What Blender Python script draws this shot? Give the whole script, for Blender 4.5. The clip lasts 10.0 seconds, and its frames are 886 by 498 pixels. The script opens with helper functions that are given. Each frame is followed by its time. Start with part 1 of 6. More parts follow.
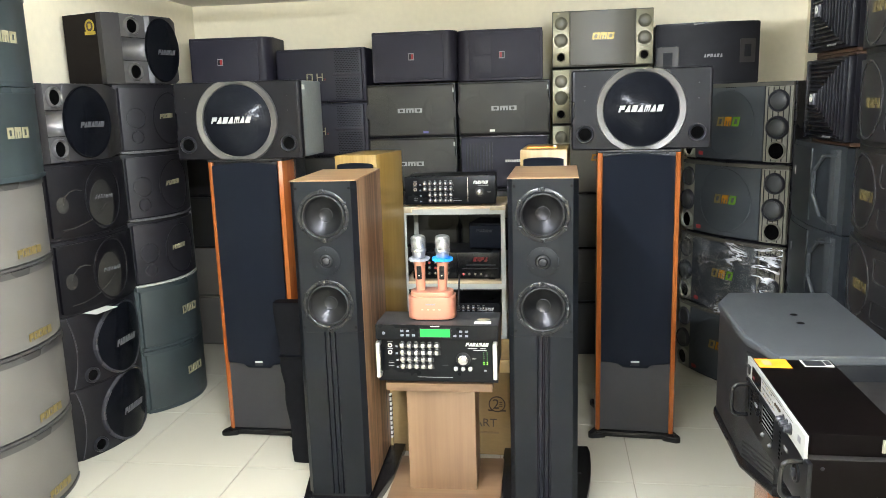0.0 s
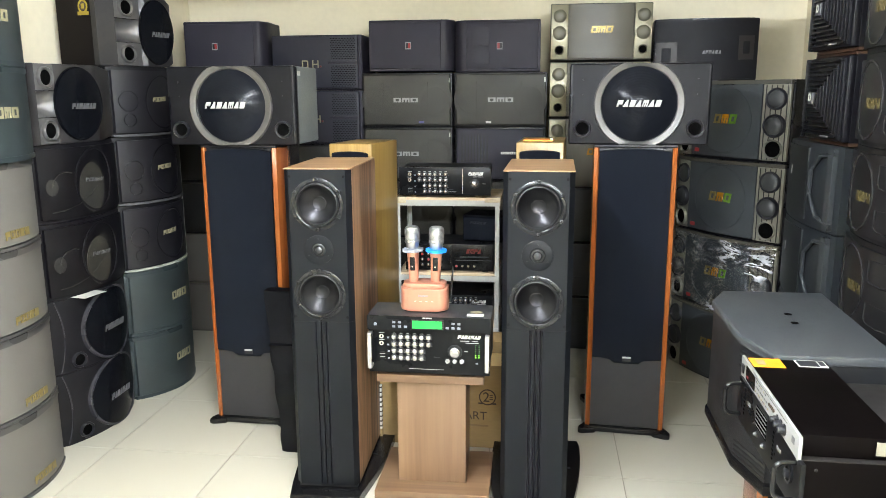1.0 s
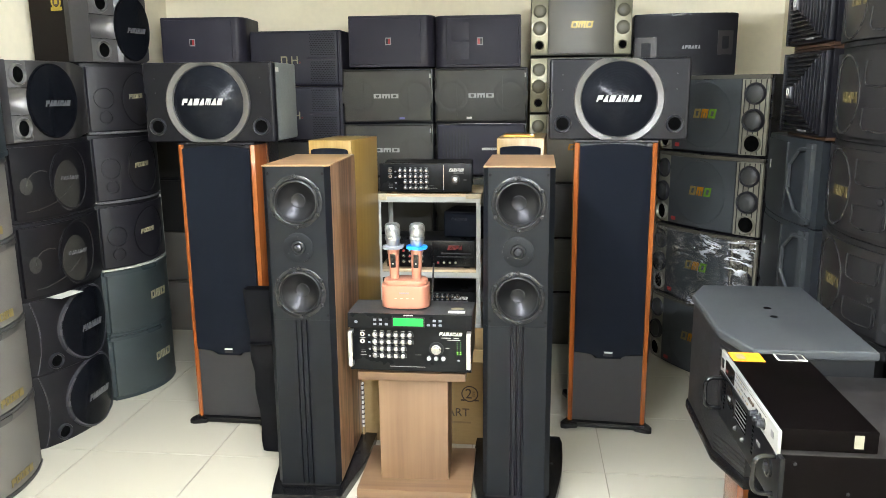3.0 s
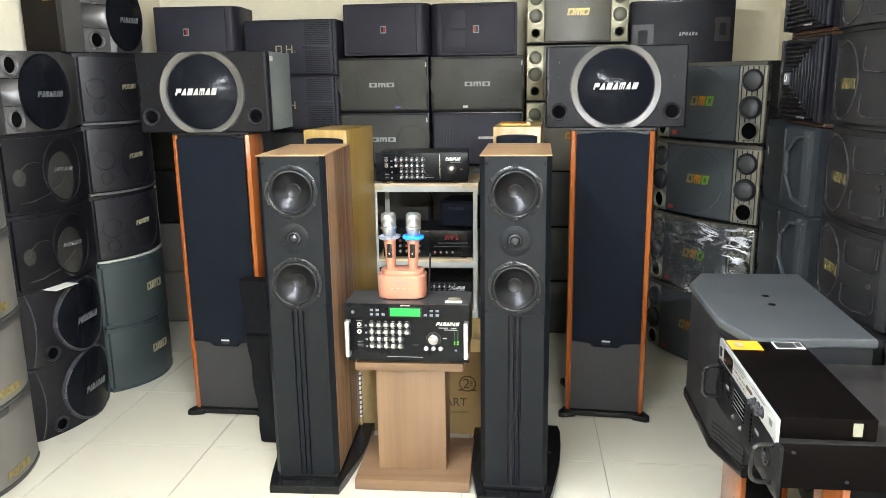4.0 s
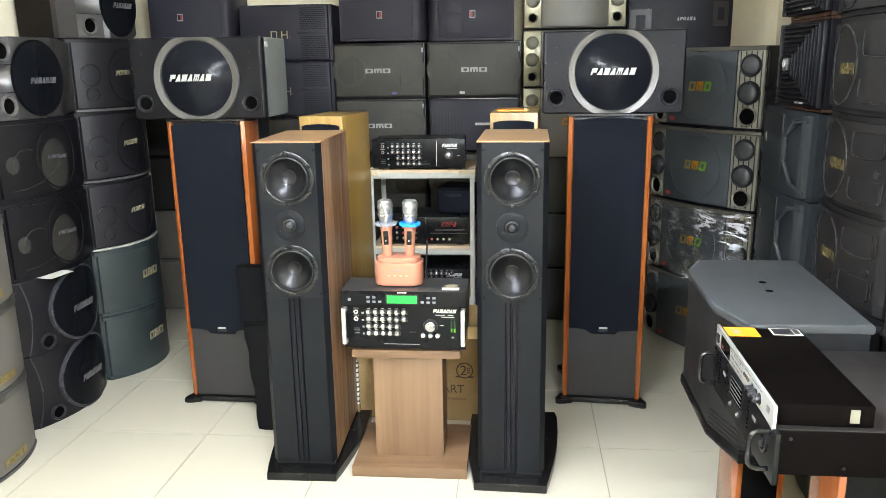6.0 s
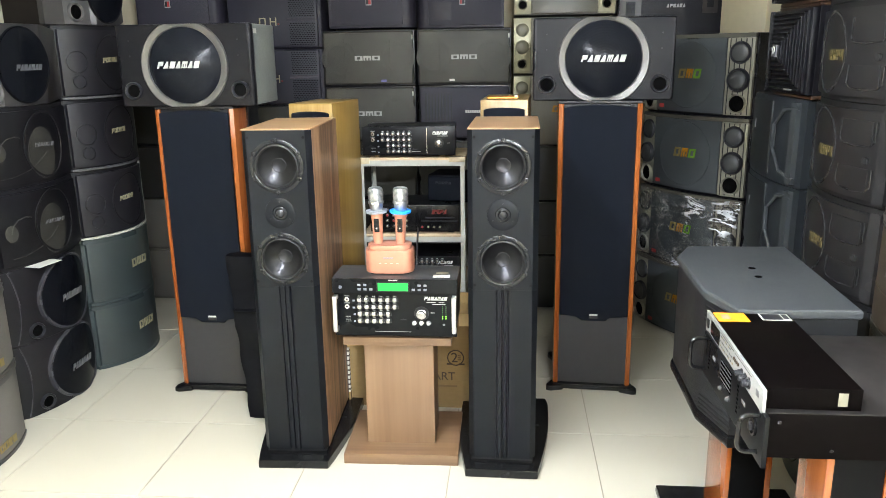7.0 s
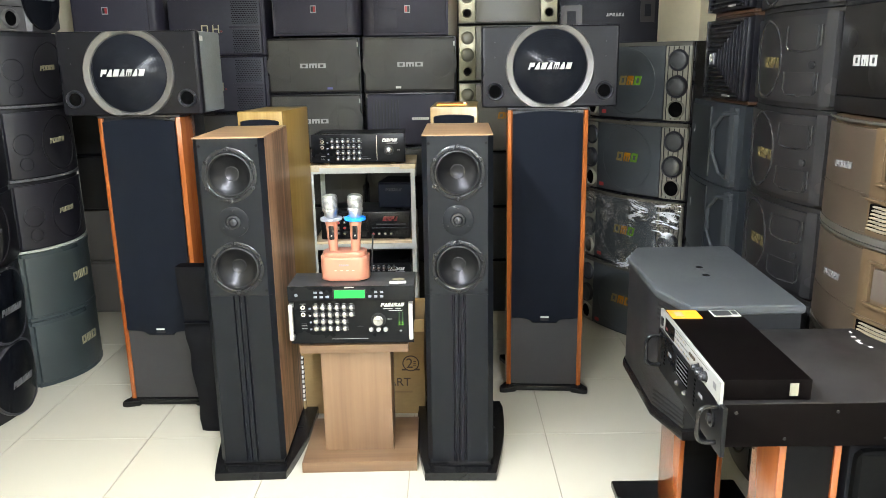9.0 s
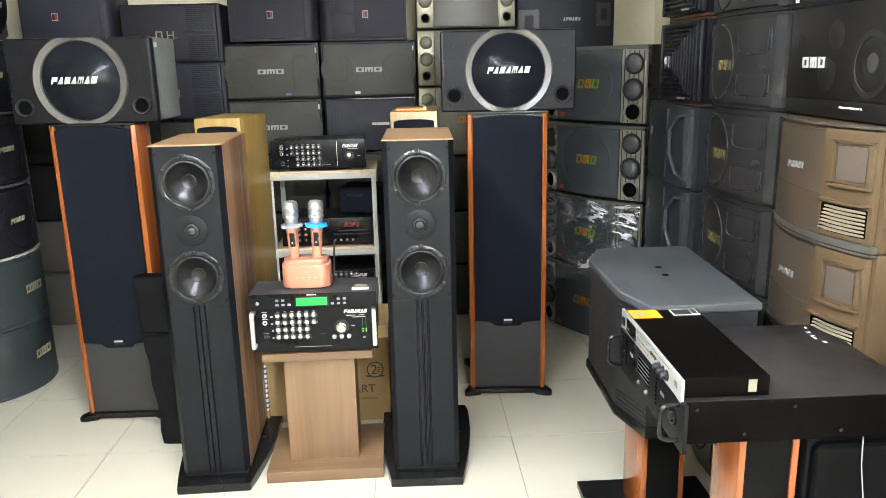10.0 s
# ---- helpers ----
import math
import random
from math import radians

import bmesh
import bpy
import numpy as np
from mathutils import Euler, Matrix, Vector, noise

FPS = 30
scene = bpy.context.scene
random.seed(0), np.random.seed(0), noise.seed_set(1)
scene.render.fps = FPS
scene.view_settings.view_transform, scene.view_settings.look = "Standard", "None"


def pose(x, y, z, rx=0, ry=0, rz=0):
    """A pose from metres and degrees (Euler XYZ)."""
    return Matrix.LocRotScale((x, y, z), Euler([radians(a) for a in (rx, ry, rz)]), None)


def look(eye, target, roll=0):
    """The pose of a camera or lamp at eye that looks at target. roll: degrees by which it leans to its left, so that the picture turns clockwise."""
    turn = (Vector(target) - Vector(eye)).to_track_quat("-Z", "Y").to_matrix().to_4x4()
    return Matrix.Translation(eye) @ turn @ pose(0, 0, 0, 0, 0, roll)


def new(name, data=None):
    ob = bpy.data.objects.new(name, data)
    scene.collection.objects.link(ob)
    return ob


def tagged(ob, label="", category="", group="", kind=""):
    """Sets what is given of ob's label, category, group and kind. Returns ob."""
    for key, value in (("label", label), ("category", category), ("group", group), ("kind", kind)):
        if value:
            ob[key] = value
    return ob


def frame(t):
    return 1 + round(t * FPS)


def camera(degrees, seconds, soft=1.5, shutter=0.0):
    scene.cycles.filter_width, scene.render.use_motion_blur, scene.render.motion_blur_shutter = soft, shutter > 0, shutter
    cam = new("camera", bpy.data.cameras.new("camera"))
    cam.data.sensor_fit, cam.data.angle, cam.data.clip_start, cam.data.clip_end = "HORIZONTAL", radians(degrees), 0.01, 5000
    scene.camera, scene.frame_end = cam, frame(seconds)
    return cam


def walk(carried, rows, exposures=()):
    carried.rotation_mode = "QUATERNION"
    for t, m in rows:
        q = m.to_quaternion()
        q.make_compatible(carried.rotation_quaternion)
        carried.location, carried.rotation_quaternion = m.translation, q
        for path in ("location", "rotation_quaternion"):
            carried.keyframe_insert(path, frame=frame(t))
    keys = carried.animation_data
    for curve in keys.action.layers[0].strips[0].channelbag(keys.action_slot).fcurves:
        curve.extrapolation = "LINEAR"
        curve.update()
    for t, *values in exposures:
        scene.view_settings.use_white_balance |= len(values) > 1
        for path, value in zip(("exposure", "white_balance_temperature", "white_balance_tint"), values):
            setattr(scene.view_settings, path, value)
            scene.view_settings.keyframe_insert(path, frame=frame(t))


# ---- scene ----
cam = camera(60.4, 10.0, soft=0.65)


PATH = [
    (0, (0.191, -0.09, 1.5), (-0.091, 1.853, 1.123), -1.7),
    (0.5, (0.185, -0.084, 1.5), (-0.082, 1.86, 1.111), -1.2),
    (1, (0.178, -0.07, 1.498), (-0.081, 1.873, 1.097), -0.3),
    (1.5, (0.18, -0.068, 1.497), (-0.073, 1.874, 1.091), -0.2),
    (2, (0.179, -0.065, 1.497), (-0.062, 1.878, 1.087), -0.1),
    (2.5, (0.182, -0.06, 1.497), (-0.044, 1.885, 1.092), -0.1),
    (3, (0.187, -0.055, 1.497), (-0.029, 1.89, 1.086), -0.5),
    (4.5, (0.189, -0.034, 1.493), (-0.021, 1.903, 1.041), -0.9),
    (5, (0.189, -0.03, 1.493), (-0.022, 1.904, 1.03), -1.0),
    (6.5, (0.19, -0.031, 1.492), (0.0, 1.9, 1.009), -0.9),
    (7, (0.186, -0.032, 1.488), (0.011, 1.896, 0.987), -0.9),
    (7.5, (0.173, -0.031, 1.488), (0.006, 1.897, 0.982), -0.5),
    (8, (0.15, -0.048, 1.492), (-0.008, 1.884, 1.0), -0.2),
    (8.5, (0.138, -0.057, 1.492), (0.022, 1.882, 1.013), -0.3),
    (9, (0.13, -0.058, 1.49), (0.114, 1.883, 1.004), -0.9),
    (9.5, (0.118, -0.043, 1.487), (0.183, 1.896, 1.001), -1.2),
    (10, (0.133, -0.055, 1.49), (0.214, 1.885, 1.014), -1.3),
]
walk(cam, [(t, look(eye, target, roll)) for t, eye, target, roll in PATH])

# ---- world and light ----
world = bpy.data.worlds.new("world")
scene.world = world
world.use_nodes = True
world.node_tree.nodes["Background"].inputs[0].default_value = (0.9, 0.95, 1.0, 1)
world.node_tree.nodes["Background"].inputs[1].default_value = 0.05

XL, XR, YB, YF, ZC = -2.12, 1.68, 4.80, -2.6, 2.16   # inner faces of the room


LAMPS = [(-0.37, 1.50, 0), (-0.37, 0.10, 0), (0.85, -0.95, 90)]      # main tube and two added fill tubes, unseen under the ceiling: x, y, turn
scene.view_settings.exposure = 0.17


# ---- mesh helpers ----
def part(name, bm, mat, parent, label=""):
    """Links a bmesh as one mesh object, under parent if there is one."""
    bmesh.ops.remove_doubles(bm, verts=bm.verts, dist=1e-5)
    bmesh.ops.recalc_face_normals(bm, faces=bm.faces)
    for f in bm.faces:
        f.smooth = True
    for e in bm.edges:
        if len(e.link_faces) != 2 or e.calc_face_angle() > 0.62:
            e.smooth = False
    me = bpy.data.meshes.new(name)
    bm.to_mesh(me)
    bm.free()
    me.materials.append(mat)
    ob = new(name, me)
    if parent is not None:
        ob.parent = parent
    if label:
        ob["label"] = label
    return ob


def thing(name, m, label, category, group=""):
    ob = new(name)
    ob.empty_display_size = 0.1
    ob.matrix_basis = m
    return tagged(ob, label, category, group)


def box(bm, x0, x1, y0, y1, z0, z1, bev=0.0, seg=2):
    m = Matrix.LocRotScale(((x0 + x1) / 2, (y0 + y1) / 2, (z0 + z1) / 2), None, (abs(x1 - x0), abs(y1 - y0), abs(z1 - z0)))
    g = bmesh.ops.create_cube(bm, size=1, matrix=m)
    if bev:
        edges = list({e for v in g["verts"] for e in v.link_edges})
        bmesh.ops.bevel(bm, geom=edges, offset=bev, segments=seg, profile=0.6, affect="EDGES")
    return bm


def boxed(*a, **k):
    return box(bmesh.new(), *a, **k)


def prism(bm, pts, z0, z1, bev=0.0, m=None, seg=2):
    """A plan polygon raised from z0 to z1."""
    lo = [bm.verts.new((x, y, z0)) for x, y in pts]
    hi = [bm.verts.new((x, y, z1)) for x, y in pts]
    n = len(pts)
    faces = [bm.faces.new(lo[::-1]), bm.faces.new(hi)]
    for i in range(n):
        faces.append(bm.faces.new((lo[i], lo[(i + 1) % n], hi[(i + 1) % n], hi[i])))
    if bev:
        rim = [e for f in faces[:2] for e in f.edges]
        out = bmesh.ops.bevel(bm, geom=rim, offset=bev, segments=seg, profile=0.6, affect="EDGES")
    if m is not None:
        bmesh.ops.transform(bm, matrix=m, verts=bm.verts)
    return bm


def lathe(bm, prof, m=None, seg=36):
    """Revolves (radius, height) pairs about local z."""
    m = m or Matrix()
    rings = []
    for r, h in prof:
        if r < 1e-6:
            rings.append([bm.verts.new(m @ Vector((0, 0, h)))])
        else:
            rings.append([bm.verts.new(m @ Vector((r * math.cos(6.283185 * i / seg), r * math.sin(6.283185 * i / seg), h))) for i in range(seg)])
    for a, b in zip(rings, rings[1:]):
        for i in range(seg):
            j = (i + 1) % seg
            if len(a) == 1 and len(b) > 1:
                bm.faces.new((a[0], b[i], b[j]))
            elif len(b) == 1 and len(a) > 1:
                bm.faces.new((a[i], a[j], b[0]))
            elif len(a) > 1:
                bm.faces.new((a[i], a[j], b[j], b[i]))
    return bm


def sweep(bm, pts, r, seg=8, closed=False):
    """A round bar along points."""
    pts = [Vector(p) for p in pts]
    rings = []
    for i, p in enumerate(pts):
        d = (pts[min(i + 1, len(pts) - 1)] - pts[max(i - 1, 0)]).normalized()
        u = d.cross(Vector((0.13, 0.31, 0.94))).normalized()
        v = d.cross(u)
        rings.append([bm.verts.new(p + r * (math.cos(6.283185 * k / seg) * u + math.sin(6.283185 * k / seg) * v)) for k in range(seg)])
    for a, b in zip(rings, rings[1:]):
        for k in range(seg):
            bm.faces.new((a[k], a[(k + 1) % seg], b[(k + 1) % seg], b[k]))
    bm.faces.new(rings[0][::-1])
    bm.faces.new(rings[-1])
    return bm


FACE = Matrix.Rotation(radians(90), 4, "X")     # local z of a lathe turned to the viewer (-y)


def at_face(x, y, z, turn=0.0):
    return Matrix.Translation((x, y, z)) @ Matrix.Rotation(turn, 4, "Z") @ FACE


def bow_y(x, w, bow):
    return -bow * (1 - (2 * x / w) ** 2)


def bow_turn(x, w, bow):
    return math.atan(8 * bow * x / (w * w))


def bow_plan(w, d, bow, inset=0.0, n=18, y_in=0.0):
    """A cabinet's plan: square at the back, the front bulging forward by bow."""
    h = w / 2 - inset
    front = [(-h + 2 * h * i / n, bow_y(-h + 2 * h * i / n, w, bow) + y_in) for i in range(n + 1)]
    return front + [(h, d), (-h, d)]


def bow_sheet(bm, w, bow, x0, x1, z0, z1, thick, lift=0.0, n=18):
    """A panel of even thickness that follows the bow."""
    xs = [x0 + (x1 - x0) * i / n for i in range(n + 1)]
    front = [(x, bow_y(x, w, bow) - lift - thick) for x in xs]
    back = [(x, bow_y(x, w, bow) - lift + 0.004) for x in reversed(xs)]
    return prism(bm, front + back, z0, z1, bev=min(0.004, thick * 0.5))


def slab(x0, x1, y0, y1):
    return [(x0, y0), (x1, y0), (x1, y1), (x0, y1)]


SHAPES = {
    "bar": slab(0, 1, 0, 1),
    "frame": [(0, 0), (0.47, 0), (0.47, 0.24), (0.28, 0.24), (0.28, 0.76), (0.72, 0.76), (0.72, 0.24), (0.53, 0.24), (0.53, 0), (1, 0), (1, 1), (0, 1)],
    "tabs": [(0, 0), (0.22, 0), (0.22, 0.6), (0.39, 0.6), (0.39, 0), (0.61, 0), (0.61, 0.6), (0.78, 0.6), (0.78, 0), (1, 0), (1, 1), (0, 1)],
    "notch": [(0, 0), (0.36, 0), (0.36, 0.36), (1, 0.36), (1, 1), (0, 1)],
    "peak": [(0, 0), (1, 0), (0.70, 1), (0.40, 1)],
    "step": [(0, 0), (1, 0), (0.72, 0.45), (1, 0.55), (1, 1), (0, 1)],
    "waist": [(0, 0), (0.4, 0), (0.5, 0.25), (0.6, 0), (1, 0), (0.76, 0.5), (1, 1), (0.6, 1), (0.5, 0.75), (0.4, 1), (0, 1), (0.24, 0.5)],
}
ROWS = {7: ("notch", "peak", "bar", "peak", "tabs", "peak", "bar"), 3: ("frame", "tabs", "frame"), 6: ("peak", "notch", "tabs", "peak", "step", "peak"),
        5: ("notch", "frame", "frame", "step", "bar"), 4: ("step", "tabs", "notch", "peak"), 2: ("bar", "bar")}


def plate(bm, shape, x0, bw, h, slant, depth, m):
    """One flat shape of a maker's mark, as a thin solid."""
    ps = [(x0 + bw * u + slant * h * v, h * (v - 0.5)) for u, v in shape]
    f = [bm.verts.new(m @ Vector((x, -depth, z))) for x, z in ps]
    k = [bm.verts.new(m @ Vector((x, 0.001, z))) for x, z in ps]
    bm.faces.new(f)
    for p in range(len(ps)):
        q = (p + 1) % len(ps)
        bm.faces.new((f[p], k[p], k[q], f[q]))
    return bm


def mark(parent, mat, n, w, h, x, y, z, turn=0.0, slant=0.25, gap=0.2, slit=True, tilt=0.0, label=""):
    """A row of plain shapes in a maker's colour; very small rows are short bars on one base line."""
    m = Matrix.Translation((x, y, z)) @ Matrix.Rotation(turn, 4, "Z") @ Matrix.Rotation(tilt, 4, "Y")
    step = w / n
    bw = step * (1 - gap)
    if slit and n in ROWS:
        for i, kind in enumerate(ROWS[n]):
            part("badge_shape", plate(bmesh.new(), SHAPES[kind], -w / 2 + i * step, bw, h, slant, 0.0012, m), mat, parent, label)
        return
    bm = bmesh.new()
    bmesh.ops.create_cube(bm, size=1, matrix=m @ Matrix.Translation((0, -0.0004, -h * 0.42)) @ Matrix.Diagonal((w * 0.97, 0.0008, h * 0.16, 1)))
    for i in range(n):
        plate(bm, SHAPES["bar"], -w / 2 + i * step, bw, h, slant, 0.001, m)
    part("badge", bm, mat, parent, label)


# ---- materials ----
def nodes_of(name):
    mat = bpy.data.materials.new(name)
    mat.use_nodes = True
    nt = mat.node_tree
    return mat, nt, nt.nodes["Principled BSDF"]


def surface(name, colour, rough=0.5, metal=0.0, vary=0.12, grain=60.0, bump=0.15, bump_scale=400.0, wear=0.1, coat=0.0,
            stretch=(1, 1, 1), spec=0.28, coords="Object", dist=0.001):
    """A painted, moulded or coated surface: two scales of tone, uneven gloss and a fine relief."""
    mat, nt, bsdf = nodes_of(name)
    add, link = nt.nodes.new, nt.links.new
    tc = add("ShaderNodeTexCoord")
    mp = add("ShaderNodeMapping")
    mp.inputs["Scale"].default_value = stretch
    if coords == "World":
        geo = add("ShaderNodeNewGeometry")
        link(geo.outputs["Position"], mp.inputs[0])
    else:
        link(tc.outputs[coords], mp.inputs[0])
    big, small, relief = add("ShaderNodeTexNoise"), add("ShaderNodeTexNoise"), add("ShaderNodeTexNoise")
    big.inputs["Scale"].default_value, small.inputs["Scale"].default_value, relief.inputs["Scale"].default_value = 4.0, grain, bump_scale
    big.inputs["Detail"].default_value = small.inputs["Detail"].default_value = 4
    for nz in (big, small, relief):
        link(mp.outputs[0], nz.inputs["Vector"])
    info = add("ShaderNodeObjectInfo")
    total = add("ShaderNodeMath")
    total.operation = "ADD"
    link(big.outputs["Fac"], total.inputs[0])
    link(small.outputs["Fac"], total.inputs[1])
    ramp = add("ShaderNodeMapRange")
    ramp.inputs["From Min"].default_value, ramp.inputs["From Max"].default_value = 0.6, 1.4
    ramp.inputs["To Min"].default_value, ramp.inputs["To Max"].default_value = 1 - vary, 1 + vary
    link(total.outputs[0], ramp.inputs["Value"])
    mul = add("ShaderNodeVectorMath")
    mul.operation = "SCALE"
    mul.inputs[0].default_value = colour[:3]
    link(ramp.outputs[0], mul.inputs["Scale"])
    link(mul.outputs[0], bsdf.inputs["Base Color"])
    rr = add("ShaderNodeMapRange")
    rr.inputs["From Min"].default_value, rr.inputs["From Max"].default_value = 0.3, 0.7
    rr.inputs["To Min"].default_value, rr.inputs["To Max"].default_value = max(0.03, rough - wear), min(1, rough + wear)
    link(big.outputs["Fac"], rr.inputs["Value"])
    link(rr.outputs[0], bsdf.inputs["Roughness"])
    bsdf.inputs["Metallic"].default_value = metal
    bsdf.inputs["Coat Weight"].default_value = coat
    bsdf.inputs["Coat Roughness"].default_value = 0.12
    bsdf.inputs["Specular IOR Level"].default_value = spec
    if bump:
        bp = add("ShaderNodeBump")
        bp.inputs["Strength"].default_value, bp.inputs["Distance"].default_value = bump, dist
        link(relief.outputs["Fac"], bp.inputs["Height"])
        link(bp.outputs[0], bsdf.inputs["Normal"])
    return mat


def wood(name, dark, light, rough=0.35, scale=26.0, along="Z", coat=0.0, contrast=1.0):
    """Veneer with streaks along one axis, and darker bands across them."""
    mat, nt, bsdf = nodes_of(name)
    add, link = nt.nodes.new, nt.links.new
    tc, mp = add("ShaderNodeTexCoord"), add("ShaderNodeMapping")
    mp.inputs["Scale"].default_value = {"Z": (1, 1, 0.04), "X": (0.04, 1, 1), "Y": (1, 0.04, 1)}[along]
    link(tc.outputs["Object"], mp.inputs[0])
    fine, band = add("ShaderNodeTexNoise"), add("ShaderNodeTexNoise")
    fine.inputs["Scale"].default_value, band.inputs["Scale"].default_value = scale * 8, scale
    fine.inputs["Detail"].default_value, band.inputs["Detail"].default_value = 6, 3
    band.inputs["Distortion"].default_value = 0.6
    link(mp.outputs[0], fine.inputs["Vector"])
    link(mp.outputs[0], band.inputs["Vector"])
    mix = add("ShaderNodeMath")
    mix.operation = "MULTIPLY_ADD"
    mix.inputs[1].default_value = 0.35
    link(fine.outputs["Fac"], mix.inputs[0])
    link(band.outputs["Fac"], mix.inputs[2])
    ramp = add("ShaderNodeValToRGB")
    ramp.color_ramp.elements[0].position, ramp.color_ramp.elements[1].position = 0.68 - 0.14 * contrast, 0.68 + 0.14 * contrast
    ramp.color_ramp.elements[0].color, ramp.color_ramp.elements[1].color = (*dark, 1), (*light, 1)
    link(mix.outputs[0], ramp.inputs[0])
    link(ramp.outputs[0], bsdf.inputs["Base Color"])
    bsdf.inputs["Roughness"].default_value = rough
    bsdf.inputs["Coat Weight"].default_value = coat
    bsdf.inputs["Coat Roughness"].default_value = 0.08
    bp = add("ShaderNodeBump")
    bp.inputs["Strength"].default_value, bp.inputs["Distance"].default_value = 0.08, 0.001
    link(fine.outputs["Fac"], bp.inputs["Height"])
    link(bp.outputs[0], bsdf.inputs["Normal"])
    return mat


def mesh_metal(name, hole, web, scale=330.0, rough=0.45, vary=0.15, spec=0.5):
    """Perforated steel or woven cloth: rows of dots, finer than the eye resolves from afar."""
    mat, nt, bsdf = nodes_of(name)
    add, link = nt.nodes.new, nt.links.new
    tc = add("ShaderNodeTexCoord")
    vor, big = add("ShaderNodeTexNoise"), add("ShaderNodeTexNoise")
    vor.inputs["Scale"].default_value, vor.inputs["Detail"].default_value = scale * 2.4, 1.0
    big.inputs["Scale"].default_value, big.inputs["Detail"].default_value = 5.0, 5
    link(tc.outputs["Object"], vor.inputs["Vector"])
    link(tc.outputs["Object"], big.inputs["Vector"])
    ramp = add("ShaderNodeValToRGB")
    ramp.color_ramp.elements[0].position, ramp.color_ramp.elements[1].position = 0.36, 0.64
    ramp.color_ramp.elements[0].color, ramp.color_ramp.elements[1].color = (*hole, 1), (*web, 1)
    link(vor.outputs["Fac"], ramp.inputs[0])
    mr = add("ShaderNodeMapRange")
    mr.inputs["From Min"].default_value, mr.inputs["From Max"].default_value = 0.3, 0.7
    mr.inputs["To Min"].default_value, mr.inputs["To Max"].default_value = 1 - vary, 1 + vary
    link(big.outputs["Fac"], mr.inputs["Value"])
    sc = add("ShaderNodeVectorMath")
    sc.operation = "SCALE"
    link(ramp.outputs[0], sc.inputs[0])
    link(mr.outputs[0], sc.inputs["Scale"])
    link(sc.outputs[0], bsdf.inputs["Base Color"])
    bsdf.inputs["Roughness"].default_value = rough
    bsdf.inputs["Specular IOR Level"].default_value = spec
    bp = add("ShaderNodeBump")
    bp.inputs["Strength"].default_value, bp.inputs["Distance"].default_value = 0.14, 0.0006
    link(vor.outputs["Fac"], bp.inputs["Height"])
    link(bp.outputs[0], bsdf.inputs["Normal"])
    return mat


def ringed_dome(name, colour, high):
    """Domed steel mesh pressed in fine concentric rings, whose glints run along a radius; high is the centre's height."""
    mat, nt, bsdf = nodes_of(name)
    add, link = nt.nodes.new, nt.links.new
    tc, mp, wv, nz = add("ShaderNodeTexCoord"), add("ShaderNodeMapping"), add("ShaderNodeTexWave"), add("ShaderNodeTexNoise")
    mp.inputs["Location"].default_value = (0, 0, -high)
    link(tc.outputs["Object"], mp.inputs[0])
    wv.wave_type, wv.rings_direction = "RINGS", "Y"
    wv.inputs["Scale"].default_value = 30.0
    link(mp.outputs[0], wv.inputs["Vector"])
    bp = add("ShaderNodeBump")
    bp.inputs["Strength"].default_value, bp.inputs["Distance"].default_value = 0.15, 0.001
    link(wv.outputs["Fac"], bp.inputs["Height"])
    link(bp.outputs[0], bsdf.inputs["Normal"])
    nz.inputs["Scale"].default_value, nz.inputs["Detail"].default_value = 7.0, 4
    link(tc.outputs["Object"], nz.inputs["Vector"])
    ramp = add("ShaderNodeValToRGB")
    ramp.color_ramp.elements[0].color = (*[v * 0.7 for v in colour], 1)
    ramp.color_ramp.elements[1].color = (*[v * 1.3 for v in colour], 1)
    link(nz.outputs["Fac"], ramp.inputs[0])
    link(ramp.outputs[0], bsdf.inputs["Base Color"])
    bsdf.inputs["Roughness"].default_value = 0.17
    bsdf.inputs["Specular IOR Level"].default_value = 0.07
    return mat


def ribbed_dome(name, colour):
    """Fine woven steel whose wires draw a ladder-shaped glint round a lamp's reflection."""
    mat, nt, bsdf = nodes_of(name)
    add, link = nt.nodes.new, nt.links.new
    tc = add("ShaderNodeTexCoord")
    sums = []
    for axis in ("X", "Z"):
        wv = add("ShaderNodeTexWave")
        wv.wave_type, wv.bands_direction = "BANDS", axis
        wv.inputs["Scale"].default_value = 34.0
        link(tc.outputs["Object"], wv.inputs["Vector"])
        sums.append(wv)
    ad = add("ShaderNodeMath")
    ad.operation = "MAXIMUM"
    link(sums[0].outputs["Fac"], ad.inputs[0])
    link(sums[1].outputs["Fac"], ad.inputs[1])
    bp = add("ShaderNodeBump")
    bp.inputs["Strength"].default_value, bp.inputs["Distance"].default_value = 0.13, 0.001
    link(ad.outputs[0], bp.inputs["Height"])
    link(bp.outputs[0], bsdf.inputs["Normal"])
    nz = add("ShaderNodeTexNoise")
    nz.inputs["Scale"].default_value, nz.inputs["Detail"].default_value = 7.0, 4
    link(tc.outputs["Object"], nz.inputs["Vector"])
    ramp = add("ShaderNodeValToRGB")
    ramp.color_ramp.elements[0].color = (*[v * 0.7 for v in colour], 1)
    ramp.color_ramp.elements[1].color = (*[v * 1.3 for v in colour], 1)
    link(nz.outputs["Fac"], ramp.inputs[0])
    link(ramp.outputs[0], bsdf.inputs["Base Color"])
    bsdf.inputs["Roughness"].default_value = 0.17
    bsdf.inputs["Specular IOR Level"].default_value = 0.07
    return mat


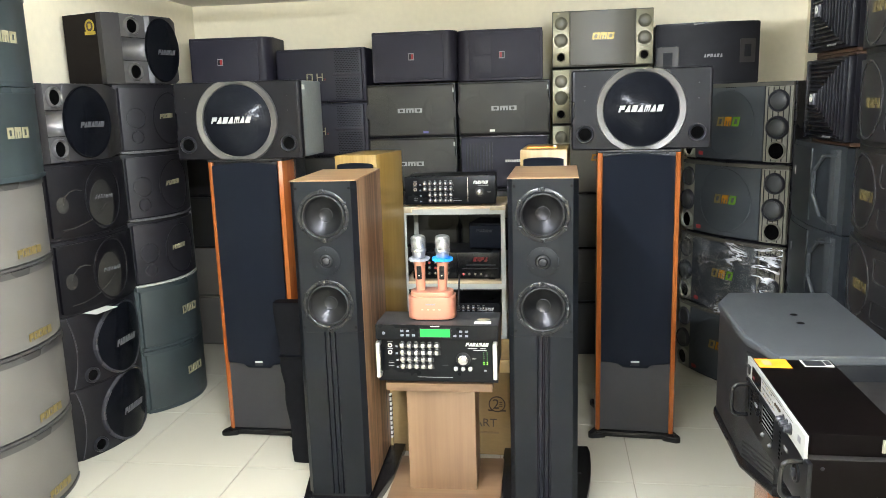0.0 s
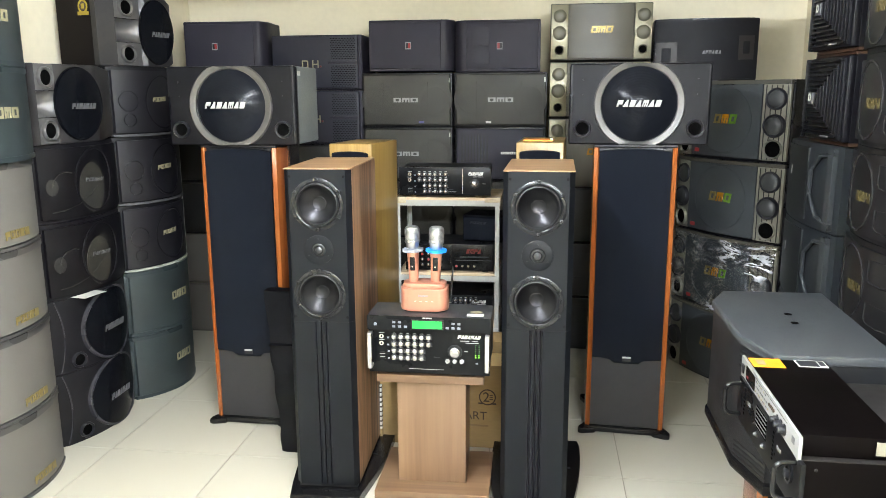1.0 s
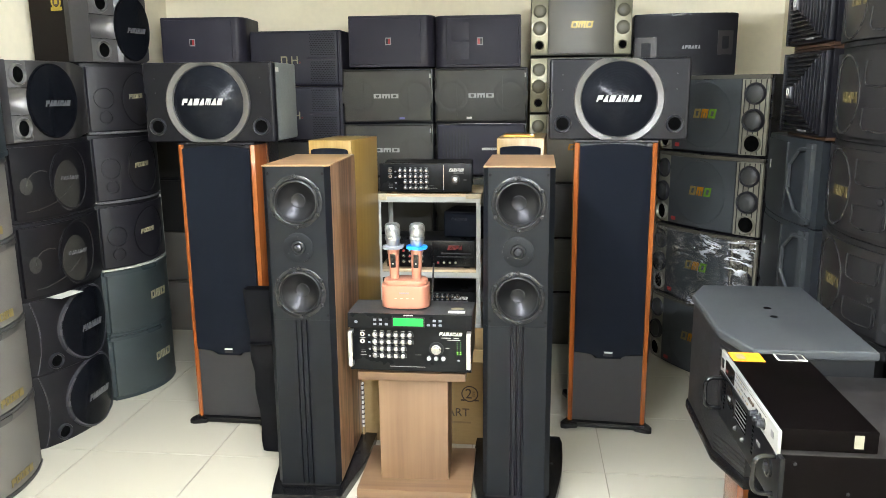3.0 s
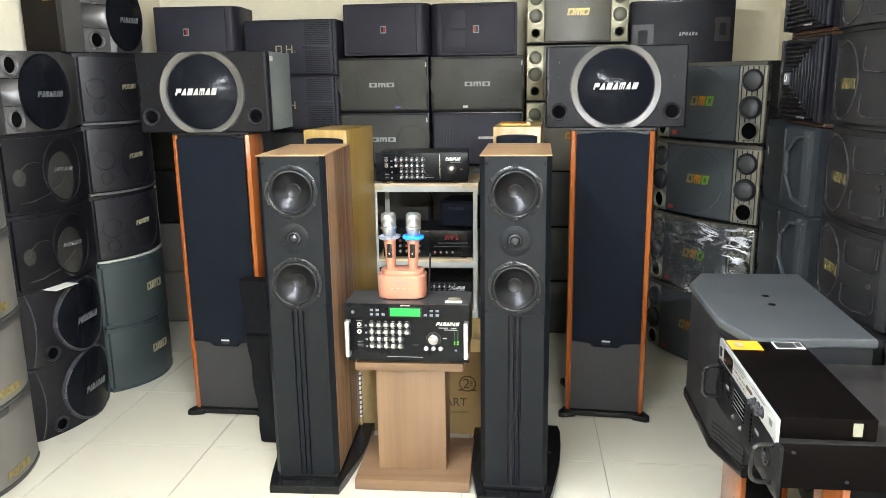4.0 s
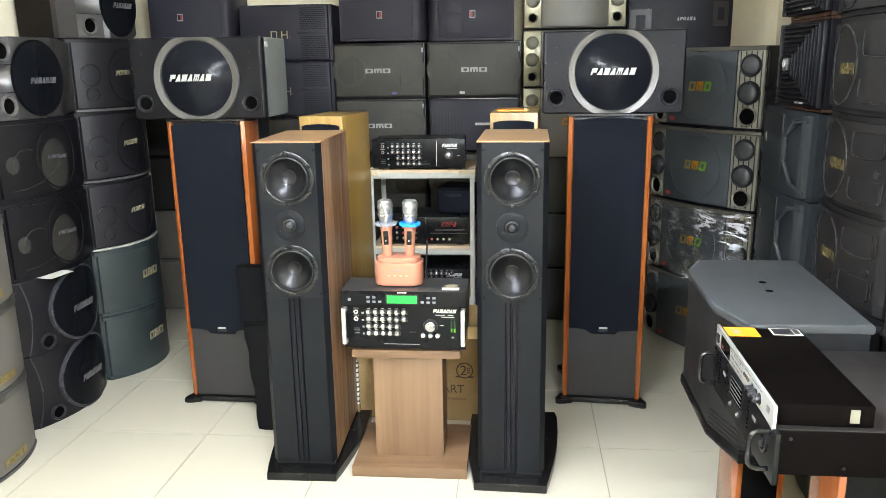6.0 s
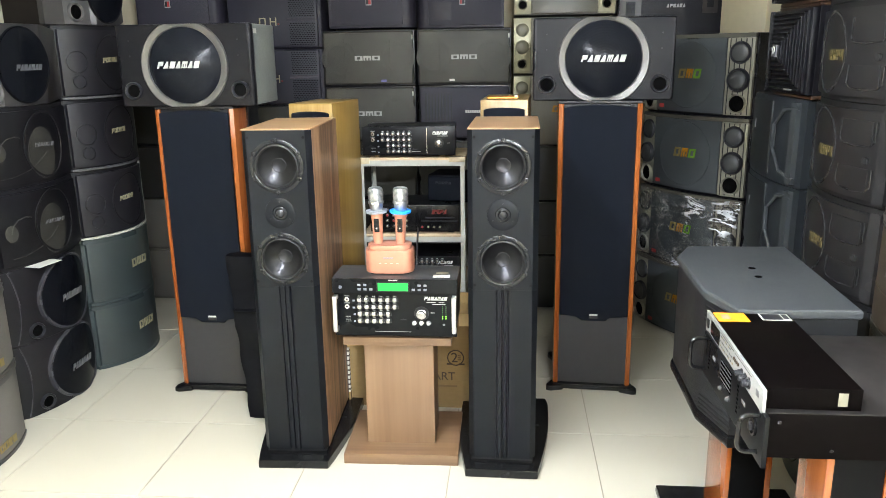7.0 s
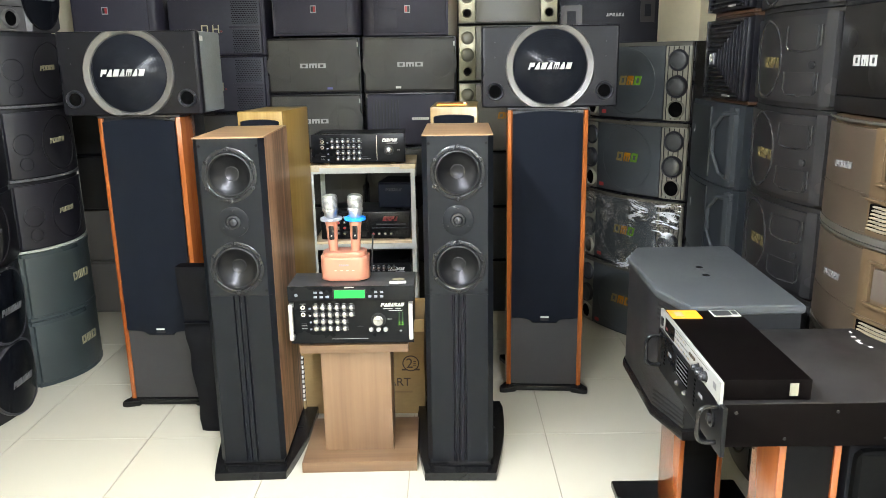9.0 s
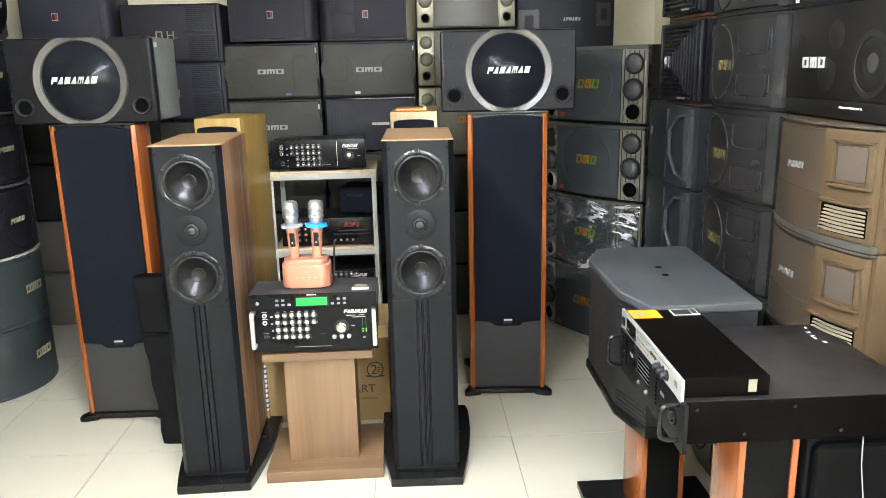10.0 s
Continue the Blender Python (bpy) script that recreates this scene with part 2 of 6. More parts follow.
def wire_mesh(name, colour):
    """Bright wire wound in level rows."""
    mat, nt, bsdf = nodes_of(name)
    add, link = nt.nodes.new, nt.links.new
    tc, wv = add("ShaderNodeTexCoord"), add("ShaderNodeTexWave")
    wv.wave_type, wv.bands_direction = "BANDS", "Z"
    wv.inputs["Scale"].default_value = 75.0
    link(tc.outputs["Object"], wv.inputs["Vector"])
    ramp = add("ShaderNodeValToRGB")
    ramp.color_ramp.elements[0].color = (*[v * 0.3 for v in colour], 1)
    ramp.color_ramp.elements[1].color = (*colour, 1)
    ramp.color_ramp.elements[1].position = 0.6
    link(wv.outputs["Fac"], ramp.inputs[0])
    link(ramp.outputs[0], bsdf.inputs["Base Color"])
    bp = add("ShaderNodeBump")
    bp.inputs["Strength"].default_value, bp.inputs["Distance"].default_value = 0.5, 0.001
    link(wv.outputs["Fac"], bp.inputs["Height"])
    link(bp.outputs[0], bsdf.inputs["Normal"])
    bsdf.inputs["Metallic"].default_value = 0.75
    bsdf.inputs["Roughness"].default_value = 0.34
    return mat


def glowing(name, colour, strength):
    mat, nt, bsdf = nodes_of(name)
    bsdf.inputs["Base Color"].default_value = (*colour, 1)
    bsdf.inputs["Emission Color"].default_value = (*colour, 1)
    bsdf.inputs["Emission Strength"].default_value = strength
    bsdf.inputs["Roughness"].default_value = 0.3
    return mat


def crinkled_film(name):
    """Stretch film: mostly clear and glossy on its crinkles; white streaks painted for glints and milky folds."""
    mat, nt, bsdf = nodes_of(name)
    add, link = nt.nodes.new, nt.links.new
    tc, nz, fold = add("ShaderNodeTexCoord"), add("ShaderNodeTexNoise"), add("ShaderNodeTexNoise")
    mp = add("ShaderNodeMapping")
    mp.inputs["Scale"].default_value = (0.55, 1.0, 1.5)
    mp.inputs["Rotation"].default_value = (0.0, 0.55, 0.0)
    link(tc.outputs["Object"], mp.inputs[0])
    nz.inputs["Scale"].default_value, nz.inputs["Detail"].default_value, nz.inputs["Distortion"].default_value = 15.0, 4, 2.2
    fold.inputs["Scale"].default_value, fold.inputs["Detail"].default_value = 7.0, 2
    link(mp.outputs[0], nz.inputs["Vector"])
    link(tc.outputs["Object"], fold.inputs["Vector"])
    bp = add("ShaderNodeBump")
    bp.inputs["Strength"].default_value, bp.inputs["Distance"].default_value = 1.0, 0.05
    link(nz.outputs["Fac"], bp.inputs["Height"])
    gl, tr, mx = add("ShaderNodeBsdfGlossy"), add("ShaderNodeBsdfTransparent"), add("ShaderNodeMixShader")
    gl.inputs["Roughness"].default_value = 0.10
    link(bp.outputs[0], gl.inputs["Normal"])
    mr = add("ShaderNodeMapRange")
    mr.inputs["From Min"].default_value, mr.inputs["From Max"].default_value = 0.42, 0.68
    mr.inputs["To Min"].default_value, mr.inputs["To Max"].default_value = 0.08, 0.55
    link(fold.outputs["Fac"], mr.inputs["Value"])
    link(mr.outputs[0], mx.inputs[0])
    link(tr.outputs[0], mx.inputs[1])
    link(gl.outputs[0], mx.inputs[2])
    cr, ab, pk = add("ShaderNodeTexNoise"), add("ShaderNodeMath"), add("ShaderNodeMapRange")
    cr.inputs["Scale"].default_value, cr.inputs["Detail"].default_value, cr.inputs["Distortion"].default_value = 9.0, 5, 1.4
    link(mp.outputs[0], cr.inputs["Vector"])
    ab.operation = "COMPARE"
    ab.inputs[1].default_value, ab.inputs[2].default_value = 0.5, 0.024
    link(cr.outputs["Fac"], ab.inputs[0])
    # the painted white streaks are strongest towards the upper end corner
    sep, ram, both, tot = add("ShaderNodeSeparateXYZ"), add("ShaderNodeMapRange"), add("ShaderNodeMath"), add("ShaderNodeMath")
    link(tc.outputs["Object"], sep.inputs[0])
    ram.inputs["From Min"].default_value, ram.inputs["From Max"].default_value = -0.15, 0.25
    ram.inputs["To Min"].default_value, ram.inputs["To Max"].default_value = 0.15, 1.0
    link(sep.outputs["X"], ram.inputs["Value"])
    pk.inputs["From Min"].default_value, pk.inputs["From Max"].default_value = 0.42, 0.60
    link(fold.outputs["Fac"], pk.inputs["Value"])
    both.operation = tot.operation = "MULTIPLY"
    link(ab.outputs[0], both.inputs[0])
    link(pk.outputs[0], both.inputs[1])
    link(both.outputs[0], tot.inputs[0])
    link(ram.outputs[0], tot.inputs[1])
    glint_milk, mx2 = add("ShaderNodeBsdfDiffuse"), add("ShaderNodeMixShader")
    glint_milk.inputs["Color"].default_value = (0.75, 0.77, 0.80, 1)
    link(tot.outputs[0], mx2.inputs[0])
    link(mx.outputs[0], mx2.inputs[1])
    link(glint_milk.outputs[0], mx2.inputs[2])
    link(mx2.outputs[0], nt.nodes["Material Output"].inputs["Surface"])
    return mat


M_WALL = surface("cream_wall_paint", (0.7397, 0.6766, 0.5052), 0.75, vary=0.05, grain=30, bump=0.2, bump_scale=180, wear=0.08)
M_CEIL = surface("ceiling_paint", (0.82, 0.80, 0.73), 0.8, vary=0.04, bump=0.1)
M_TILE = surface("floor_tile_glaze", (0.44, 0.4168, 0.3404), 0.24, vary=0.0, grain=14, bump=0.0, wear=0.0, coat=0.10, coords="World")
M_GROUT = surface("grout", (0.27, 0.24, 0.195), 0.95, vary=0.2, bump=0.3, spec=0.1)
M_VINYL = surface("black_vinyl", (0.004657, 0.004657, 0.006417), 0.34, vary=0.2, bump=0.35, bump_scale=700, wear=0.12, spec=0.22)
M_VINYL_S = surface("satin_black_vinyl", (0.0046, 0.0046, 0.0060), 0.40, vary=0.25, bump=0.2, bump_scale=700, wear=0.1, spec=0.10)
M_VINYL_G = surface("black_gloss_vinyl", (0.00504, 0.00504, 0.0054), 0.22, vary=0.2, bump=0.1, wear=0.08)
M_BAFFLE = surface("charcoal_baffle_paint", (0.003401, 0.004171, 0.005656), 0.42, vary=0.1, grain=120, bump=0.25, bump_scale=900, wear=0.08, spec=0.14)
M_PLASTIC = surface("black_plastic", (0.007854, 0.007854, 0.008568), 0.38, vary=0.15, bump=0.15, bump_scale=500)
M_GREYPL = surface("dark_grey_plastic", (0.01485, 0.01508, 0.01787), 0.4, vary=0.12, bump=0.12, bump_scale=500)
M_SILVERPL = surface("silver_painted_plastic", (0.1728, 0.1692, 0.1692), 0.5, 0.3, vary=0.1, bump=0.05)
M_SILVERDIM = surface("dull_silver_print", (0.10, 0.10, 0.105), 0.4, 0.4, vary=0.15, bump=0.0)
M_RING = surface("brushed_silver_ring", (0.0976, 0.09528, 0.09296), 0.38, 0.6, vary=0.1, grain=200, bump=0.04)
M_CHROME = surface("chrome", (0.75, 0.75, 0.76), 0.14, 1.0, vary=0.05, bump=0.0, wear=0.04)
M_BRASS = surface("dull_brass", (0.30, 0.22, 0.12), 0.35, 0.6, vary=0.1, bump=0.0)
M_KNOBLIGHT = surface("bright_silver_knob", (0.368, 0.368, 0.368), 0.24, 0.85, vary=0.05, bump=0, wear=0.05)
M_KNOB = surface("satin_silver_knob", (0.3927, 0.3927, 0.3927), 0.34, 0.45, vary=0.05, bump=0, wear=0.05)
M_WHITEPRINT = surface("off_white_print", (0.306, 0.306, 0.2938), 0.45, vary=0.1, bump=0.0)
M_WHITE = surface("white_print", (0.4624, 0.4624, 0.4243), 0.45, vary=0.05, bump=0.0)
M_GOLD = surface("gold_print", (0.206, 0.1561, 0.05306), 0.38, 0.5, vary=0.15, bump=0.0)
M_GOLDDIM = surface("worn_gold_print", (0.115, 0.090, 0.036), 0.42, 0.4, vary=0.25, grain=90, bump=0.0)
M_GOLDPALE = surface("pale_gold_print", (0.2856, 0.2601, 0.1632), 0.38, 0.3, vary=0.12, bump=0.0)
M_CREST = surface("bright_gold_foil", (0.42, 0.31, 0.05), 0.3, 0.4, vary=0.2, bump=0.0)
M_RED = surface("red_print", (0.33, 0.03, 0.03), 0.4, vary=0.1, bump=0.0)
M_REDDIM = surface("dull_red_print", (0.10, 0.008, 0.008), 0.4, vary=0.1, bump=0.0)
M_MESH = mesh_metal("black_steel_mesh", (0.00252, 0.00252, 0.00294), (0.0168, 0.0168, 0.01764), 300)
M_MESHGREY = mesh_metal("grey_steel_mesh", (0.0112, 0.0112, 0.01008), (0.0476, 0.04648, 0.04256), 300)
M_MESHGREEN = mesh_metal("green_grey_mesh", (0.01166, 0.0162, 0.01717), (0.02592, 0.03499, 0.03661), 300)
M_MESHTAUPE = mesh_metal("taupe_mesh", (0.08251, 0.07681, 0.06714), (0.1052, 0.0979, 0.08651), 300, 0.6, 0.08)
M_MESHBROWN = mesh_metal("brown_mesh", (0.02735, 0.01971, 0.01338), (0.04435, 0.03238, 0.02218), 300, 0.42, 0.12, 0.4)
M_MESHLIGHT = mesh_metal("light_grey_mesh", (0.05, 0.05, 0.05), (0.34, 0.33, 0.31), 160, 0.5)
M_MESHCHAMP = mesh_metal("champagne_mesh", (0.02958, 0.0269, 0.01752), (0.09147, 0.08339, 0.05758), 300)
M_CLOTH = mesh_metal("navy_black_cloth", (0.001612, 0.002356, 0.00434), (0.004216, 0.005828, 0.01023), 500, 0.85, 0.1, 0.10)
M_CHAMP = surface("champagne_plastic", (0.1605, 0.1508, 0.09988), 0.35, 0.4, vary=0.08, bump=0.05)
M_BROWNPL = surface("tan_plastic", (0.0624, 0.04035, 0.02097), 0.4, 0.1, vary=0.1, bump=0.08)
M_WALNUT = wood("walnut_veneer", (0.095, 0.045, 0.024), (0.30, 0.175, 0.10), 0.38, 30, contrast=0.8)
M_WALNUTTOP = wood("walnut_top", (0.1967, 0.1093, 0.051), (0.3352, 0.2041, 0.1093), 0.32, 20, "X")
M_LAMINATE = wood("light_walnut_laminate", (0.09477, 0.05103, 0.02707), (0.158, 0.09514, 0.05257), 0.4, 9, contrast=1.3)
M_LAMINATE_X = wood("light_walnut_laminate_flat", (0.09003, 0.0483, 0.02513), (0.15, 0.09012, 0.04879), 0.4, 9, "X", contrast=1.3)
M_CHERRY = wood("cherry_lacquer", (0.175, 0.04138, 0.008518), (0.275, 0.07836, 0.01893), 0.22, 12, coat=0.5)
M_MAPLE = wood("maple_veneer", (0.2178, 0.1307, 0.03049), (0.2787, 0.183, 0.05664), 0.35, 14)
M_CONE = surface("polymer_cone", (0.0186, 0.0186, 0.02015), 0.38, 0.8, vary=0.05, bump=0.02, wear=0.04)
M_DOME = surface("gloss_tweeter_dome", (0.030, 0.030, 0.033), 0.16, 0.5, vary=0.05, bump=0.0, wear=0.03)
M_FRAME = surface("glossy_black_frame", (0.0065, 0.0070, 0.0085), 0.24, vary=0.1, bump=0.02, wear=0.05)
M_CAP = surface("dust_cap_polymer", (0.0195, 0.0195, 0.02145), 0.42, 0.8, vary=0.06, bump=0.05)
M_RUBBER = surface("black_rubber", (0.0084, 0.0084, 0.00882), 0.5, vary=0.1, bump=0.05)
M_RACK = surface("grey_white_enamel", (0.33, 0.335, 0.305), 0.4, vary=0.06, bump=0.05)
M_CLEARTAPE = surface("clear_tape", (0.36, 0.31, 0.21), 0.18, vary=0.25, grain=90, bump=0.3, bump_scale=150, spec=0.5)
M_BOARD = wood("chipboard", (0.42, 0.32, 0.2), (0.58, 0.46, 0.3), 0.7, 30, "X")
M_CARTON = surface("cardboard", (0.2295, 0.153, 0.06502), 0.85, vary=0.1, grain=40, bump=0.15, bump_scale=120, stretch=(0.765, 0.765, 3.06))
M_INK = surface("dark_ink", (0.045, 0.03, 0.02), 0.8, vary=0.1, bump=0)
M_PANEL = surface("black_anodised_panel", (0.0042, 0.0045, 0.0052), 0.32, 0.1, vary=0.1, bump=0.05, spec=0.12)
M_ROSE = surface("rose_gold_plastic", (0.4092, 0.1782, 0.1188), 0.34, 0.35, vary=0.04, bump=0.03)
M_MICMESH = wire_mesh("silver_wire_mesh", (0.3672, 0.3814, 0.3824))
M_BLUE = surface("blue_silicone", (0.01, 0.20, 0.75), 0.45, vary=0.05, bump=0)
M_CLEAR = surface("milky_silicone", (0.168, 0.1792, 0.2072), 0.4, vary=0.05, bump=0)
M_LCD = glowing("green_display", (0.0, 0.75, 0.09), 0.85)
M_LCD.node_tree.nodes["Principled BSDF"].inputs["Base Color"].default_value = (0.0, 0.05, 0.01, 1)
M_LED = glowing("green_led", (0.25, 0.8, 0.05), 1.0)
M_FOIL_G = surface("hologram_green", (0.16, 0.33, 0.04), 0.25, 0.4, vary=0.2, bump=0)
M_FOIL_O = surface("hologram_orange", (0.4675, 0.21, 0.016), 0.25, 0.4, vary=0.2, bump=0)
M_STANDBLACK = surface("matt_black_paint", (0.0018, 0.0018, 0.0021), 0.55, vary=0.2, bump=0.15, bump_scale=500, spec=0.06)
M_STICKER = surface("orange_sticker", (0.72, 0.2465, 0.0156), 0.35, vary=0.10, grain=90, bump=0)
M_LABEL = surface("cream_label", (0.1614, 0.1538, 0.1153), 0.6, vary=0.12, bump=0)
M_PAPER = surface("white_paper", (0.5616, 0.546, 0.4992), 0.6, vary=0.05, bump=0)
M_FABRIC = surface("black_fabric", (0.0022, 0.00231, 0.0033), 0.7, vary=0.3, bump=0.6, bump_scale=300, spec=0.08)
M_FILM = crinkled_film("stretch_film")
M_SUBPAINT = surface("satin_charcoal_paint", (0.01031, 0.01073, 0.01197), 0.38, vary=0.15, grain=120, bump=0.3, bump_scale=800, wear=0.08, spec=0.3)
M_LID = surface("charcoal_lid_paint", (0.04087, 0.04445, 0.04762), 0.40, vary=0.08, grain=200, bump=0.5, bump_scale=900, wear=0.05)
M_CABLE = surface("white_cable", (0.24, 0.24, 0.232), 0.5, vary=0.05, bump=0)
M_LAMP_A = glowing("lit_tube", (0.91, 0.98, 1.09), 520.0)
# added rear tube, fill for the back wall and the right side
M_LAMP_FILL = glowing("fill_tube_rear", (0.91, 0.98, 1.09), 1300.0)
M_GREYPL_D = surface("matt_charcoal", (0.01855, 0.01806, 0.01954), 0.5, vary=0.1, bump=0.1, bump_scale=600)
M_DISC = ribbed_dome("black_disc_mesh", (0.003413, 0.003868, 0.005233))
M_DISCRING = ringed_dome("ringed_disc_mesh", (0.0062, 0.0070, 0.0095), 0.165)
M_MESHOLIVE = mesh_metal("olive_black_mesh", (0.01497, 0.01426, 0.01112), (0.04847, 0.04633, 0.03849), 300, 0.55, 0.35, 0.3)
M_MESHGREYDK = mesh_metal("dark_grey_mesh", (0.002789, 0.002663, 0.003994), (0.009294, 0.00858, 0.01269), 300)
M_BLUEPRINT = surface("blue_print", (0.10, 0.10, 0.28), 0.5, vary=0.1, bump=0)
M_TAUPE = surface("taupe_vinyl", (0.09368, 0.0865, 0.07564), 0.5, vary=0.1, bump=0.2)
M_STICKER2 = surface("leaflet_print", (0.80, 0.30, 0.05), 0.4, vary=0.2, bump=0)
M_NAVYLT = surface("navy_grey_paint", (0.0150, 0.0150, 0.0235), 0.4, vary=0.12, bump=0.1)
# near-black on flat pieces, painted for the shade in holes and gaps
M_HOLE = surface("hole_and_gap_shade", (0.002, 0.002, 0.002), 0.95, vary=0.1, bump=0, spec=0.0)

# ---- the room ----
def structure(name, bm, mat, label):
    return tagged(part(name, bm, mat, None), label, name.split("_")[0], "", "structure")


structure("wall_back", boxed(XL - 0.15, XR + 0.15, YB, YB + 0.15, -0.05, ZC + 0.1), M_WALL, "cream painted plaster wall behind the speaker stacks")
structure("wall_left", boxed(XL - 0.15, XL, YF, YB, -0.05, ZC + 0.1), M_WALL, "cream painted plaster side wall lined with speakers")
structure("wall_right", boxed(XR, XR + 0.15, YF, YB, -0.05, ZC + 0.1), M_WALL, "cream painted plaster side wall lined with speakers")
structure("wall_front", boxed(XL - 0.15, XR + 0.15, YF - 0.15, YF, -0.05, ZC + 0.1), M_WALL, "plain cream plaster wall of the showroom")
structure("ceiling", boxed(XL, XR, YF, YB, ZC, ZC + 0.1), M_CEIL, "plain off-white painted ceiling of the showroom")
FLOOR = structure("floor", boxed(XL, XR, YF, YB, -0.06, -0.004), M_GROUT, "glossy cream ceramic tile floor with thin joints")
for (lx, ly, turn), glow in zip(LAMPS, (M_LAMP_A, M_LAMP_A, M_LAMP_FILL)):
    lamp = thing("ceiling_light", pose(lx, ly, ZC, 0, 0, turn), "unseen lit tube lamp on a slim white ceiling batten", "ceiling light", "ceiling lights")
    part("batten", boxed(-0.018, 0.018, -0.63, 0.63, -0.022, 0.0, 0.004), M_WHITE, lamp, "slim white metal batten")
    for end in (-1, 1):
        part("socket", boxed(-0.012, 0.012, end * 0.614 - 0.010, end * 0.614 + 0.010, -0.088, -0.020, 0.004), M_WHITE, lamp)
    part("tube", lathe(bmesh.new(), [(0, 0), (0.0140, 0.002), (0.0140, 1.198), (0, 1.2)], Matrix.Translation((0, -0.6, -0.072)) @ Matrix.Rotation(radians(-90), 4, "X"), 20), glow, lamp, "glowing white tube")

# ---- loudspeaker pieces ----
def bore(parent, x, y, z, r, depth=0.08, ring=0.008, turn=0.0, ring_mat=None, name="port"):
    """A flared bass port: a ring round a flat black disc painted for its inner shade."""
    m = at_face(x, y, z, turn)
    p = part(name, lathe(bmesh.new(), [(r * 0.93, 0.001), (r * 0.97, 0.007), (r + ring * 0.25, 0.012), (r + ring * 0.6, 0.013), (r + ring, 0.008), (r + ring + 0.001, -0.004)], m, 32), ring_mat or M_GREYPL, parent)
    part("throat", lathe(bmesh.new(), [(r, 0.0035), (r * 0.97, 0.0016), (r * 0.80, 0.0012), (0, 0.0010)], m, 28), M_HOLE, p)
    return p


def dome_grille(parent, x, y, z, r, rise=0.012, turn=0.0, mat=None, rim=None, name="tweeter_grille"):
    m = at_face(x, y, z, turn)
    g = part(name, lathe(bmesh.new(), [(r, 0.0), (r * 0.97, rise * 0.55), (r * 0.8, rise * 0.85), (r * 0.4, rise), (0, rise * 1.02)], m, 32), mat or M_MESHGREY, parent)
    if rim:
        part("rim", lathe(bmesh.new(), [(r - 0.001, 0.0), (r, 0.006), (r + 0.005, 0.006), (r + 0.006, -0.002)], m, 32), rim, g)
    return g


def woofer(parent, x, y, z, r):
    m = at_face(x, y, z)
    w = part("woofer", lathe(bmesh.new(), [(r * 0.82, 0.002), (r * 0.835, 0.0065), (r * 0.86, 0.0075), (r * 0.885, 0.0045), (r * 0.97, 0.004), (r, 0.0025), (r * 1.003, -0.002)], m, 56), M_FRAME, parent)
    part("surround", lathe(bmesh.new(), [(r * 0.83, 0.003), (r * 0.80, 0.008), (r * 0.765, 0.0095), (r * 0.735, 0.006), (r * 0.725, 0.0)], m, 56), M_RUBBER, w)
    part("cone", lathe(bmesh.new(), [(r * 0.735, 0.002), (r * 0.72, -0.001), (r * 0.55, -0.0125), (r * 0.40, -0.0225), (r * 0.265, -0.031)], m, 56), M_CONE, w)
    part("dust_cap", lathe(bmesh.new(), [(r * 0.272, -0.0306), (r * 0.255, -0.0300), (r * 0.20, -0.0325), (r * 0.10, -0.0352), (0, -0.0360)], m, 40), M_CAP, w)
    for k in range(6):
        a = radians(60 * k)
        sx, sz = x + 0.955 * r * math.sin(a), z + 0.955 * r * math.cos(a)
        lug = part("lug", lathe(bmesh.new(), [(0.0085, 0.001), (0.008, 0.0055), (0.0055, 0.0062), (0.005, 0.004)], at_face(sx, y, sz), 14), M_FRAME, w)
        part("screw", lathe(bmesh.new(), [(0.0048, 0.0035), (0.0042, 0.0062), (0, 0.0058)], at_face(sx, y, sz), 10), M_PLASTIC, w)
    return w


def holed_baffle(W, flat, z0, z1, holes):
    """A flat front with round openings and bevelled sides."""
    bm = bmesh.new()
    edges = []
    def loop(pts):
        vs = [bm.verts.new(p) for p in pts]
        for k in range(len(vs)):
            edges.append(bm.edges.new((vs[k], vs[(k + 1) % len(vs)])))
        return vs
    loop([(-flat, 0, z0), (flat, 0, z0), (flat, 0, z1), (-flat, 0, z1)])
    rims = [loop([(r * math.cos(6.283185 * k / 48), 0, z + r * math.sin(6.283185 * k / 48)) for k in range(48)]) for z, r in holes]
    bmesh.ops.triangle_fill(bm, edges=edges, use_beauty=True)
    for rim in rims:
        deep = [bm.verts.new((v.co.x, 0.02, v.co.z)) for v in rim]
        for k in range(48):
            bm.faces.new((rim[k], rim[(k + 1) % 48], deep[(k + 1) % 48], deep[k]))
    for s in (-1, 1):
        q = [bm.verts.new(p) for p in ((s * flat, 0, z0), (s * W, 0.022, z0), (s * W, 0.022, z1), (s * flat, 0, z1))]
        bm.faces.new(q)
    bm.faces.new([bm.verts.new(p) for p in ((-W, 0.022, z1), (-flat, 0, z1), (flat, 0, z1), (W, 0.022, z1))])
    return bm


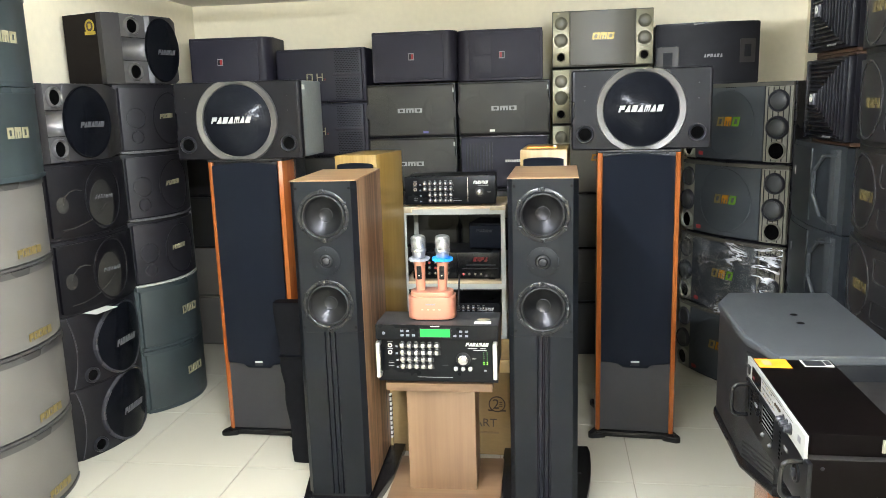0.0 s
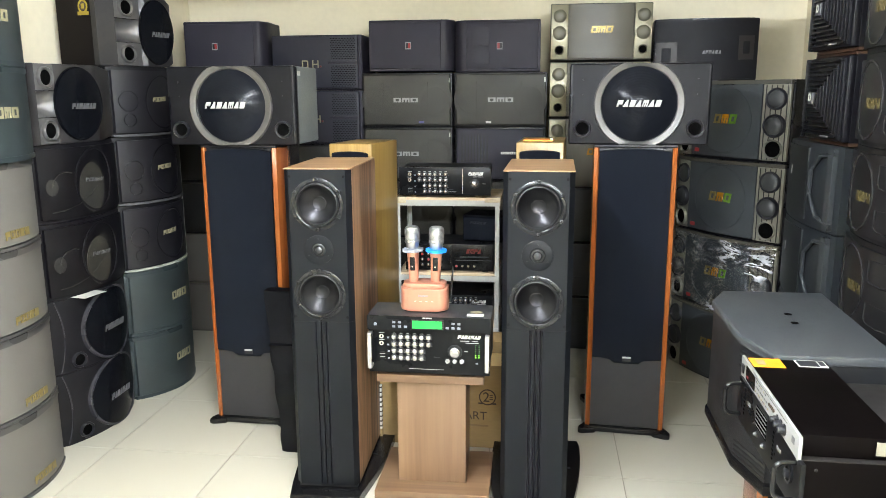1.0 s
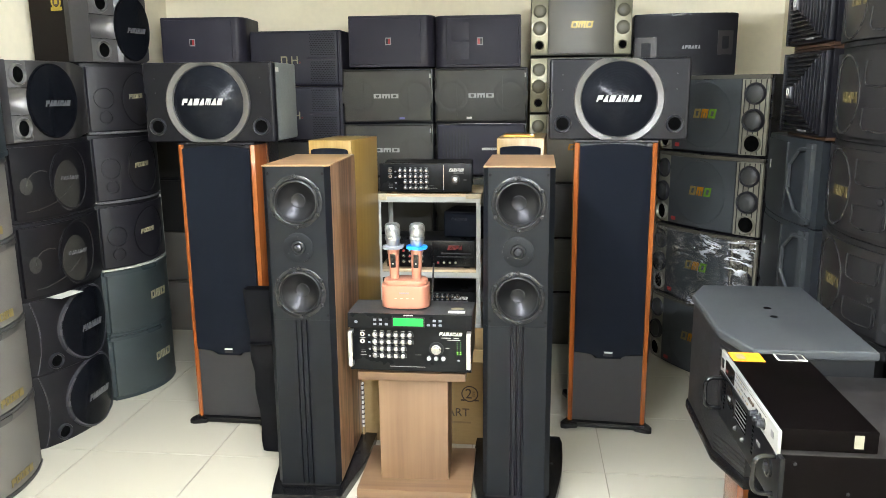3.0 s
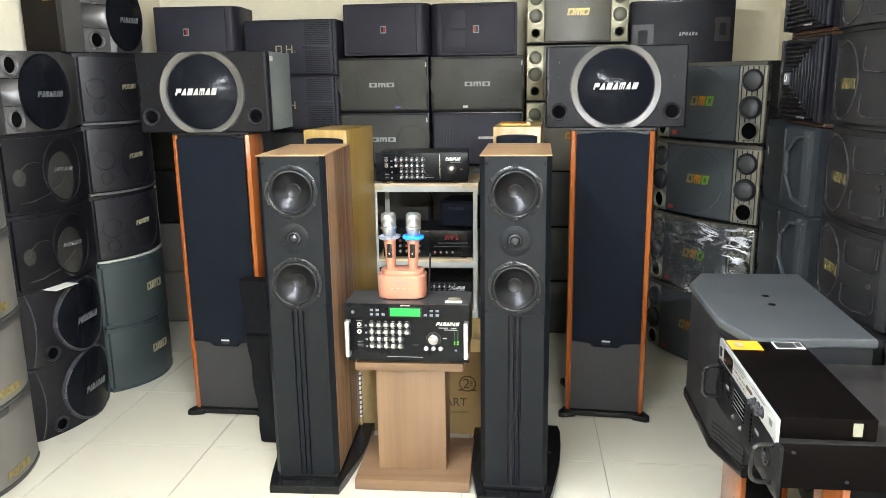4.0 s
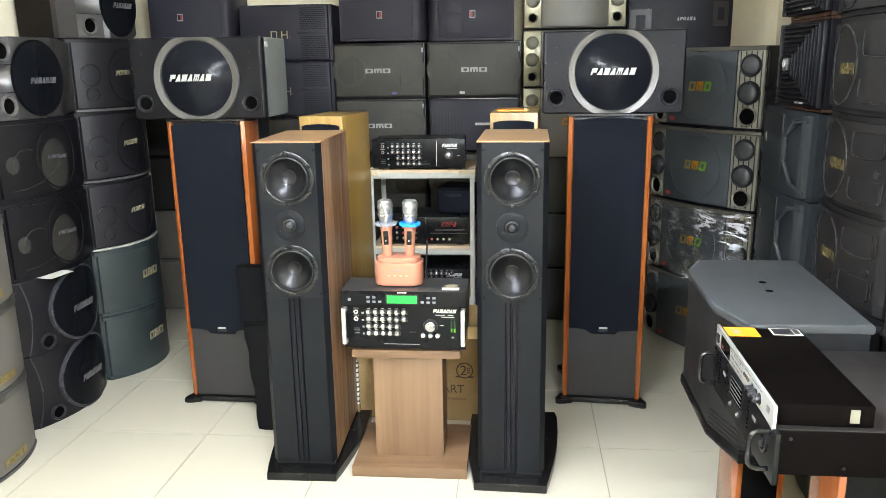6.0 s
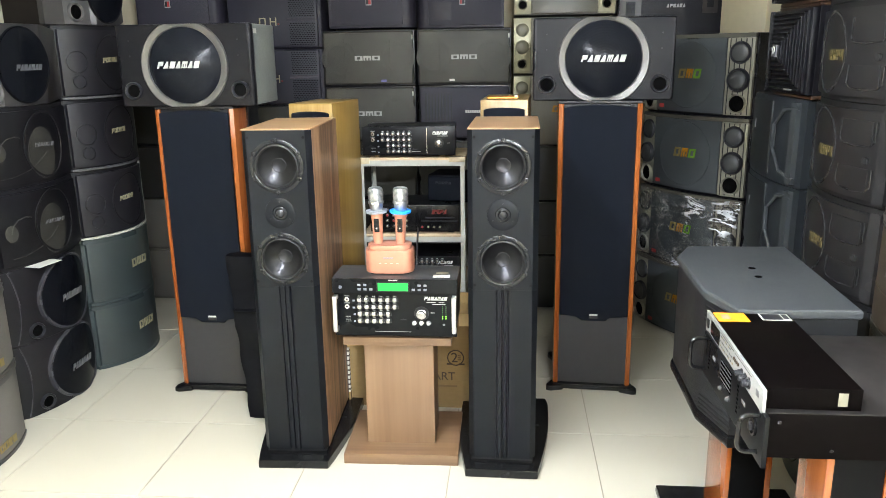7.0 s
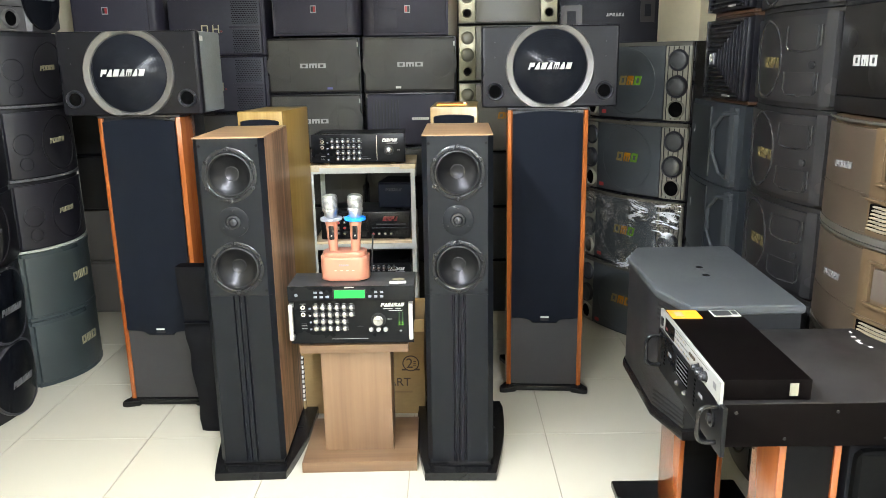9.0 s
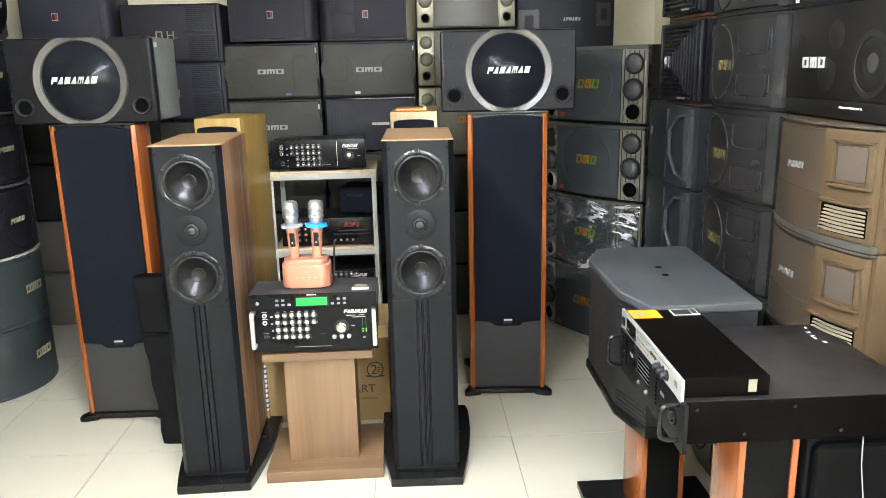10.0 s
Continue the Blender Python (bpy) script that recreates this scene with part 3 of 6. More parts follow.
def tower_front(m):
    """The two slim walnut towers at the front."""
    t = thing("tower_speaker", m, "slim walnut floorstanding speaker with exposed black drivers", "speaker", "walnut tower speakers")
    W, H, Z0, D = 0.120, 1.240, 0.048, 0.47
    shell = boxed(-W, W, 0.022, D, Z0, H - 0.0005)
    bmesh.ops.delete(shell, geom=[f for f in shell.faces if f.normal.y < -0.9], context="FACES")
    part("cabinet", shell, M_WALNUT, t, "walnut veneer cabinet with streaky grain")
    part("top_panel", boxed(-W, W, 0.004, D, H, H + 0.004, 0.001, 1), M_WALNUTTOP, t, "lighter walnut top panel")
    bev, flat = 0.018, W - 0.018
    gz = 0.690
    def plan(grooves):
        pts = [(-W, 0.022), (-flat, 0.0)]
        if grooves:
            for gx in (-0.019, 0.0, 0.019):
                pts += [(gx - 0.0042, 0), (gx - 0.002, 0.008), (gx + 0.002, 0.008), (gx + 0.0042, 0)]
        return pts + [(flat, 0.0), (W, 0.022)]
    part("baffle", holed_baffle(W, flat, gz, H, ((1.118, 0.076), (0.792, 0.076))), M_BAFFLE, t, "satin charcoal baffle with bevelled edges")
    part("lower_baffle", prism(bmesh.new(), plan(True), Z0, gz - 0.0006, 0.0), M_BAFFLE, t, "charcoal lower panel with three grooves")
    woofer(t, 0, -0.001, 1.118, 0.093)
    woofer(t, 0, -0.001, 0.792, 0.093)
    tm = at_face(0, -0.0005, 0.955)
    tw = part("tweeter", lathe(bmesh.new(), [(0.024, 0.001), (0.027, 0.0035), (0.05, 0.0035), (0.053, 0.002), (0.0535, -0.001)], tm, 40), M_BAFFLE, t)
    part("rim", lathe(bmesh.new(), [(0.015, 0.002), (0.0175, 0.006), (0.021, 0.005), (0.0245, 0.001)], tm, 32), M_RUBBER, tw)
    part("dome", lathe(bmesh.new(), [(0.0155, 0.0), (0.013, 0.006), (0.007, 0.0095), (0, 0.0105)], tm, 28), M_DOME, tw)
    for k in range(3):
        a = radians(90 + 120 * k)
        part("screw", lathe(bmesh.new(), [(0.003, 0.003), (0.0025, 0.005), (0, 0.005)], at_face(0.04 * math.cos(a), -0.0005, 0.955 + 0.04 * math.sin(a)), 8), M_PLASTIC, tw)
    for px, pz in ((-0.096, 1.216), (0.096, 1.216), (-0.096, 0.708), (0.096, 0.708)):
        part("grille_socket", lathe(bmesh.new(), [(0.0045, 0.0), (0.0045, 0.0015), (0.003, 0.0016), (0, 0.0008)], at_face(px, -0.0002, pz), 12), M_HOLE, t)
    n = 10
    half = [(0.130 + 0.050 * math.sin(1.57 * min(1, i / n * 1.3)), -0.060 + 0.6 * i / n) for i in range(n + 1)]
    half[-1] = (0.172, half[-1][1])
    plan2 = [(-x, y) for x, y in reversed(half)] + half
    part("plinth", prism(bmesh.new(), plan2[::-1], 0.0, 0.034, 0.007, seg=2), M_VINYL_G, t, "wide black plinth with curved sides")
    part("plinth_neck", boxed(-W + 0.008, W - 0.008, 0.012, D - 0.01, 0.030, 0.050), M_PLASTIC, t)
    return t


def tower_cherry(m, W=0.168, H=1.285):
    """A floorstander with cherry side panels and a cloth grille."""
    t = thing("tower_speaker", m, "floorstanding speaker with cherry-red sides and black cloth grille", "speaker", "cherry tower speakers")
    D = 0.36
    part("cabinet", boxed(-W + 0.024, W - 0.024, 0.016, D, 0.03, H - 0.012, 0.002), M_VINYL, t)
    def side(s):
        pts = [(s * W, 0.03), (s * (W - 0.006), 0.006), (s * (W - 0.020), -0.002), (s * (W - 0.026), 0.004), (s * (W - 0.026), 0.165), (s * (W - 0.004), 0.165)]
        return prism(bmesh.new(), pts if s > 0 else pts[::-1], 0.03, H - 0.012, 0.002)
    part("side_panel", side(1), M_CHERRY, t, "glossy cherry side panel")
    part("side_panel", side(-1), M_CHERRY, t, "glossy cherry side panel")
    part("top_panel", boxed(-W + 0.004, W - 0.004, 0.002, D, H - 0.012, H, 0.006, 3), M_GREYPL, t, "dark grey top cap")
    bm = bmesh.new()
    g, z1, z0, zd = W - 0.027, H - 0.022, 0.355, 0.332
    outline = [(-g, z0), (-g * 0.48, z0), (-g * 0.36, zd), (g * 0.36, zd), (g * 0.48, z0), (g, z0), (g, z1 - 0.006)]
    outline += [(g * (1 - i / 6), z1 - 0.006 + 0.012 * math.sin(1.57 * i / 6)) for i in range(1, 12)] + [(-g, z1 - 0.006)]
    prism(bm, outline, -0.008, 0.016, 0.005)
    bmesh.ops.transform(bm, matrix=Matrix.Rotation(radians(90), 4, "X") @ Matrix.Translation((0, 0, 0)), verts=bm.verts)
    bmesh.ops.translate(bm, vec=(0, 0.009, 0), verts=bm.verts)
    part("grille", bm, M_CLOTH, t, "navy-black cloth grille")
    part("lower_baffle", boxed(-g - 0.001, g + 0.001, 0.008, 0.03, 0.032, 0.40), M_GREYPL_D, t, "matt dark grey lower panel")
    mark(t, M_WHITE, 1, 0.036, 0.007, 0, -0.0095, 0.362, slant=0, gap=0, slit=False)
    part("badge_plate", boxed(-0.019, 0.019, -0.0092, -0.006, 0.344, 0.357), M_PLASTIC, t)
    part("plinth", boxed(-W + 0.002, W - 0.002, -0.012, D + 0.004, 0.006, 0.030, 0.005), M_VINYL_G, t, "black recessed plinth")
    for sx in (-1, 1):
        for sy, y0 in ((-1, -0.012), (1, D)):
            # a foot that flares out from the plinth's corner
            toe = [(sx * (W - 0.060), y0 - sy * 0.050), (sx * (W - 0.050), y0 + sy * 0.004), (sx * (W + 0.004), y0 + sy * 0.022), (sx * (W + 0.024), y0 + sy * 0.016), (sx * (W + 0.026), y0 - sy * 0.006), (sx * W, y0 - sy * 0.060)]
            part("foot", prism(bmesh.new(), toe if sx * sy < 0 else toe[::-1], 0.0, 0.026, 0.008, seg=3), M_VINYL_G, t, "flared black foot")
    return t


def tower_maple(m, W=0.10, H=1.29, D=0.42):
    t = thing("tower_speaker", m, "pale maple floorstanding speaker with arched black grille", "speaker", "maple tower speakers")
    part("cabinet", boxed(-W, W, 0.0, D, 0.0, H, 0.003), M_MAPLE, t)
    bm = bmesh.new()
    g, z1 = W - 0.014, H - 0.032
    outline = [(-g, 0.2), (g, 0.2), (g, z1 - 0.010)] + [(g * math.cos(3.1416 * i / 12), z1 - 0.010 + 0.010 * math.sin(3.1416 * i / 12)) for i in range(1, 12)] + [(-g, z1 - 0.010)]
    prism(bm, outline, 0.0, 0.012, 0.004)
    bmesh.ops.transform(bm, matrix=Matrix.Rotation(radians(90), 4, "X"), verts=bm.verts)
    part("grille", bm, M_CLOTH, t, "arched black cloth grille")
    return t


def big_karaoke(m, group="round-grille karaoke speakers"):
    """The wide black cabinets with a silver-ringed round grille that lie on the cherry towers."""
    t = thing("karaoke_speaker", m, "wide black karaoke speaker with silver-ringed round grille", "speaker", group)
    W, H, D = 0.283, 0.330, 0.34
    part("cabinet", boxed(-W + 0.012, W - 0.012, 0.016, D, 0.001, H - 0.001, 0.008, 3), M_CABLIT, t, "grey cabinet, painted lighter for lamplight on its side")
    part("front_frame", boxed(-W, W, -0.012, 0.030, 0.0, H, 0.014, 3), M_VINYL, t, "moulded black front")
    R0, R1 = 0.152, 0.182
    def clipped(r, k, n=64):
        a = 6.283185 * k / n
        return r * math.cos(a), max(-H / 2 + 0.002, min(H / 2 - 0.002, r * math.sin(a)))
    bm = bmesh.new()
    n = 64
    rows = []
    for r, y in ((R1, -0.010), (R1, -0.022), (R1 - 0.004, -0.026), (R0 + 0.003, -0.021), (R0, -0.014), (R0 - 0.004, -0.011)):
        rows.append([bm.verts.new((clipped(r, k)[0], y, H / 2 + clipped(r, k)[1])) for k in range(n)])
    for a, b in zip(rows, rows[1:]):
        for k in range(n):
            bm.faces.new((a[k], a[(k + 1) % n], b[(k + 1) % n], b[k]))
    part("ring", bm, M_RING, t, "brushed silver ring cut flat above and below")
    part("grille", lathe(bmesh.new(), [(R0 * k / 12, 0.013 + 0.054 * (1 - (k / 12) ** 2)) for k in range(12, -1, -1)], at_face(0, 0, H / 2), 56), M_DISCRING, t, "domed black mesh grille")
    for s in (-1, 1):
        # a shallow raised plate on each side, hollowed to follow the ring
        arc = [(s * (R1 + 0.003) * math.cos(radians(a)), H / 2 + (R1 + 0.003) * math.sin(radians(a))) for a in range(-62, 63, 8)]
        arc = [(x, max(0.006, min(H - 0.006, z))) for x, z in arc]
        rim = [(s * (W - 0.014), H - 0.006), (s * (W - 0.014), 0.006)]
        bm = bmesh.new()
        lo = [bm.verts.new((x, -0.011, z)) for x, z in arc + rim]
        hi = [bm.verts.new((x, -0.0155, z)) for x, z in arc + rim]
        bm.faces.new(hi)
        for k in range(len(lo)):
            j = (k + 1) % len(lo)
            bm.faces.new((lo[k], lo[j], hi[j], hi[k]))
        part("side_plate", bm, M_VINYL_S, t, "satin black side plate hollowed round the ring")
        bore(t, s * 0.226, -0.0155, 0.066, 0.0275, ring=0.009, ring_mat=M_GREYPL)
    mark(t, M_WHITEPRINT, 7, 0.176, 0.027, -0.006, -0.0665, H / 2 + 0.004, slant=0.32, gap=0.16)
    for z in (0.205, 0.265):
        for s in (-1, 1):
            part("screw", lathe(bmesh.new(), [(0.003, 0), (0.0025, 0.002), (0, 0.0022)], at_face(s * 0.228, -0.0168, z), 8), M_GREYPL, t)
    part("sticker", boxed(W - 0.0125, W - 0.0115, 0.06, 0.1, H - 0.04, H - 0.02), M_PAPER, t, "small white paper sticker")
    return t


# grey raised in the colour itself for lamplight on the cabinet's side
M_CABLIT = surface("lit_slate_grey_vinyl", (0.1625, 0.175, 0.1725), 0.4, vary=0.12, bump=0.2, bump_scale=500)


def pressed_ring(t, w, bow, rx, rz, rr, mat):
    """A round bead pressed out of a bulging mesh, over the driver's edge."""
    bm, n, rows = bmesh.new(), 40, []
    for q, lift in ((1.0, 0.005), (1.0, 0.0095), (0.965, 0.0105), (0.93, 0.0085), (0.925, 0.005)):
        xs = [rx + rr * q * math.cos(6.283185 * k / n) * 0.92 for k in range(n)]
        rows.append([bm.verts.new((x, bow_y(x, w, bow) - lift, rz + rr * q * math.sin(6.283185 * k / n))) for k, x in enumerate(xs)])
    for a, b in zip(rows, rows[1:]):
        for k in range(n):
            bm.faces.new((a[k], a[(k + 1) % n], b[(k + 1) % n], b[k]))
    return part("ring", bm, mat, t)


def bow_speaker(m, w, h, d, bow, label, group, grille, body, badge=None, trim=None, trims=((0.0, 0.016), (1.0, 0.016)), ring=None, name="karaoke_speaker", margin=0.012):
    """A cabinet with a bulging front: body, mesh grille, light trim strips, a badge and perhaps a ring showing through the mesh."""
    t = thing(name, m, label, "speaker", group)
    part("cabinet", prism(bmesh.new(), bow_plan(w, d, bow, 0.0, y_in=0.006), 0.0008, h - 0.0008, 0.006), body, t)
    part("grille", bow_sheet(bmesh.new(), w, bow, -w / 2 + margin, w / 2 - margin, 0.018, h - 0.018, 0.007), grille, t)
    if trim:
        for f, tall in trims:
            z = f * (h - tall)
            part("trim_strip", bow_sheet(bmesh.new(), w, bow, -w / 2 + 0.001, w / 2 - 0.001, z + 0.001, z + tall - 0.001, 0.010), trim, t)
    if ring:
        pressed_ring(t, w, bow, *ring)
    if badge:
        bx, bz, n, bw, bh, mat, slant, tilt = badge
        mark(t, mat, n, bw, bh, bx, bow_y(bx, w, bow) - 0.0078, bz, bow_turn(bx, w, bow), slant, 0.18, tilt=tilt)
    return t


def box_speaker(m, w, h, d, label, group, grille, body, badge=None, name="karaoke_speaker", margin=0.008, round_=0.012, slot=None):
    """A square cabinet with a steel grille across the front."""
    t = thing(name, m, label, "speaker", group)
    part("cabinet", boxed(-w / 2, w / 2, 0.006, d, 0.0008, h - 0.0008, 0.006, 3), body, t)
    part("grille", boxed(-w / 2 + margin, w / 2 - margin, -0.010, 0.02, margin, h - margin, round_, 3), grille, t)
    if badge:
        bx, bz, n, bw, bh, mat, slant = badge
        mark(t, mat, n, bw, bh, bx, -0.0105, bz, 0, slant, 0.12)
    return t


# ---- front and middle of the showroom ----
tower_front(pose(-0.609, 2.497, 0, 0, 0, 2.0))
tower_front(pose(0.162, 2.478, 0, 0, 0, -1.0))
tower_cherry(pose(-1.134, 3.085, 0, 0, 0, -1), 0.176)
tower_cherry(pose(0.553, 3.180, 0, 0, 0, -4), 0.174)
big_karaoke(pose(-1.141, 3.075, 1.285, 0, 0, 0))
big_karaoke(pose(0.558, 3.195, 1.285, 0, 0, -2))
tower_maple(pose(-0.640, 3.10, 0, 0, 0, -8), 0.096, 1.29, 0.33)
tower_maple(pose(0.158, 3.22, 0, 0, 0, -3))


def pedestal(m):
    t = thing("pedestal", m, "light walnut laminate display pedestal with square base", "stand")
    part("base", boxed(-0.214, 0.214, 0, 0.36, 0, 0.042, 0.002), M_LAMINATE_X, t)
    part("column", boxed(-0.136, 0.122, 0.088, 0.27, 0.042, 0.452, 0.002), M_LAMINATE, t)
    part("top_board", boxed(-0.206, 0.19, 0.055, 0.36, 0.452, 0.482, 0.002), M_LAMINATE_X, t)
    return t


pedestal(pose(-0.213, 2.490, 0, 0, 0, 1))


def knob(parent, x, y, z, r=0.0085, h=0.016, mat=None, name="knob"):
    k = part(name, lathe(bmesh.new(), [(r, 0.002), (r * 0.96, h * 0.55), (r * 0.80, h * 0.62), (r * 0.74, h * 0.95), (r * 0.6, h), (0, h * 1.02)], at_face(x, y, z), 16), mat or M_KNOB, parent)
    part("skirt", lathe(bmesh.new(), [(r * 1.35, 0), (r * 1.32, 0.0018), (r * 0.9, 0.0024)], at_face(x, y, z), 16), M_PLASTIC, k)
    return k


def mixing_amplifier(m, w, h, d, handles, start=-0.118):
    """A karaoke amplifier with rows of chromed knobs, a large volume knob and printed lines."""
    t = thing("karaoke_amplifier", m, "black karaoke amplifier with rows of chrome knobs" + (" and silver handles" if handles else ""), "amplifier", "amplifiers")
    z0 = 0.013 if handles else 0.012
    part("case", boxed(-w / 2 + 0.008, w / 2 - 0.008, 0.004, d, z0 + 0.002, h - 0.003, 0.002), M_PANEL, t)
    part("front_panel", boxed(-w / 2, w / 2, -0.004, 0.004, z0, h, 0.0015), M_PANEL, t, "glossy black front panel with white print")
    for fx in (-w * 0.36, w * 0.36):
        for fy in (0.04, d - 0.04):
            part("foot", lathe(bmesh.new(), [(0.014, 0), (0.016, 0.003), (0.016, z0 + 0.003), (0, z0 + 0.003)], Matrix.Translation((fx, fy, 0)), 16), M_PLASTIC if handles else M_BRASS, t)
    y, s = -0.004, (1.0 if handles else 0.82)
    step = 0.0255 if handles else 0.0245
    rise = 0.0265 if handles else 0.0265
    x0, zt = (-0.128, h - 0.027) if handles else (start, h - (0.032 if start < 0 else 0.022))
    for row in range(4):
        for c in range(6 if row < 2 else 5):
            off = 0.0 if (handles or row < 2) else 1.0
            kx, kz = x0 + (c + off) * step, zt - row * rise
            knob(t, kx, y, kz, 0.0092 * s, 0.015, M_KNOBLIGHT)
            part("print_line", boxed(kx - 0.005, kx + 0.005, y - 0.0006, y, kz + 0.0115, kz + 0.0132), M_WHITEPRINT, t)
            part("print_dot", boxed(kx + 0.0105, kx + 0.0125, y - 0.0006, y, kz - 0.008, kz - 0.006), M_WHITEPRINT, t)
    for row in range(2):
        jz = zt - row * rise
        jx = -w / 2 + (0.047 if handles else 0.050)
        part("jack", lathe(bmesh.new(), [(0.0038, 0.0005), (0.0038, 0.004), (0.0085, 0.004), (0.009, 0)], at_face(jx, y, jz), 18), M_CHROME, t)
        part("switch", boxed(jx + 0.020, jx + 0.028, y - 0.002, y, jz - 0.008, jz - 0.002), M_CLEAR, t)
        part("print_line", boxed(jx - 0.010, jx + 0.010, y - 0.0006, y, jz + 0.0115, jz + 0.0132), M_WHITEPRINT, t)
        part("switch", boxed(jx + 0.022, jx + 0.029, y - 0.002, y, jz - 0.060, jz - 0.054), M_CLEAR, t)
    for k in range(5):
        part("print_line", boxed(jx - 0.008, jx + 0.012, y - 0.0006, y, zt - 0.086 + k * 0.006, zt - 0.0845 + k * 0.006), M_WHITEPRINT if k % 2 else M_GREYPL, t)
    vx, vz = (0.095, h - 0.078) if handles else (w * 0.325, h - 0.075)
    big = knob(t, vx, y, vz, 0.0190 * s, 0.022, M_KNOBLIGHT, "volume_knob")
    part("scale", lathe(bmesh.new(), [(0.0225 * s, 0.0004), (0.0225 * s, 0.0016), (0.026 * s, 0.0016), (0.0265 * s, 0.0004)], at_face(vx, y, vz), 32), M_GREYPL, big)
    if handles:
        for k in range(3):
            knob(t, 0.068 + k * 0.026, y, h - 0.113, 0.0078, 0.014)
    mx = 0.145 if handles else w * 0.335
    mark(t, M_WHITE, 7, 0.082 * s, 0.013, mx, y - 0.0002, h - 0.021 if handles else h - 0.028, slant=0.3, gap=0.06)
    for dx, dz, bl in ((-0.015, 0.036, 0.034), (0.022, 0.036, 0.020), (0.012, 0.043, 0.048), (-0.01 if handles else 0.04, 0.075, 0.014)):
        part("print_line", boxed(mx + dx - bl / 2, mx + dx + bl / 2, y - 0.0007, y, h - dz - 0.0012, h - dz + 0.0012), M_WHITEPRINT, t)
    part("print_line", boxed(-0.075, 0.055, y - 0.0007, y, z0 + 0.016, z0 + 0.0178), M_GREYTEXT, t)
    part("print_line", boxed(0.018, 0.040, y - 0.0007, y, h - 0.104, h - 0.100), M_GREYPL, t)
    if handles:
        for c in range(2):
            for k in range(7):
                lx, lz = w * 0.385 + c * 0.012, h - 0.098 + k * 0.0075
                part("level_light", boxed(lx - 0.0016, lx + 0.0016, y - 0.001, y, lz, lz + 0.0035), M_LED if k < 2 else M_DIMLED, t)
        part("power_button", boxed(w * 0.385, w * 0.405, y - 0.003, y, h - 0.122, h - 0.116, 0.001), M_CLEAR, t)
        for sgn in (-1, 1):
            xh, ha, hb = sgn * (w / 2 - 0.008), z0 + 0.023, h - 0.008
            bm = box(bmesh.new(), xh - 0.008, xh + 0.008, -0.040, -0.028, ha, hb, 0.005, 3)
            box(bm, xh - 0.008, xh + 0.008, -0.034, -0.003, ha, ha + 0.014, 0.003)
            box(bm, xh - 0.008, xh + 0.008, -0.034, -0.003, hb - 0.014, hb, 0.003)
            part("handle", bm, M_BRUSHED, t, "silver aluminium rack handle")
    else:
        if start < 0:
            part("sticker", boxed(w * 0.20, w * 0.42, 0.008, 0.040, h - 0.0030, h - 0.0022), M_WHITEPRINT, t, "pale paper sticker on the lid")
        part("divider", boxed(w * 0.195, w * 0.199, y - 0.0008, y, z0 + 0.008, h - 0.006), M_CHROME, t)
    return t


M_MIXCASE = surface("satin_grey_lid", (0.030, 0.031, 0.032), 0.36, 0.2, vary=0.1, bump=0.1, bump_scale=600)
M_GREYTEXT = surface("grey_print", (0.25, 0.25, 0.25), 0.5, vary=0.3, grain=900, bump=0)
M_DIMLED = surface("unlit_led", (0.03, 0.09, 0.03), 0.3, vary=0.1, bump=0)
M_PANELWHITE = surface("pale_silver_panel", (0.2652, 0.2652, 0.2546), 0.4, 0.3, vary=0.06, grain=150, bump=0.03)
M_BRUSHED = surface("brushed_aluminium", (0.55, 0.545, 0.53), 0.34, 0.75, vary=0.06, grain=150, bump=0.03)
mixing_amplifier(pose(-0.222, 2.535, 0.4825), 0.442, 0.178, 0.30, True)


def mixer(m):
    t = thing("audio_processor", m, "dark grey karaoke processor with glowing green display", "processor")
    w, h, d = 0.446, 0.058, 0.175
    part("case", boxed(-w / 2, w / 2, 0.003, d, 0.006, h, 0.002), M_MIXCASE, t, "satin dark grey lid")
    part("front_panel", boxed(-w / 2, w / 2, -0.003, 0.003, 0.004, h - 0.0005, 0.001), M_PANEL, t)
    disp = part("display_frame", boxed(-0.063, 0.055, -0.0045, -0.003, 0.010, 0.047, 0.0008), M_PLASTIC, t)
    part("display", boxed(-0.058, 0.050, -0.0055, -0.0045, 0.014, 0.043), M_LCD, disp, "glowing green display")
    for bx in (-0.125, -0.104, -0.083, 0.068, 0.089, 0.110):
        for bz in (0.019, 0.035):
            if bx in (-0.083, 0.068) and bz > 0.03:
                continue
            part("button", boxed(bx - 0.0055, bx + 0.0055, -0.006, -0.003, bz - 0.004, bz + 0.004, 0.001), M_CLEAR, t)
    part("power_button", lathe(bmesh.new(), [(0.006, 0), (0.0055, 0.003), (0, 0.003)], at_face(-0.193, -0.003, 0.026), 16), M_CLEAR, t)
    mark(t, M_WHITE, 6, 0.034, 0.004, -0.004, -0.0035, 0.053, slant=0.3, slit=False)
    for fx in (-0.18, 0.18):
        for fy in (0.03, d - 0.03):
            part("foot", boxed(fx - 0.012, fx + 0.012, fy - 0.012, fy + 0.012, 0, 0.007), M_RUBBER, t)
    part("sticker", boxed(0.135, 0.195, 0.02, 0.05, h, h + 0.0008), M_PAPER, t, "pale oval warranty sticker")
    part("sticker", lathe(bmesh.new(), [(0.02, 0.0), (0.02, 0.0007), (0, 0.0007)], Matrix.Translation((0.165, 0.075, h)) @ Matrix.Diagonal((1.2, 0.8, 1, 1)), 24), M_GOLDPALE, t, "pale oval warranty sticker")
    return t


mixer(pose(-0.220, 2.510, 0.660))


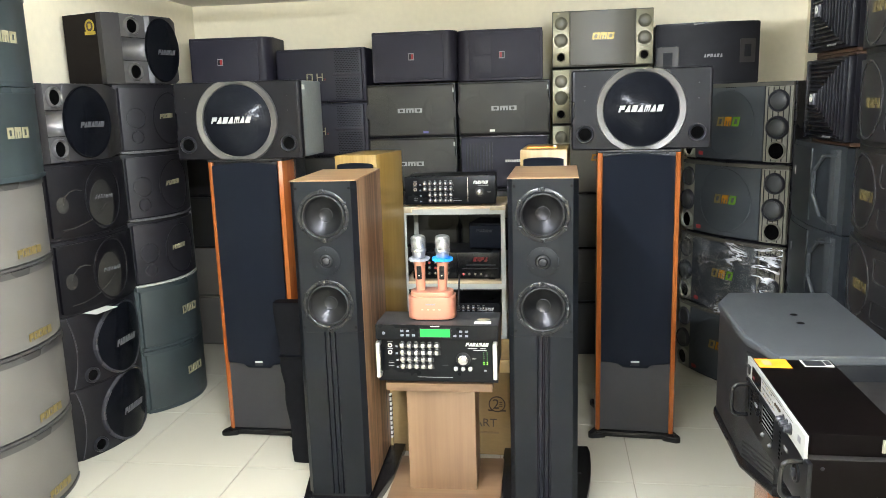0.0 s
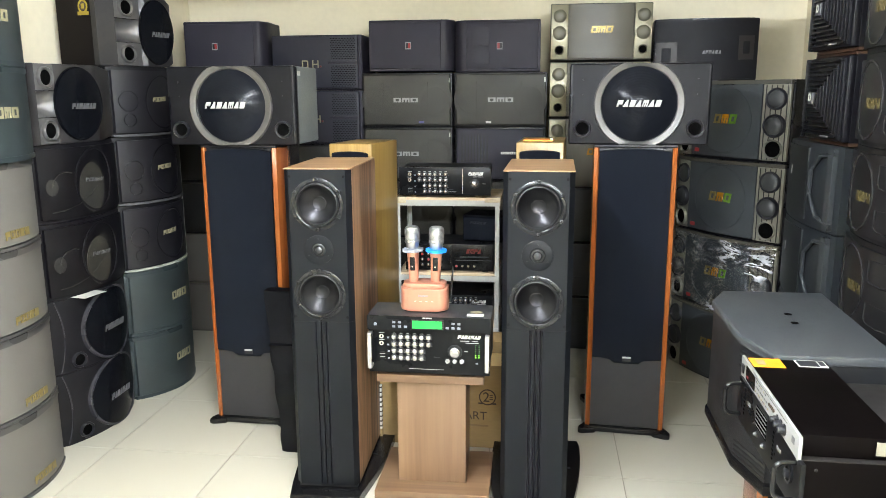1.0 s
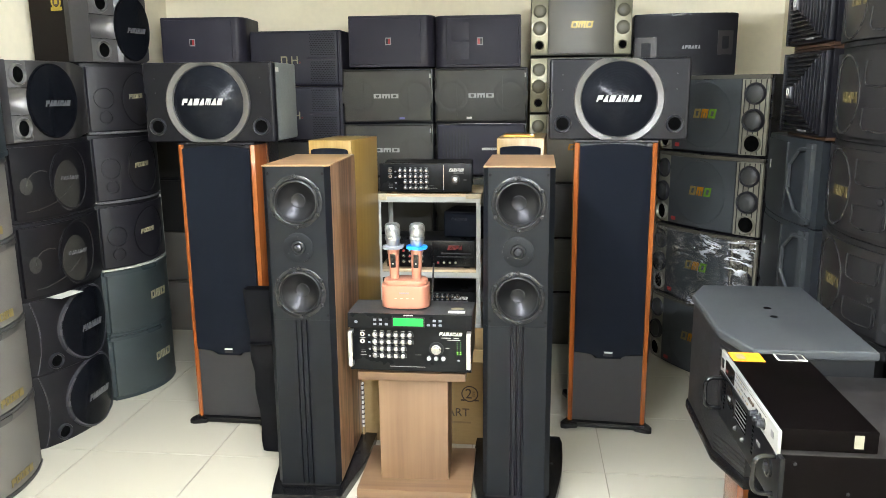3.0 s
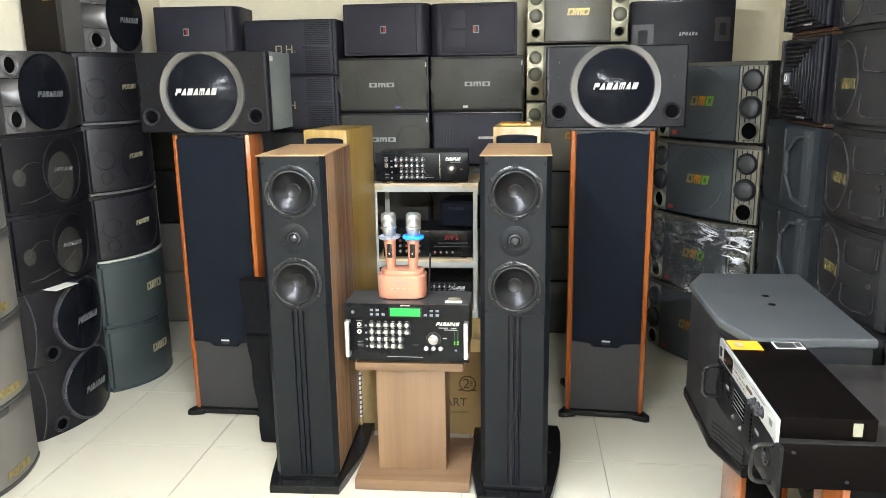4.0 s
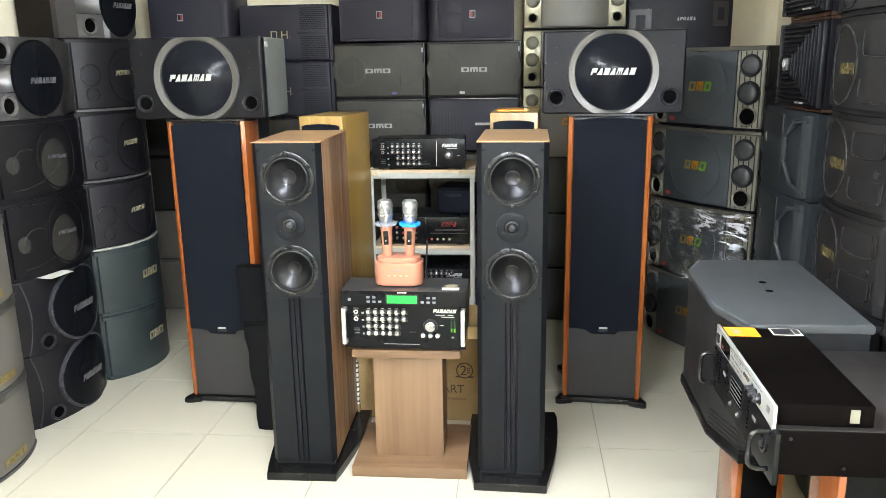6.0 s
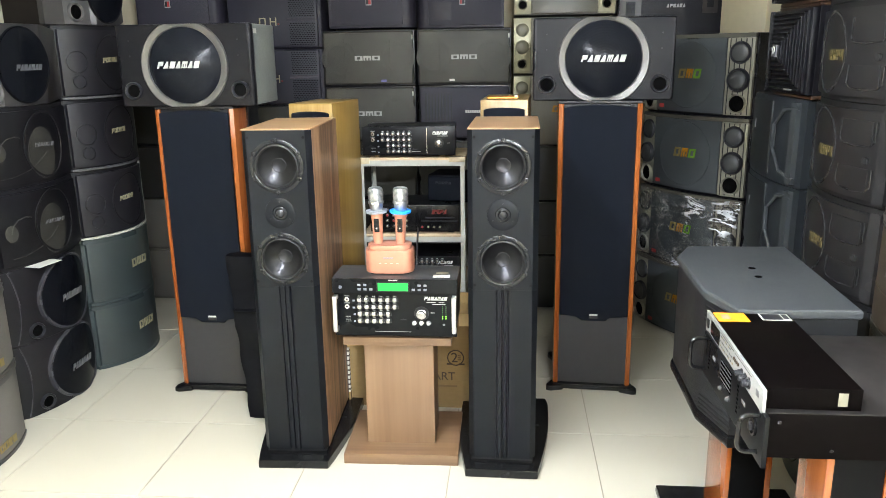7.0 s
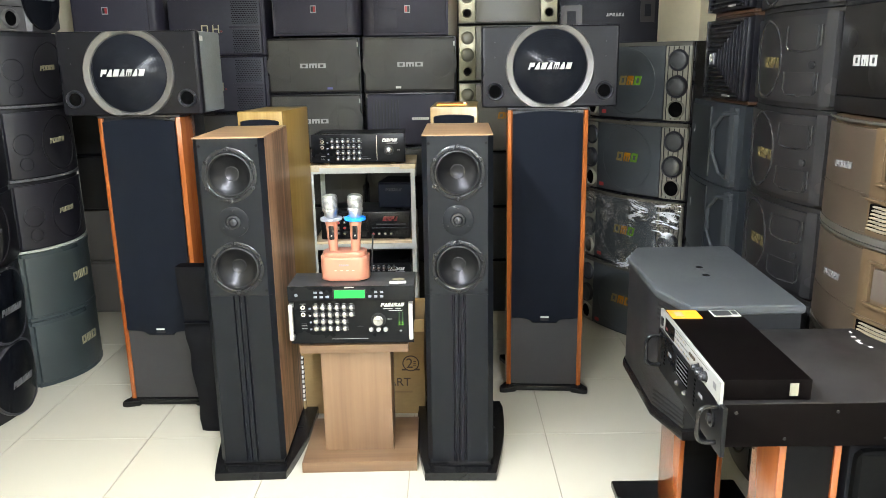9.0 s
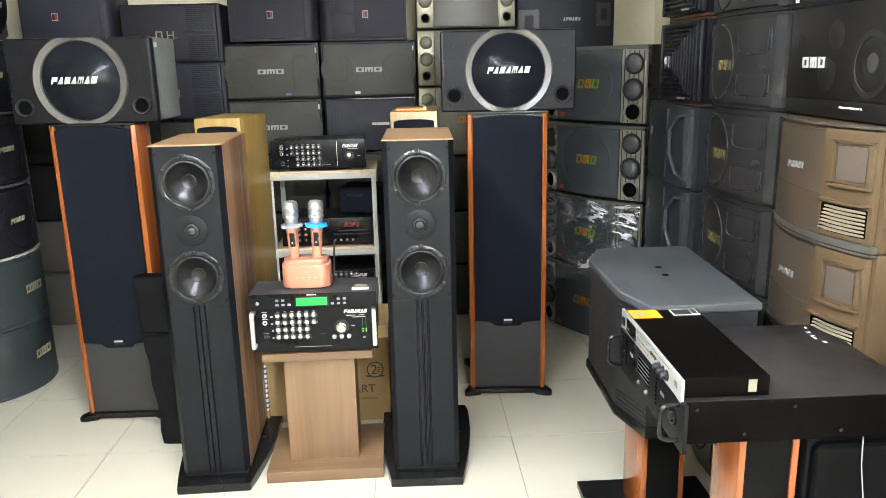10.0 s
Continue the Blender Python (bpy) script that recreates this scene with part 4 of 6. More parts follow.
def mic_dock(m):
    t = thing("microphone_dock", m, "rose-gold charging dock for two microphones", "dock")
    def ring(hw, hd, r=0.035, n=6):
        out = []
        for cx, cy, a0 in ((hw - r, hd - r, 0), (-hw + r, hd - r, 90), (-hw + r, -hd + r, 180), (hw - r, -hd + r, 270)):
            out += [(cx + r * math.cos(radians(a0 + 90 * i / n)), cy + r * math.sin(radians(a0 + 90 * i / n))) for i in range(n + 1)]
        return out
    part("body", prism(bmesh.new(), ring(0.086, 0.055), 0.004, 0.088, 0.008, seg=3), M_ROSE, t)
    part("collar", prism(bmesh.new(), ring(0.078, 0.047), 0.086, 0.104, 0.006, seg=3), M_ROSE, t)
    part("foot_pad", prism(bmesh.new(), ring(0.080, 0.049), 0.0, 0.005), M_RUBBER, t)
    mark(t, M_CLEAR, 6, 0.036, 0.005, 0, -0.0555, 0.062, slant=0.3, slit=False)
    for k in range(4):
        part("indicator", boxed(-0.034 + k * 0.021, -0.026 + k * 0.021, -0.0558, -0.054, 0.0405, 0.0435), M_ROSEPALE, t)
    bm = lathe(bmesh.new(), [(0.0045, 0), (0.0045, 0.012), (0.0038, 0.014), (0.0035, 0.135), (0, 0.137)], Matrix.Translation((0.088, 0.045, 0.015)) @ Matrix.Rotation(radians(4), 4, "Y"), 10)
    part("antenna", bm, M_PLASTIC, t)
    return t


def microphone(m, ring_mat, words):
    t = thing("microphone", m, words, "microphone", "microphones in the dock")
    part("body", lathe(bmesh.new(), [(0, 0.0), (0.0165, 0.0), (0.0175, 0.02), (0.0205, 0.095), (0.023, 0.118), (0.0235, 0.122)], None, 28), M_ROSE, t)
    part("display_panel", boxed(-0.0095, 0.0095, -0.0222, -0.012, 0.050, 0.102, 0.004), M_VINYL_G, t, "glossy black display strip")
    part("power_button", lathe(bmesh.new(), [(0.0035, 0), (0.003, 0.001), (0, 0.001)], at_face(0, -0.0222, 0.066), 12), M_CHROME, t)
    bm = bmesh.new()
    prism(bm, [(0.039 * math.cos(6.283 * k / 24) * (1.0 - 0.10 * (k % 4 == 0)), 0.039 * math.sin(6.283 * k / 24) * (1.0 - 0.10 * (k % 4 == 0))) for k in range(24)], 0.119, 0.130, 0.003)
    part("guard_ring", bm, ring_mat, t)
    part("neck", lathe(bmesh.new(), [(0.0205, 0.130), (0.0235, 0.136), (0.0245, 0.148), (0.0262, 0.153)], None, 28), M_SATIN, t)
    part("band", lathe(bmesh.new(), [(0.0255, 0.152), (0.0278, 0.1535), (0.0282, 0.158), (0.0278, 0.1625), (0.0262, 0.164)], None, 28), M_SATIN, t)
    part("head", lathe(bmesh.new(), [(0.0250, 0.163), (0.0268, 0.172), (0.0278, 0.188), (0.0272, 0.202), (0.0240, 0.2090), (0.018, 0.2118), (0, 0.2125)], None, 28), M_MICMESH, t, "silver wire-mesh head")
    return t


M_ROSEPALE = surface("pale_rose_print", (0.60, 0.34, 0.25), 0.4, vary=0.1, bump=0)
M_SATIN = surface("satin_nickel", (0.42, 0.43, 0.46), 0.3, 0.9, vary=0.06, bump=0.02)
mic_dock(pose(-0.246, 2.612, 0.7185))
microphone(pose(-0.288, 2.615, 0.8145, 0, -1.5, 0), M_CLEAR, "rose-gold wireless microphone with milky silicone ring")
microphone(pose(-0.208, 2.615, 0.8145, 0, 1.5, 0), M_BLUE, "rose-gold wireless microphone with blue silicone ring")

# ---- shelf rack behind the pedestal ----
def rack(m):
    t = thing("shelf_rack", m, "pale grey slotted-angle steel rack with board shelves", "rack")
    w, d, H = 0.49, 0.36, 1.012
    for sx in (-1, 1):
        for sy in (0, 1):
            x, y = sx * (w / 2), sy * d
            ix, iy = x - sx * 0.021, y + (0.021 if sy == 0 else -0.021)
            bm = box(bmesh.new(), min(x, x - sx * 0.003), max(x, x - sx * 0.003), min(y, iy), max(y, iy), 0, H - 0.004)
            box(bm, min(x, ix), max(x, ix), min(y, y + (0.003 if sy == 0 else -0.003)), max(y, y + (0.003 if sy == 0 else -0.003)), 0, H - 0.004)
            post = part("post", bm, M_RACK, t)
    for z in (H, 0.650, 0.395, 0.06):
        bm = box(bmesh.new(), -w / 2 - 0.001, w / 2 + 0.001, -0.002, 0.002, z - 0.031, z - 0.004, 0.001)
        box(bm, -w / 2 - 0.001, w / 2 + 0.001, d - 0.002, d + 0.002, z - 0.031, z - 0.004, 0.001)
        box(bm, w / 2 - 0.002, w / 2 + 0.002, 0, d, z - 0.031, z - 0.004, 0.001)
        box(bm, -w / 2 - 0.002, -w / 2 + 0.002, 0, d, z - 0.031, z - 0.004, 0.001)
        part("shelf_frame", bm, M_RACK, t)
        if z == H:
            for x0, x1, z0, z1 in ((-w / 2 - 0.003, -w / 2 + 0.050, z - 0.020, z + 0.0095), (w / 2 - 0.070, w / 2 + 0.003, z - 0.012, z + 0.0095)):
                part("tape", boxed(x0, x1, -0.0075, 0.030, z0, z1, 0.001), M_CLEARTAPE, t, "shiny strip of clear tape")
        part("shelf_board", boxed(-w / 2 - (0.004 if z == H else -0.004), w / 2 + (0.004 if z == H else -0.004), 0.003 if z < H else -0.004, d - 0.003, z - 0.004, z + 0.008, 0.001), M_BOARD, t, "raw chipboard shelf")
    return t


rack(pose(-0.268, 3.435, 0, 0, 0, 1))
mixing_amplifier(pose(-0.278, 3.425, 1.0205, 0, 0, 1), 0.427, 0.142, 0.25, False)


def gold_amplifier(m):
    t = thing("power_amplifier", m, "black power amplifier with knobs and red print", "amplifier", "amplifiers")
    w, h, d = 0.42, 0.135, 0.26
    part("case", boxed(-w / 2, w / 2, 0.004, d, 0.010, h, 0.003), M_PANEL, t)
    part("front_panel", boxed(-w / 2, w / 2, -0.004, 0.004, 0.008, h - 0.001, 0.002), M_VINYL_G, t)
    part("divider", boxed(0.005, 0.012, -0.006, -0.004, 0.01, h - 0.004), M_CHROME, t)
    for row in range(4):
        for c in range(5):
            knob(t, -0.16 + c * 0.03, -0.004, 0.035 + row * 0.026, 0.006, 0.012, M_RED if (c + row) % 3 == 0 else M_CHROME)
    mark(t, M_REDDIM, 4, 0.072, 0.022, 0.115, -0.0045, h * 0.76, slant=0.3, gap=0.1)
    part("print_line", boxed(0.05, 0.19, -0.0048, -0.004, h * 0.53, h * 0.58), M_GREYPL, t)
    part("print_line", boxed(0.03, 0.20, -0.0048, -0.004, h * 0.42, h * 0.45), M_GREYPL, t)
    for k in range(4):
        knob(t, 0.035 + k * 0.028, -0.004, 0.03, 0.005, 0.008, (M_RED, M_GOLDPALE, M_GOLDPALE, M_GOLDPALE)[k], "jack")
    for fx in (-0.17, 0.17):
        for fy in (0.03, d - 0.03):
            part("foot", boxed(fx - 0.015, fx + 0.015, fy - 0.015, fy + 0.015, 0, 0.011), M_RUBBER, t)
    return t


gold_amplifier(pose(-0.262, 3.46, 0.6585, 0, 0, 1))
mixing_amplifier(pose(-0.262, 3.46, 0.4035, 0, 0, 1), 0.42, 0.14, 0.26, False, 0.005)


def small_monitor(m):
    t = thing("small_speaker", m, "small black speaker on the rack", "speaker")
    part("cabinet", boxed(-0.1, 0.1, 0.008, 0.2, 0.001, 0.13, 0.008, 3), M_FABRIC, t)
    part("grille", boxed(-0.095, 0.095, -0.008, 0.01, 0.008, 0.124, 0.012, 3), M_CLOTH, t)
    mark(t, M_GREYPL, 5, 0.08, 0.012, -0.02, -0.009, 0.095, slant=0.3)
    return t


small_monitor(pose(-0.11, 3.52, 0.7938, 0, 0, -10))


def carton(m):
    t = thing("cardboard_box", m, "closed brown cardboard carton with printed round badge", "box")
    w, d, h = 0.53, 0.30, 0.425
    part("box_body", boxed(-w / 2, w / 2, 0, d, 0, h, 0.003), M_CARTON, t)
    part("flap", boxed(-w / 2 + 0.002, w / 2 - 0.002, 0.001, d / 2 - 0.001, h, h + 0.003), M_CARTON, t)
    part("flap", boxed(-w / 2 + 0.002, w / 2 - 0.002, d / 2 + 0.001, d - 0.001, h, h + 0.003), M_CARTON, t)
    part("tape", boxed(w / 2 - 0.045, w / 2 + 0.001, -0.001, 0.004, h - 0.05, h + 0.004), M_TAPE, t, "strip of shiny tan packing tape")
    bm = lathe(bmesh.new(), [(0.031, 0.0), (0.031, 0.0008), (0.036, 0.0008), (0.036, 0)], at_face(0.205, 0, 0.232), 40)
    part("print_ring", bm, M_INK, t)
    for s in (-1, 1):
        part("print_ribbon", boxed(0.205 + s * 0.026 - 0.012, 0.205 + s * 0.026 + 0.012, -0.001, 0, 0.200, 0.207), M_INK, t)
    def words(text, size, x, z):
        cu = bpy.data.curves.new("print", "FONT")
        cu.body, cu.size, cu.extrude, cu.align_x = text, size, 0.0004, "CENTER"
        ob = new("print_text", cu)
        ob.data.materials.append(M_INK)
        ob.matrix_basis = Matrix.Translation((x, -0.0008, z)) @ Matrix.Rotation(radians(90), 4, "X")
        ob.parent = t
        return ob
    words("2", 0.062, 0.200, 0.212)
    words("ART", 0.052, 0.155, 0.130)
    for k in range(3):
        part("print_line", boxed(0.214, 0.228, -0.001, 0, 0.222 + k * 0.009, 0.225 + k * 0.009), M_INK, t)
    part("print_line", boxed(0.10, 0.21, -0.0008, 0, 0.098, 0.106), M_INKFADED, t)
    return t


M_TAPE = surface("packing_tape", (0.56, 0.40, 0.18), 0.25, vary=0.06, bump=0.05)
M_INKFADED = surface("faded_ink", (0.17, 0.11, 0.05), 0.8, vary=0.1, bump=0)
carton(pose(-0.245, 2.972, 0, 0, 0, -1))
part_strip = thing("paper_strip", pose(-0.500, 2.955, 0), "white paper strip with black print beside the carton", "label")
part("strip", boxed(-0.004, 0.004, 0, 0.015, 0.07, 0.27), M_PAPER, part_strip)
part("strip_foot", boxed(-0.005, 0.005, 0.0, 0.016, 0.0, 0.07), M_CARTON, part_strip)
for k in range(9):
    part("print_line", boxed(-0.0045, 0.0045, -0.0006, 0.0155, 0.08 + k * 0.022, 0.087 + k * 0.022), M_INK, part_strip)


def soft_bag(m):
    """A limp black carrying bag that leans between two towers."""
    t = thing("carrying_bag", m, "limp black fabric carrying bag leaning between towers", "bag")
    bm = bmesh.new()
    rows, n = [], 28
    for i in range(n + 1):
        k = i / n
        z = 0.70 * k
        w = 0.060 + 0.012 * k + 0.003 * math.sin(23 * k)
        d = 0.028 + 0.007 * math.sin(13 * k + 1)
        cx, cy = -0.047 * k, 0.03 * k
        ring = [(-1, -0.7), (-0.6, -1), (0, -0.9), (0.6, -1), (1, -0.7), (1, 0.7), (0.5, 1), (0, 0.9), (-0.5, 1), (-1, 0.7)]
        rows.append([bm.verts.new((cx + w * u + 0.004 * noise.noise((j, i * 0.4, 0)), cy + d * v + 0.008 * noise.noise((j * 0.7, i * 0.35, 3)), z)) for j, (u, v) in enumerate(ring)])
    for a, b in zip(rows, rows[1:]):
        for j in range(10):
            bm.faces.new((a[j], a[(j + 1) % 10], b[(j + 1) % 10], b[j]))
    bm.faces.new(rows[0][::-1])
    bm.faces.new(rows[-1])
    part("bag_body", bm, M_FABRIC, t)
    part("seam_flap", boxed(-0.094, 0.03, -0.03, 0.048, 0.470, 0.475, 0.002), M_FABRIC, t)
    return t


soft_bag(pose(-0.848, 2.86, 0))

# ---- back row ----
BACK = 4.30


def corner_speaker(x, y, z, flip, yaw=0.0, ex=0.0):
    """A square-topped box whose grille wraps round one rounded corner."""
    t = thing("karaoke_speaker", pose(x, y, z, 0, 0, yaw), "matt black speaker with small red and white emblem", "speaker", "top row speakers")
    w, h, d = 0.485, 0.285, 0.30
    s = -1 if flip else 1
    pts = [(-w / 2, 0.0), (w / 2 - 0.055, 0.0)] + [(w / 2 - 0.055 + 0.055 * math.sin(1.57 * i / 6), 0.075 - 0.075 * math.cos(1.57 * i / 6)) for i in range(1, 7)] + [(w / 2, d), (-w / 2, d)]
    pts = [(s * px, py) for px, py in pts]
    part("cabinet", prism(bmesh.new(), pts if s > 0 else pts[::-1], 0.0008, h - 0.0008, 0.008, seg=3), M_NAVY, t)
    part("grille", boxed(-w / 2 + 0.012 if s > 0 else -w / 2 + 0.07, w / 2 - 0.07 if s > 0 else w / 2 - 0.012, -0.007, 0.01, 0.016, h - 0.016, 0.007), M_NAVYMESH, t)
    if flip:
        for z0, z1 in ((0.150, 0.245), (0.045, 0.140)):
            part("driver_window", boxed(-0.145, -0.045, -0.0078, -0.006, z0, z1, 0.0006), M_NAVY, t, "dark horn window behind the mesh")
    e = part("emblem", boxed(ex, ex + 0.032, -0.010, -0.006, h / 2 - 0.02, h / 2 + 0.02), M_WHITEPRINT, t, "small red and white square emblem")
    part("emblem_inset", boxed(ex + 0.003, ex + 0.016, -0.0115, -0.0098, h / 2 - 0.015, h / 2 + 0.015), M_RED if flip else M_PLASTIC, e)
    part("emblem_inset", boxed(ex + 0.016, ex + 0.029, -0.0115, -0.0098, h / 2 - 0.015, h / 2 + 0.015), M_PLASTIC if flip else M_RED, e)
    return t


M_NAVY = surface("navy_black_vinyl", (0.01982, 0.01793, 0.02599), 0.5, vary=0.15, bump=0.3, bump_scale=500, spec=0.2)
M_NAVYMESH = mesh_metal("navy_black_mesh", (0.01021, 0.009844, 0.01476), (0.03807, 0.03584, 0.05033), 300, 0.6, 0.15, 0.2)
corner_speaker(-1.690, 4.33, 1.630, False, 3, -0.075)
corner_speaker(-0.590, BACK + 0.05, 1.622, False, 0, -0.03)
corner_speaker(-0.100, BACK + 0.05, 1.615, True)

# the column under the left corner speaker
for i in range(5):
    lower = i < 2
    box_speaker(pose(-1.82 if lower else -1.76, 4.40 if lower else 4.34, 0.326 * i, 0, 0, 0), 0.55 if lower else 0.61, 0.325, 0.34,
                "light grey grille speaker in the back corner" if lower else "black speaker in the back corner stack", "back corner stack",
                M_MESHTAUPE if lower else M_MESH, M_TAUPE if lower else M_VINYL)


def perforated_speaker(x, y, z):
    t = thing("karaoke_speaker", pose(x, y, z), "black speaker with coarse perforated grille and gold emblem", "speaker", "perforated grille speakers")
    w, h, d = 0.535, 0.310, 0.36
    part("cabinet", boxed(-w / 2, w / 2, 0.008, d, 0.0008, h - 0.0008, 0.01, 3), M_NAVY, t)
    part("grille", boxed(-w / 2 + 0.006, w / 2 - 0.02, -0.012, 0.012, 0.008, h - 0.008, 0.010, 3), M_NAVYLT, t)
    bm = bmesh.new()
    for r in range(27):
        for c in range(16):
            gx, gz = 0.090 + c * 0.0090 + (r % 2) * 0.0045, 0.022 + r * 0.0102
            if abs(r - 13) > 1:
                lathe(bm, [(0.0031, 0), (0.0031, 0.0006), (0, 0.0006)], at_face(gx, -0.0122, gz), 6)
    tagged(part("perforation", bm, M_HOLE, t), kind="stuff")
    part("bar", boxed(0.07, w / 2 - 0.024, -0.0145, -0.011, h / 2 - 0.008, h / 2 + 0.008, 0.002), M_NAVY, t)
    bm = box(bmesh.new(), -0.083, -0.077, -0.016, -0.012, h * 0.40, h * 0.54, 0.001)
    box(bm, -0.083, -0.050, -0.016, -0.012, h * 0.40, h * 0.42, 0.001)
    box(bm, -0.083, -0.050, -0.016, -0.012, h * 0.52, h * 0.54, 0.001)
    box(bm, -0.052, -0.046, -0.016, -0.012, h * 0.41, h * 0.53, 0.001)
    part("emblem", bm, M_GOLDPALE, t, "pale gold raised emblem")
    bm = box(bmesh.new(), -0.022, -0.016, -0.016, -0.012, h * 0.40, h * 0.54, 0.001)
    box(bm, -0.022, 0.014, -0.016, -0.012, h * 0.460, h * 0.478, 0.001)
    box(bm, 0.009, 0.015, -0.016, -0.012, h * 0.40, h * 0.54, 0.001)
    part("emblem_dot", boxed(0.021, 0.032, -0.0155, -0.012, h * 0.41, h * 0.445, 0.003), M_REDDIM, t)
    part("emblem", bm, M_GOLDPALE, t, "pale gold raised emblem")
    return t


for z in (1.520, 1.209):
    perforated_speaker(-1.135, BACK + 0.01, z)
for i in range(3):
    box_speaker(pose(-1.135, BACK + 0.03, 0.403 * i), 0.535, 0.402, 0.34, "plain black speaker low in the back row", "back row stack", M_MESH, M_VINYL)

# black grille speakers in two columns
for col, x in ((0, -0.608), (1, -0.075)):
    rows = [(1.309, 0.304), (1.004, 0.304), (0.669, 0.334), (0.335, 0.333), (0.0, 0.334)]
    for r, (z, h) in enumerate(rows):
        if col == 1 and r == 1:
            t = box_speaker(pose(x, BACK + 0.012, z), 0.515, h, 0.34, "glossy black speaker with fine pleated grille", "back row stack", M_NAVYMESH, M_VINYL_G,
                            (0.055, h * 0.52, 8, 0.098, 0.014, M_PAPER, 0.0), round_=0.016)
            part("pleats", [box(b, -0.22 + k * 0.018, -0.212 + k * 0.018, -0.013, -0.009, 0.03, h - 0.04) for b in [bmesh.new()] for k in range(9)][0], M_PLASTIC, t)
        else:
            t = box_speaker(pose(x, BACK, z), 0.522, h, 0.34, "black karaoke speaker with grey mesh and white badge", "back row stack", M_MESHOLIVE, M_VINYL,
                            (-0.002 if col == 0 else 0.005, h * 0.50, 3, 0.148, 0.025, M_WHITEPRINT, 0.0) if r < 2 else None, round_=0.016)
            for s in (-1, 1):
                part("driver_ring", lathe(bmesh.new(), [(0.070, 0.0), (0.078, 0.0006), (0.089, 0.0006), (0.097, 0.0)], at_face(s * 0.165, -0.0099, h * 0.5), 40), M_MESHOLIVE, t, "driver outline behind the mesh")
            for cx in (-0.135, 0.120):
                part("crease", boxed(cx - 0.0015, cx + 0.0015, -0.0112, -0.009, 0.04, h - 0.05, 0.0006), M_MESHOLIVE, t)
            if r < 2:
                part("spot_print", boxed(0.07 if col == 0 else -0.08, 0.10 if col == 0 else -0.05, -0.0115, -0.009, 0.022, 0.034), M_BLUEPRINT if col == 0 else M_PAPER, t)
                part("corner_sticker", boxed(0.243, 0.251, -0.0112, -0.009, h - 0.055, h - 0.03), M_WHITE, t, "scrap of white sticker")


def champagne_speaker(m, foil=False, h=0.302):
    """A speaker with two tweeters and a port up each side of a metal grille."""
    w, d = 0.545, 0.36
    t = thing("karaoke_speaker", m, "champagne karaoke speaker with four round tweeters", "speaker", "champagne speakers")
    part("cabinet", boxed(-w / 2, w / 2, 0.012, d, 0.0008, h - 0.0008, 0.006, 3), M_CHAMPDARK, t)
    part("grille", bow_sheet(bmesh.new(), 0.42, 0.030, -0.175, 0.175, 0.010, h - 0.010, 0.010, -0.006), M_MESHCHAMP, t)
    for s in (-1, 1):
        p = part("side_panel", boxed(s * 0.178, s * 0.270, -0.004, 0.02, 0.006, h - 0.006, 0.003), M_CHAMP, t, "champagne metallic side panel")
        for k, (zz, r) in enumerate(((h - 0.067, 0.035), (h - 0.157, 0.038))):
            dome_grille(t, s * 0.224, -0.004, zz, r, 0.020, mat=M_CHAMPDOME, rim=M_CHAMP if k else None)
        bore(t, s * 0.224, -0.004, h - 0.247, 0.021, ring=0.005, ring_mat=M_CHAMP)
    mark(t, M_FOIL_O if foil else M_GOLD, 3, 0.118, 0.036, 0.0, -0.036, h * 0.53, slant=0.22, gap=0.08)
    if foil:
        # green reflection on the foil, put in as a small coloured plate
        part("foil_glint", boxed(0.04, 0.052, -0.041, -0.038, h * 0.5, h * 0.6), M_FOIL_G, t)
    return t


M_CHAMPDARK = surface("dark_champagne_vinyl", (0.0595, 0.056, 0.0434), 0.45, vary=0.1, bump=0.2)
M_CHAMPDOME = mesh_metal("champagne_dome_mesh", (0.05132, 0.04847, 0.03193), (0.1369, 0.1283, 0.08783), 380)
for i, (z, tall) in enumerate(((1.672, 0.302), (1.362, 0.302), (0.972, 0.384))):
    champagne_speaker(pose(0.470, BACK, z), i == 2, tall)
for i in range(3):
    t = box_speaker(pose(0.470, BACK + 0.02, 0.3235 * i), 0.53, 0.3225, 0.34, "black speaker low in the back row", "back row stack", M_MESH, M_VINYL_G,
                    (-0.08, 0.12, 4, 0.05, 0.012, M_GREYPL, 0.2) if i == 1 else None)


def wide_black_speaker(m):
    t = thing("karaoke_speaker", m, "glossy black speaker with angled sides and silver lettering plate", "speaker")
    w, h, d = 0.545, 0.328, 0.36
    bow = 0.040
    part("cabinet", prism(bmesh.new(), bow_plan(w, d, bow), 0.0, h, 0.010), M_VINYL, t)
    part("grille", bow_sheet(bmesh.new(), w, bow, -w / 2 + 0.006, w / 2 - 0.006, 0.010, h - 0.012, 0.006), M_GLOSSMESH, t, "glossy black mesh front")
    for x0, x1, z0, z1 in ((-0.262, -0.150, 0.055, 0.205), (0.168, 0.250, 0.110, 0.235)):
        q = part("horn_window", bow_sheet(bmesh.new(), w, bow, x0, x1, z0, z1, 0.0075, n=5), M_HORNBROWN, t, "grey-brown horn window")
        part("horn_mouth", bow_sheet(bmesh.new(), w, bow, x0 * 0.72 + x1 * 0.28, x0 * 0.28 + x1 * 0.72, z0 + 0.030, z1 - 0.030, 0.0085, n=4), M_GLOSSMESH, q)
    mark(t, M_SILVERPL, 6, 0.100, 0.018, 0.03, -0.047, h * 0.46, slant=0.1, gap=0.2)
    return t


